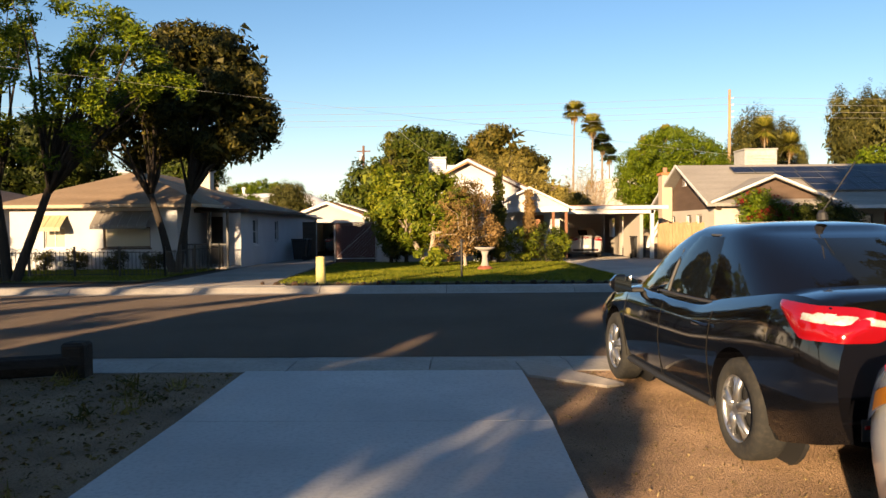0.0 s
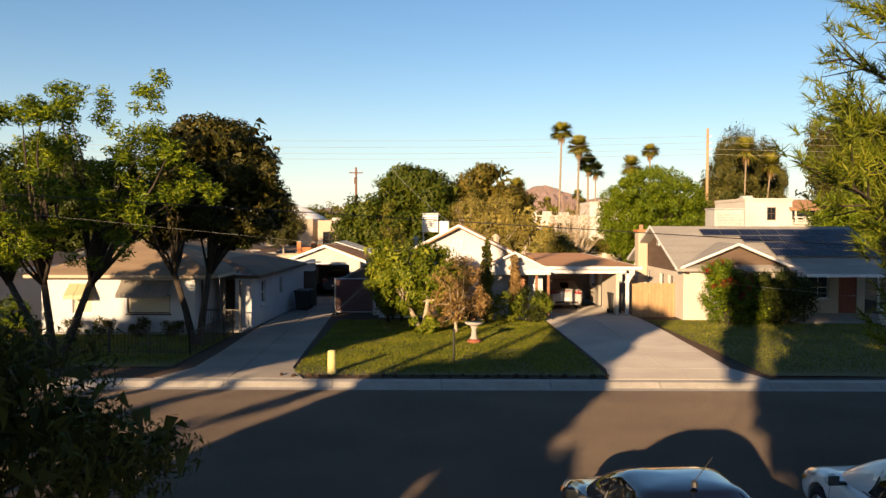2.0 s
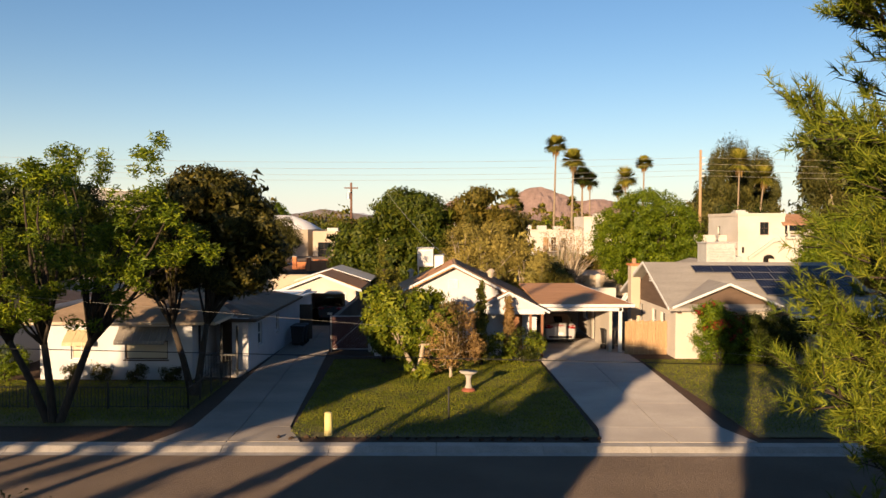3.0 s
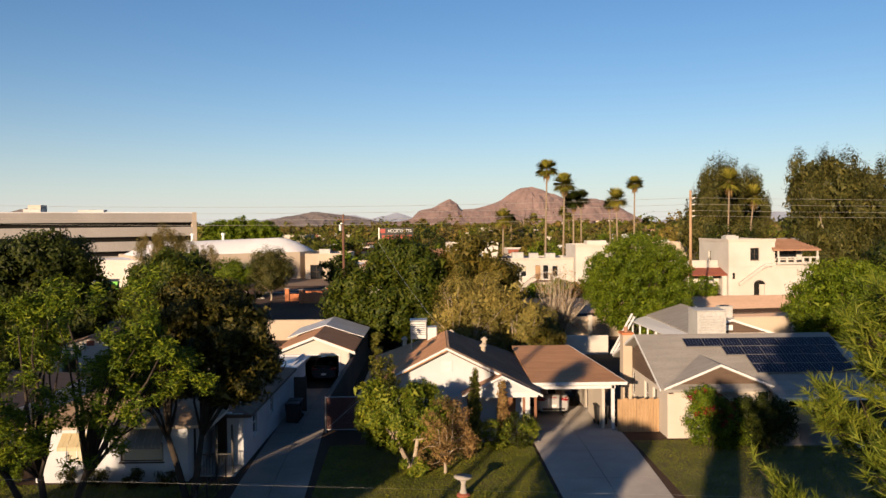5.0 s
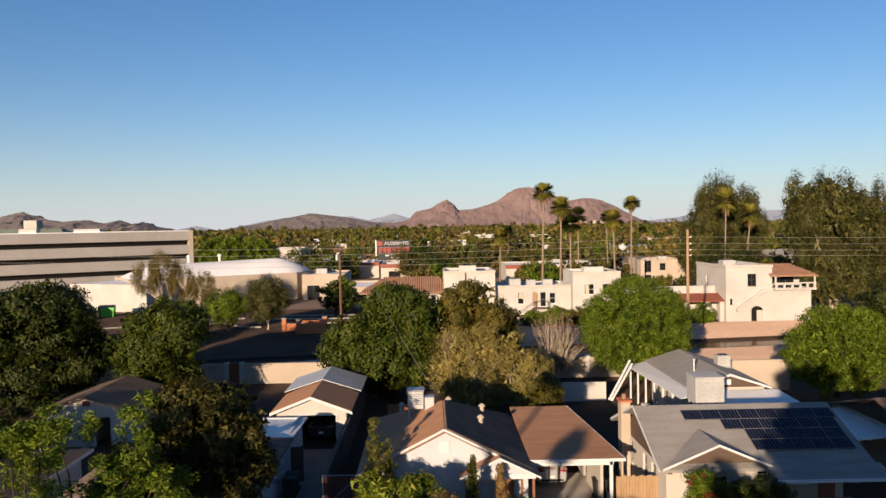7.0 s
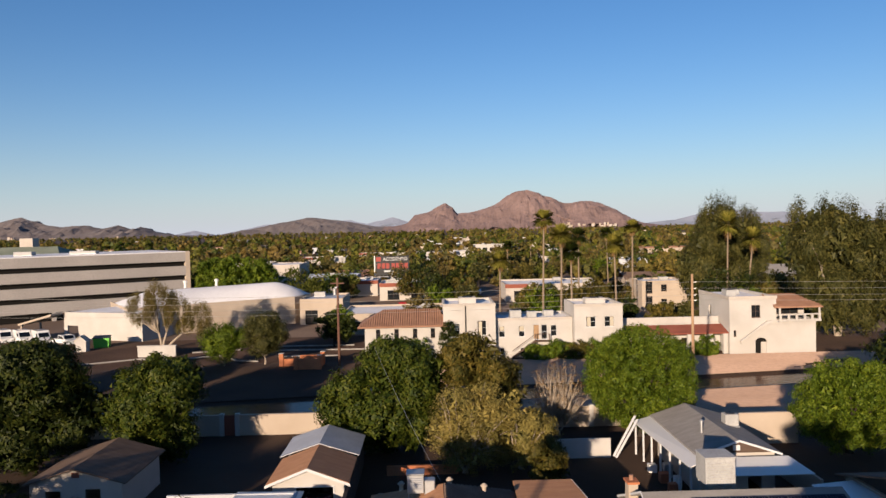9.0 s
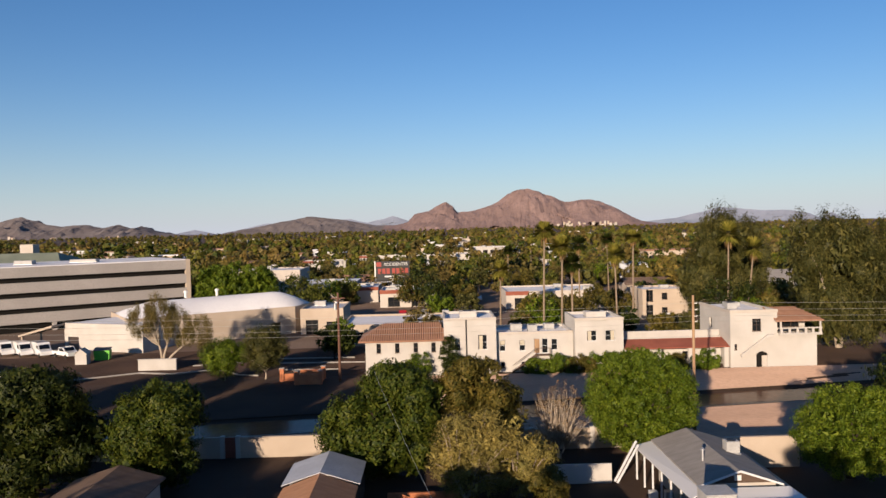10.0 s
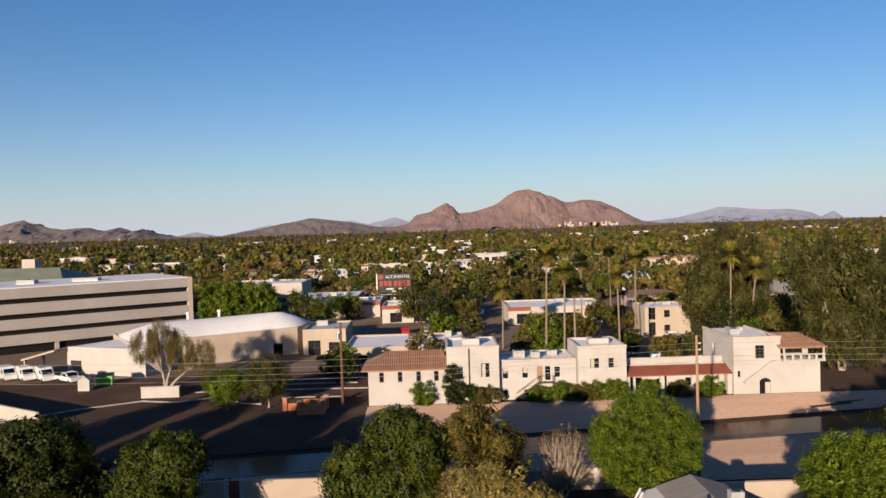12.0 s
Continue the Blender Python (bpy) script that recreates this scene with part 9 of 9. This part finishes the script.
# ---- near yard trees ----
def pine(x, y, height, reach, seed):
    """A pine: whorls of limbs that carry tufts of needles and turn up at their tips."""
    rng = np.random.default_rng(seed)
    t = thing("pine_tree", "large pine with sunlit yellow-green needle tufts", "tree", Matrix.Translation((x, y, 0)))
    wood, tufts, dirs = Shape(), [], []
    wood.tube([(0, 0, -0.2), (0.1, 0, height * 0.4), (0.0, 0.1, height * 0.8), (0, 0, height)], [0.26, 0.2, 0.1, 0.03], 12)
    for k in range(210):
        z = 1.7 + (height - 2.1) * (k / 210) ** 0.97
        a = k * 2.399 + rng.uniform(-0.3, 0.3)
        ln = reach * float(np.interp(z, [1.7, 2.6, 3.0, 3.8, 5.0, 5.9, 6.8, 7.5, 8.6, 9.4, 10.5, 12.0, height], [0.58, 0.70, 0.80, 0.84, 0.87, 0.88, 0.87, 0.80, 0.72, 0.64, 0.46, 0.36, 0.1])) * rng.uniform(0.86, 1.0) * (1.0 - 0.35 * max(0.0, math.sin(a)))
        d = Vector((math.cos(a), math.sin(a), 0))
        o = Vector((0, 0, z))
        p = [o, o + d * ln * 0.5 + Vector((0, 0, 0.02 * ln)), o + d * ln * 0.8 + Vector((0, 0, 0.08 * ln)), o + d * ln + Vector((0, 0, 0.22 * ln))]
        wood.tube(p, [0.05, 0.035, 0.02, 0.006], 5)
        near = math.sin(a) < 0.35 and math.cos(a) < 0.3
        for j in range(int((24 if near else 7) * ln / 1.6)):
            f = min(1.0, 0.22 + 0.8 * rng.random() ** 0.75)
            i = min(2, int(f * 3))
            q = p[i].lerp(p[i + 1], f * 3 - i)
            sgn = 1 if rng.random() < 0.5 else -1
            out = (Vector((-d.y, d.x, 0)) * sgn * rng.uniform(0.3, 1.0) + d * rng.uniform(0.3, 1.0) + Vector((0, 0, rng.uniform(-0.25, 0.7)))).normalized()
            tw = out * rng.uniform(0.3, 0.85) * (1.3 - 0.6 * f) + Vector((0, 0, 0.06))
            wood.tube([q, q + tw], [0.012, 0.004], 4, False)
            for b in range(4 if near else 2):
                u = 0.3 + 0.8 * (b + rng.random()) / (4 if near else 2)
                tufts.append(tuple(q + tw * u + Vector(rng.normal(size=3)) * 0.035))
                dirs.append(tuple(out * 0.7 + Vector((0, 0, 0.55)) + Vector(rng.normal(size=3)) * 0.2))
    part("trunk", wood, BARK, t, smooth=True)
    c, u = np.array(tufts), np.array(dirs)
    u /= np.linalg.norm(u, axis=1)[:, None]
    per = 28
    C, U = np.repeat(c, per, 0), np.repeat(u, per, 0)
    n = len(C)
    along = rng.random(n)[:, None] * 0.16
    ax = U * 0.7 + rng.normal(size=(n, 3)) * 0.50
    ax /= np.linalg.norm(ax, axis=1)[:, None]
    base = C + U * along
    sd = np.cross(ax, rng.normal(size=(n, 3)))
    sd /= np.linalg.norm(sd, axis=1)[:, None]
    ln = rng.uniform(0.09, 0.17, n)[:, None]
    v = np.stack([base - sd * 0.0065, base + sd * 0.0065, base + ax * ln], 1)
    # broad needle blades added deep in the crown, which keep the light out
    deep = np.repeat(c[np.linalg.norm(c[:, :2], axis=1) < reach * 0.62], 9, 0)
    m = len(deep)
    deep = deep + rng.normal(size=(m, 3)) * 0.12
    w, e = rng.normal(size=(m, 3)), rng.normal(size=(m, 3))
    w, e = w / np.linalg.norm(w, axis=1)[:, None], e / np.linalg.norm(e, axis=1)[:, None]
    core = np.stack([deep - w * 0.014, deep + w * 0.014, deep + e * 0.22], 1)
    part("needles", quads("needles", np.concatenate([v, core]).reshape(-1, 3), LEAF_PINE, 3), None, t)
    return t


pine(8.0, 3.7, 13.4, 5.3, 5)

tree("pepper_shrub", "drooping dark-leaved small tree beside the near yard", -5.0, 3.3, [(1.0, 0.1, 2.9, 1.3, 1.4, 0.8), (-0.5, 0, 3.1, 1.5, 1.4, 0.9), (2.2, 0.2, 2.5, 0.7, 0.8, 0.5), (-1.6, 0, 2.7, 1.2, 1.2, 0.9)],
          LEAF_WILLOW, BARK, 200, 125, 0.10, 0.38, ((-0.2, 0), (0.4, 0.1)), 1.6, 0.07, 61, 50, 0.3, droop=1.4, lumps=0)

# ---- added out of view behind the camera: houses, trees, palms that shade the street ----
hb = thing("unseen_house", "unseen low stucco house that shades the driveway", "house")
part("wall", grid_wall(NORTH(-10.4, -12.0), 6.1, 2.8, 0.2, [(1, 0.9, 3, 2.0), (4.2, 0, 5.1, 2.05)]), STUCCO_BEIGE, hb)
part("wall", grid_wall(EAST(-10.4, -20.0), 8, 2.8, 0.2, [(3, 0.9, 4.5, 2.0)]), STUCCO_BEIGE, hb)
part("wall", grid_wall(WEST(-16.5, -12.0), 8, 2.8, 0.2), STUCCO_BEIGE, hb)
part("roof", gable_roof(I4, -16.5, -10.4, -20, -12, 2.8, 4.55, "x", 0.0), SHINGLE_GREY, hb)
part("gable", Shape().prism([(-20, 2.75), (-12, 2.75), (-16, 4.45)], -10.6, -10.4, Matrix(((0, 1, 0, 0), (1, 0, 0, 0), (0, 0, 1, 0), (0, 0, 0, 1)))), STUCCO_BEIGE, hb)
# unseen; its dark siding keeps the reflections in the car glass dark
h_r = thing("unseen_house", "unseen low brown-sided house behind the parked cars", "house")
part("wall", grid_wall(NORTH(22.0, -13.0), 23.5, 2.8, 0.2, [(3, 0.9, 5, 2.0), (9, 0.9, 11, 2.0), (15, 0, 16, 2.05)]), BROWN_SIDING, h_r)
part("wall", grid_wall(WEST(-1.5, -13.0), 10, 2.8, 0.2), BROWN_SIDING, h_r)
part("wall", grid_wall(EAST(22, -23.0), 10, 2.8, 0.2), BROWN_SIDING, h_r)
part("roof", gable_roof(I4, -1.5, 22, -23, -13, 2.8, 5.0, "x", 0.3), SHINGLE_DARK, h_r)
# unseen trees, their crowns shaped to cast the shade over the street
for i, (x, y, r, top, low) in enumerate(((10.5, -11.5, 3.4, 12.5, 2.6), (16.5, -11.5, 3.4, 12.0, 2.6), (23, -11.5, 3.6, 11.5, 2.6), (-26.3, -10.5, 1.6, 9.8, 6.2), (11.4, 7.6, 4.4, 13.5, 1.4), (18.0, 6.0, 3.4, 9.6, 1.4), (-21.4, -10.5, 2.0, 10.4, 6.2), (-19.6, -11.5, 1.6, 10.0, 6.4))):
    hh = (top - low) / 2
    tree("shade_tree", "unseen full-crowned tree that shades the street", x, y, [(0, 0, low + hh, r, r, hh), (0, 0, low + hh * 0.7, r * 1.05, r, hh * 0.7)], LEAF_GREEN, BARK, 150, 40, 0.5, 0.6, ((0, 0),), low, 0.22, 300 + i, 14, 0.6, inner=0.1, lumps=0, group="trees behind the near house")
tree("shade_tree", "unseen broad dense tree that shades the street", -11.0, -11.0, [(-0.6, 0, 4.6, 1.9, 1.6, 2.2), (-1.7, 0, 5.2, 0.8, 1.0, 1.4), (1.15, 0, 5.7, 1.25, 1.2, 2.2), (0.3, 0, 3.2, 2.0, 1.2, 1.0), (1.6, 0, 8.6, 2.5, 1.2, 0.95)], LEAF_GREEN, BARK, 380, 70, 0.42, 0.42, ((0, 0),), 2.4, 0.2, 331, 12, 0.6, inner=0.1, lumps=0, group="trees behind the near house")
tree("shade_tree", "unseen narrow upright tree that shades the street", -7.75, -11.0, [(-0.1, 0, 5.2, 0.62, 0.8, 2.3), (-0.7, 0, 7.2, 0.95, 1.0, 0.9), (-0.25, 0, 4.8, 0.6, 0.8, 0.8), (0.95, 0, 4.0, 0.7, 0.6, 0.6), (0.6, 0, 3.1, 0.75, 0.6, 1.1)], LEAF_GREEN, BARK, 170, 70, 0.32, 0.32, ((0, 0),), 2.4, 0.12, 332, 10, 0.6, inner=0.1, lumps=0, group="trees behind the near house")
tree("shade_tree", "unseen tree with a tall side limb that casts shade", -1.2, -11.0, [(0.45, 0, 5.0, 2.0, 1.5, 2.3), (-2.35, 0, 7.7, 0.45, 0.6, 1.6), (-2.3, 0, 10.1, 0.5, 0.7, 1.7)], LEAF_GREEN, BARK, 300, 60, 0.36, 0.36, ((0.3, 0),), 2.6, 0.14, 333, 12, 0.6, inner=0.1, lumps=0, group="trees behind the near house")
tree("shade_tree", "unseen tall narrow tree that shades the dark tree opposite", -22.9, -11.0, [(0, 0, 11.7, 0.7, 0.8, 2.4)], LEAF_GREEN, BARK, 110, 60, 0.34, 0.34, ((0, 0),), 5.0, 0.18, 334, 10, 0.6, inner=0.1, lumps=0, group="trees behind the near house")
for x, r, sd in ((-24.8, 2.5, 337), (-28.6, 1.9, 338)):
    tree("shade_tree", "unseen low spreading tree that shades the lawn opposite", x, -11.0, [(0, 0, 6.9, r, 1.4, 1.15)], LEAF_GREEN, BARK, 110, 60, 0.36, 0.36, ((0, 0),), 5.0, 0.16, sd, 10, 0.6, inner=0.1, lumps=0, group="trees behind the near house")
# unseen sparse trees added to break up the light on the driveway
tree("thin_tree", "unseen sparse low tree that dapples the driveway", -5.6, -11.0, [(0, 0, 3.15, 0.9, 0.6, 0.55)], LEAF_OLIVE, BARK, 26, 36, 0.24, 0.25, ((0, 0),), 2.2, 0.06, 329, 12, 0.5, inner=0.1, group="sparse trees")
tree("thin_tree", "unseen sparse low tree that dapples the driveway", -8.2, -11.0, [(0, 0, 3.5, 0.45, 0.5, 0.6)], LEAF_OLIVE, BARK, 24, 30, 0.22, 0.22, ((0, 0),), 2.2, 0.04, 328, 8, 0.5, inner=0.1, group="sparse trees")
# unseen palms added for a thin and a round shadow on the roofs
palm(-13.0, -11.0, 16.0, 1.2, -3.0, True, 335)
palm(-12.0, -11.2, 12.1, 0.75, 0.0, True, 336)
# unseen thin trees added to lay streaks of shade on the road
for i, (x, y, top) in enumerate(((-14.6, -10.5, 6.5), (-17.6, -11.0, 7.5), (-20.6, -11.0, 7.0), (-25.0, -11.0, 7.0), (-30.5, -11.0, 8.0))):
    tree("thin_tree", "unseen sparse-crowned tree that streaks the road with shade", x, y, [(0, 0, top * 0.62, 0.8 + 0.12 * i, 0.8, top * 0.36)], LEAF_OLIVE, BARK, 16, 36, 0.30, 0.35, ((0, 0),), 2.2, 0.14, 320 + i, 16, 0.5, inner=0.1, group="sparse trees")

# unseen shrubs added below the pine to close its shadow on the road
for x, y, hgt, sd in ((6.3, 1.6, 3.5, 341), (9.6, 1.8, 3.6, 342), (12.8, 2.4, 3.6, 343)):
    tree("oleander_shrub", "unseen dense green shrub that shades the road", x, y, [(0, 0, hgt * 0.5, 1.7, 1.4, hgt * 0.5)], LEAF_GREEN, BARK, 120, 60, 0.2, 0.4, ((0, 0),), 0.8, 0.06, sd, 8, category="shrub", lumps=0, group="shrubs under the pine")

# loose stones, dry leaves and tufts on the near yard
def litter(name, label, count, area, size, mat, seed, flat=0.5):
    """Small four-sided chips lying on the ground."""
    rng = np.random.default_rng(seed)
    x0, x1, y0, y1 = area
    c = np.column_stack([rng.uniform(x0, x1, count), y0 + (y1 - y0) * rng.random(count), np.full(count, 0.012)])
    keep = ~((c[:, 0] > -1.95) & (c[:, 0] < 1.08))
    c = c[keep]
    n = len(c)
    r = size * rng.uniform(0.4, 1.3, n)
    a = rng.uniform(0, 6.283, n)
    u = np.column_stack([np.cos(a), np.sin(a), rng.normal(size=n) * (1 - flat)]) * r[:, None]
    w = np.column_stack([-np.sin(a), np.cos(a), rng.normal(size=n) * (1 - flat)]) * (r * rng.uniform(0.5, 0.9, n))[:, None]
    top = c + np.column_stack([rng.normal(size=n) * 0.2 * r, rng.normal(size=n) * 0.2 * r, r * rng.uniform(0.3, 0.8, n)])
    sides = [np.stack([c - u - w, c + u - w, top + u * 0.3, top - u * 0.3], 1), np.stack([c + u - w, c + u + w, top + w * 0.3, top + u * 0.3], 1), np.stack([c - u + w, c - u - w, top - u * 0.3, top - w * 0.3], 1)]
    return tagged(part(name, quads(name, np.concatenate(sides).reshape(-1, 3), mat), None), label, "gravel", kind="stuff")


CHIP = foliage("granite_chips", (0.15, 0.105, 0.072), (0.23, 0.165, 0.115), (0.33, 0.25, 0.18), 0.0, 0.9, patch=0.8, lo=(0.7, 0.7, 0.7), hi=(1.2, 1.2, 1.2))
DRY_LEAF = foliage("fallen_leaves", (0.10, 0.065, 0.03), (0.18, 0.12, 0.055), (0.28, 0.20, 0.10), 0.2, 0.8)
litter("gravel_chips", "loose tan granite chips on the yard", 22000, (-6.5, 4.5, 2.0, 8.0), 0.007, CHIP, 401)
litter("fallen_leaves", "dry fallen leaves and twigs on the shaded yard", 3600, (-8.5, -1.95, 1.5, 7.9), 0.022, DRY_LEAF, 402, 0.75)
for i in range(36):
    g_rng = random.Random(450 + i)
    gx_, gy_ = g_rng.uniform(-7.5, -2.2), g_rng.uniform(2.0, 7.6)
    tf = thing("grass_tuft", "dry low tuft of weeds on the bare yard", "grass", Matrix.Translation((gx_, gy_, 0.0)), "weeds on the yard")
    part("grass", leaf_mesh("grass", [(0, 0, 0.03)], 0.13, 46, 0.11, LEAF_OLIVE if i % 3 else LEAF_PALE, 460 + i, 0.16, droop=-0.9), None, tf)
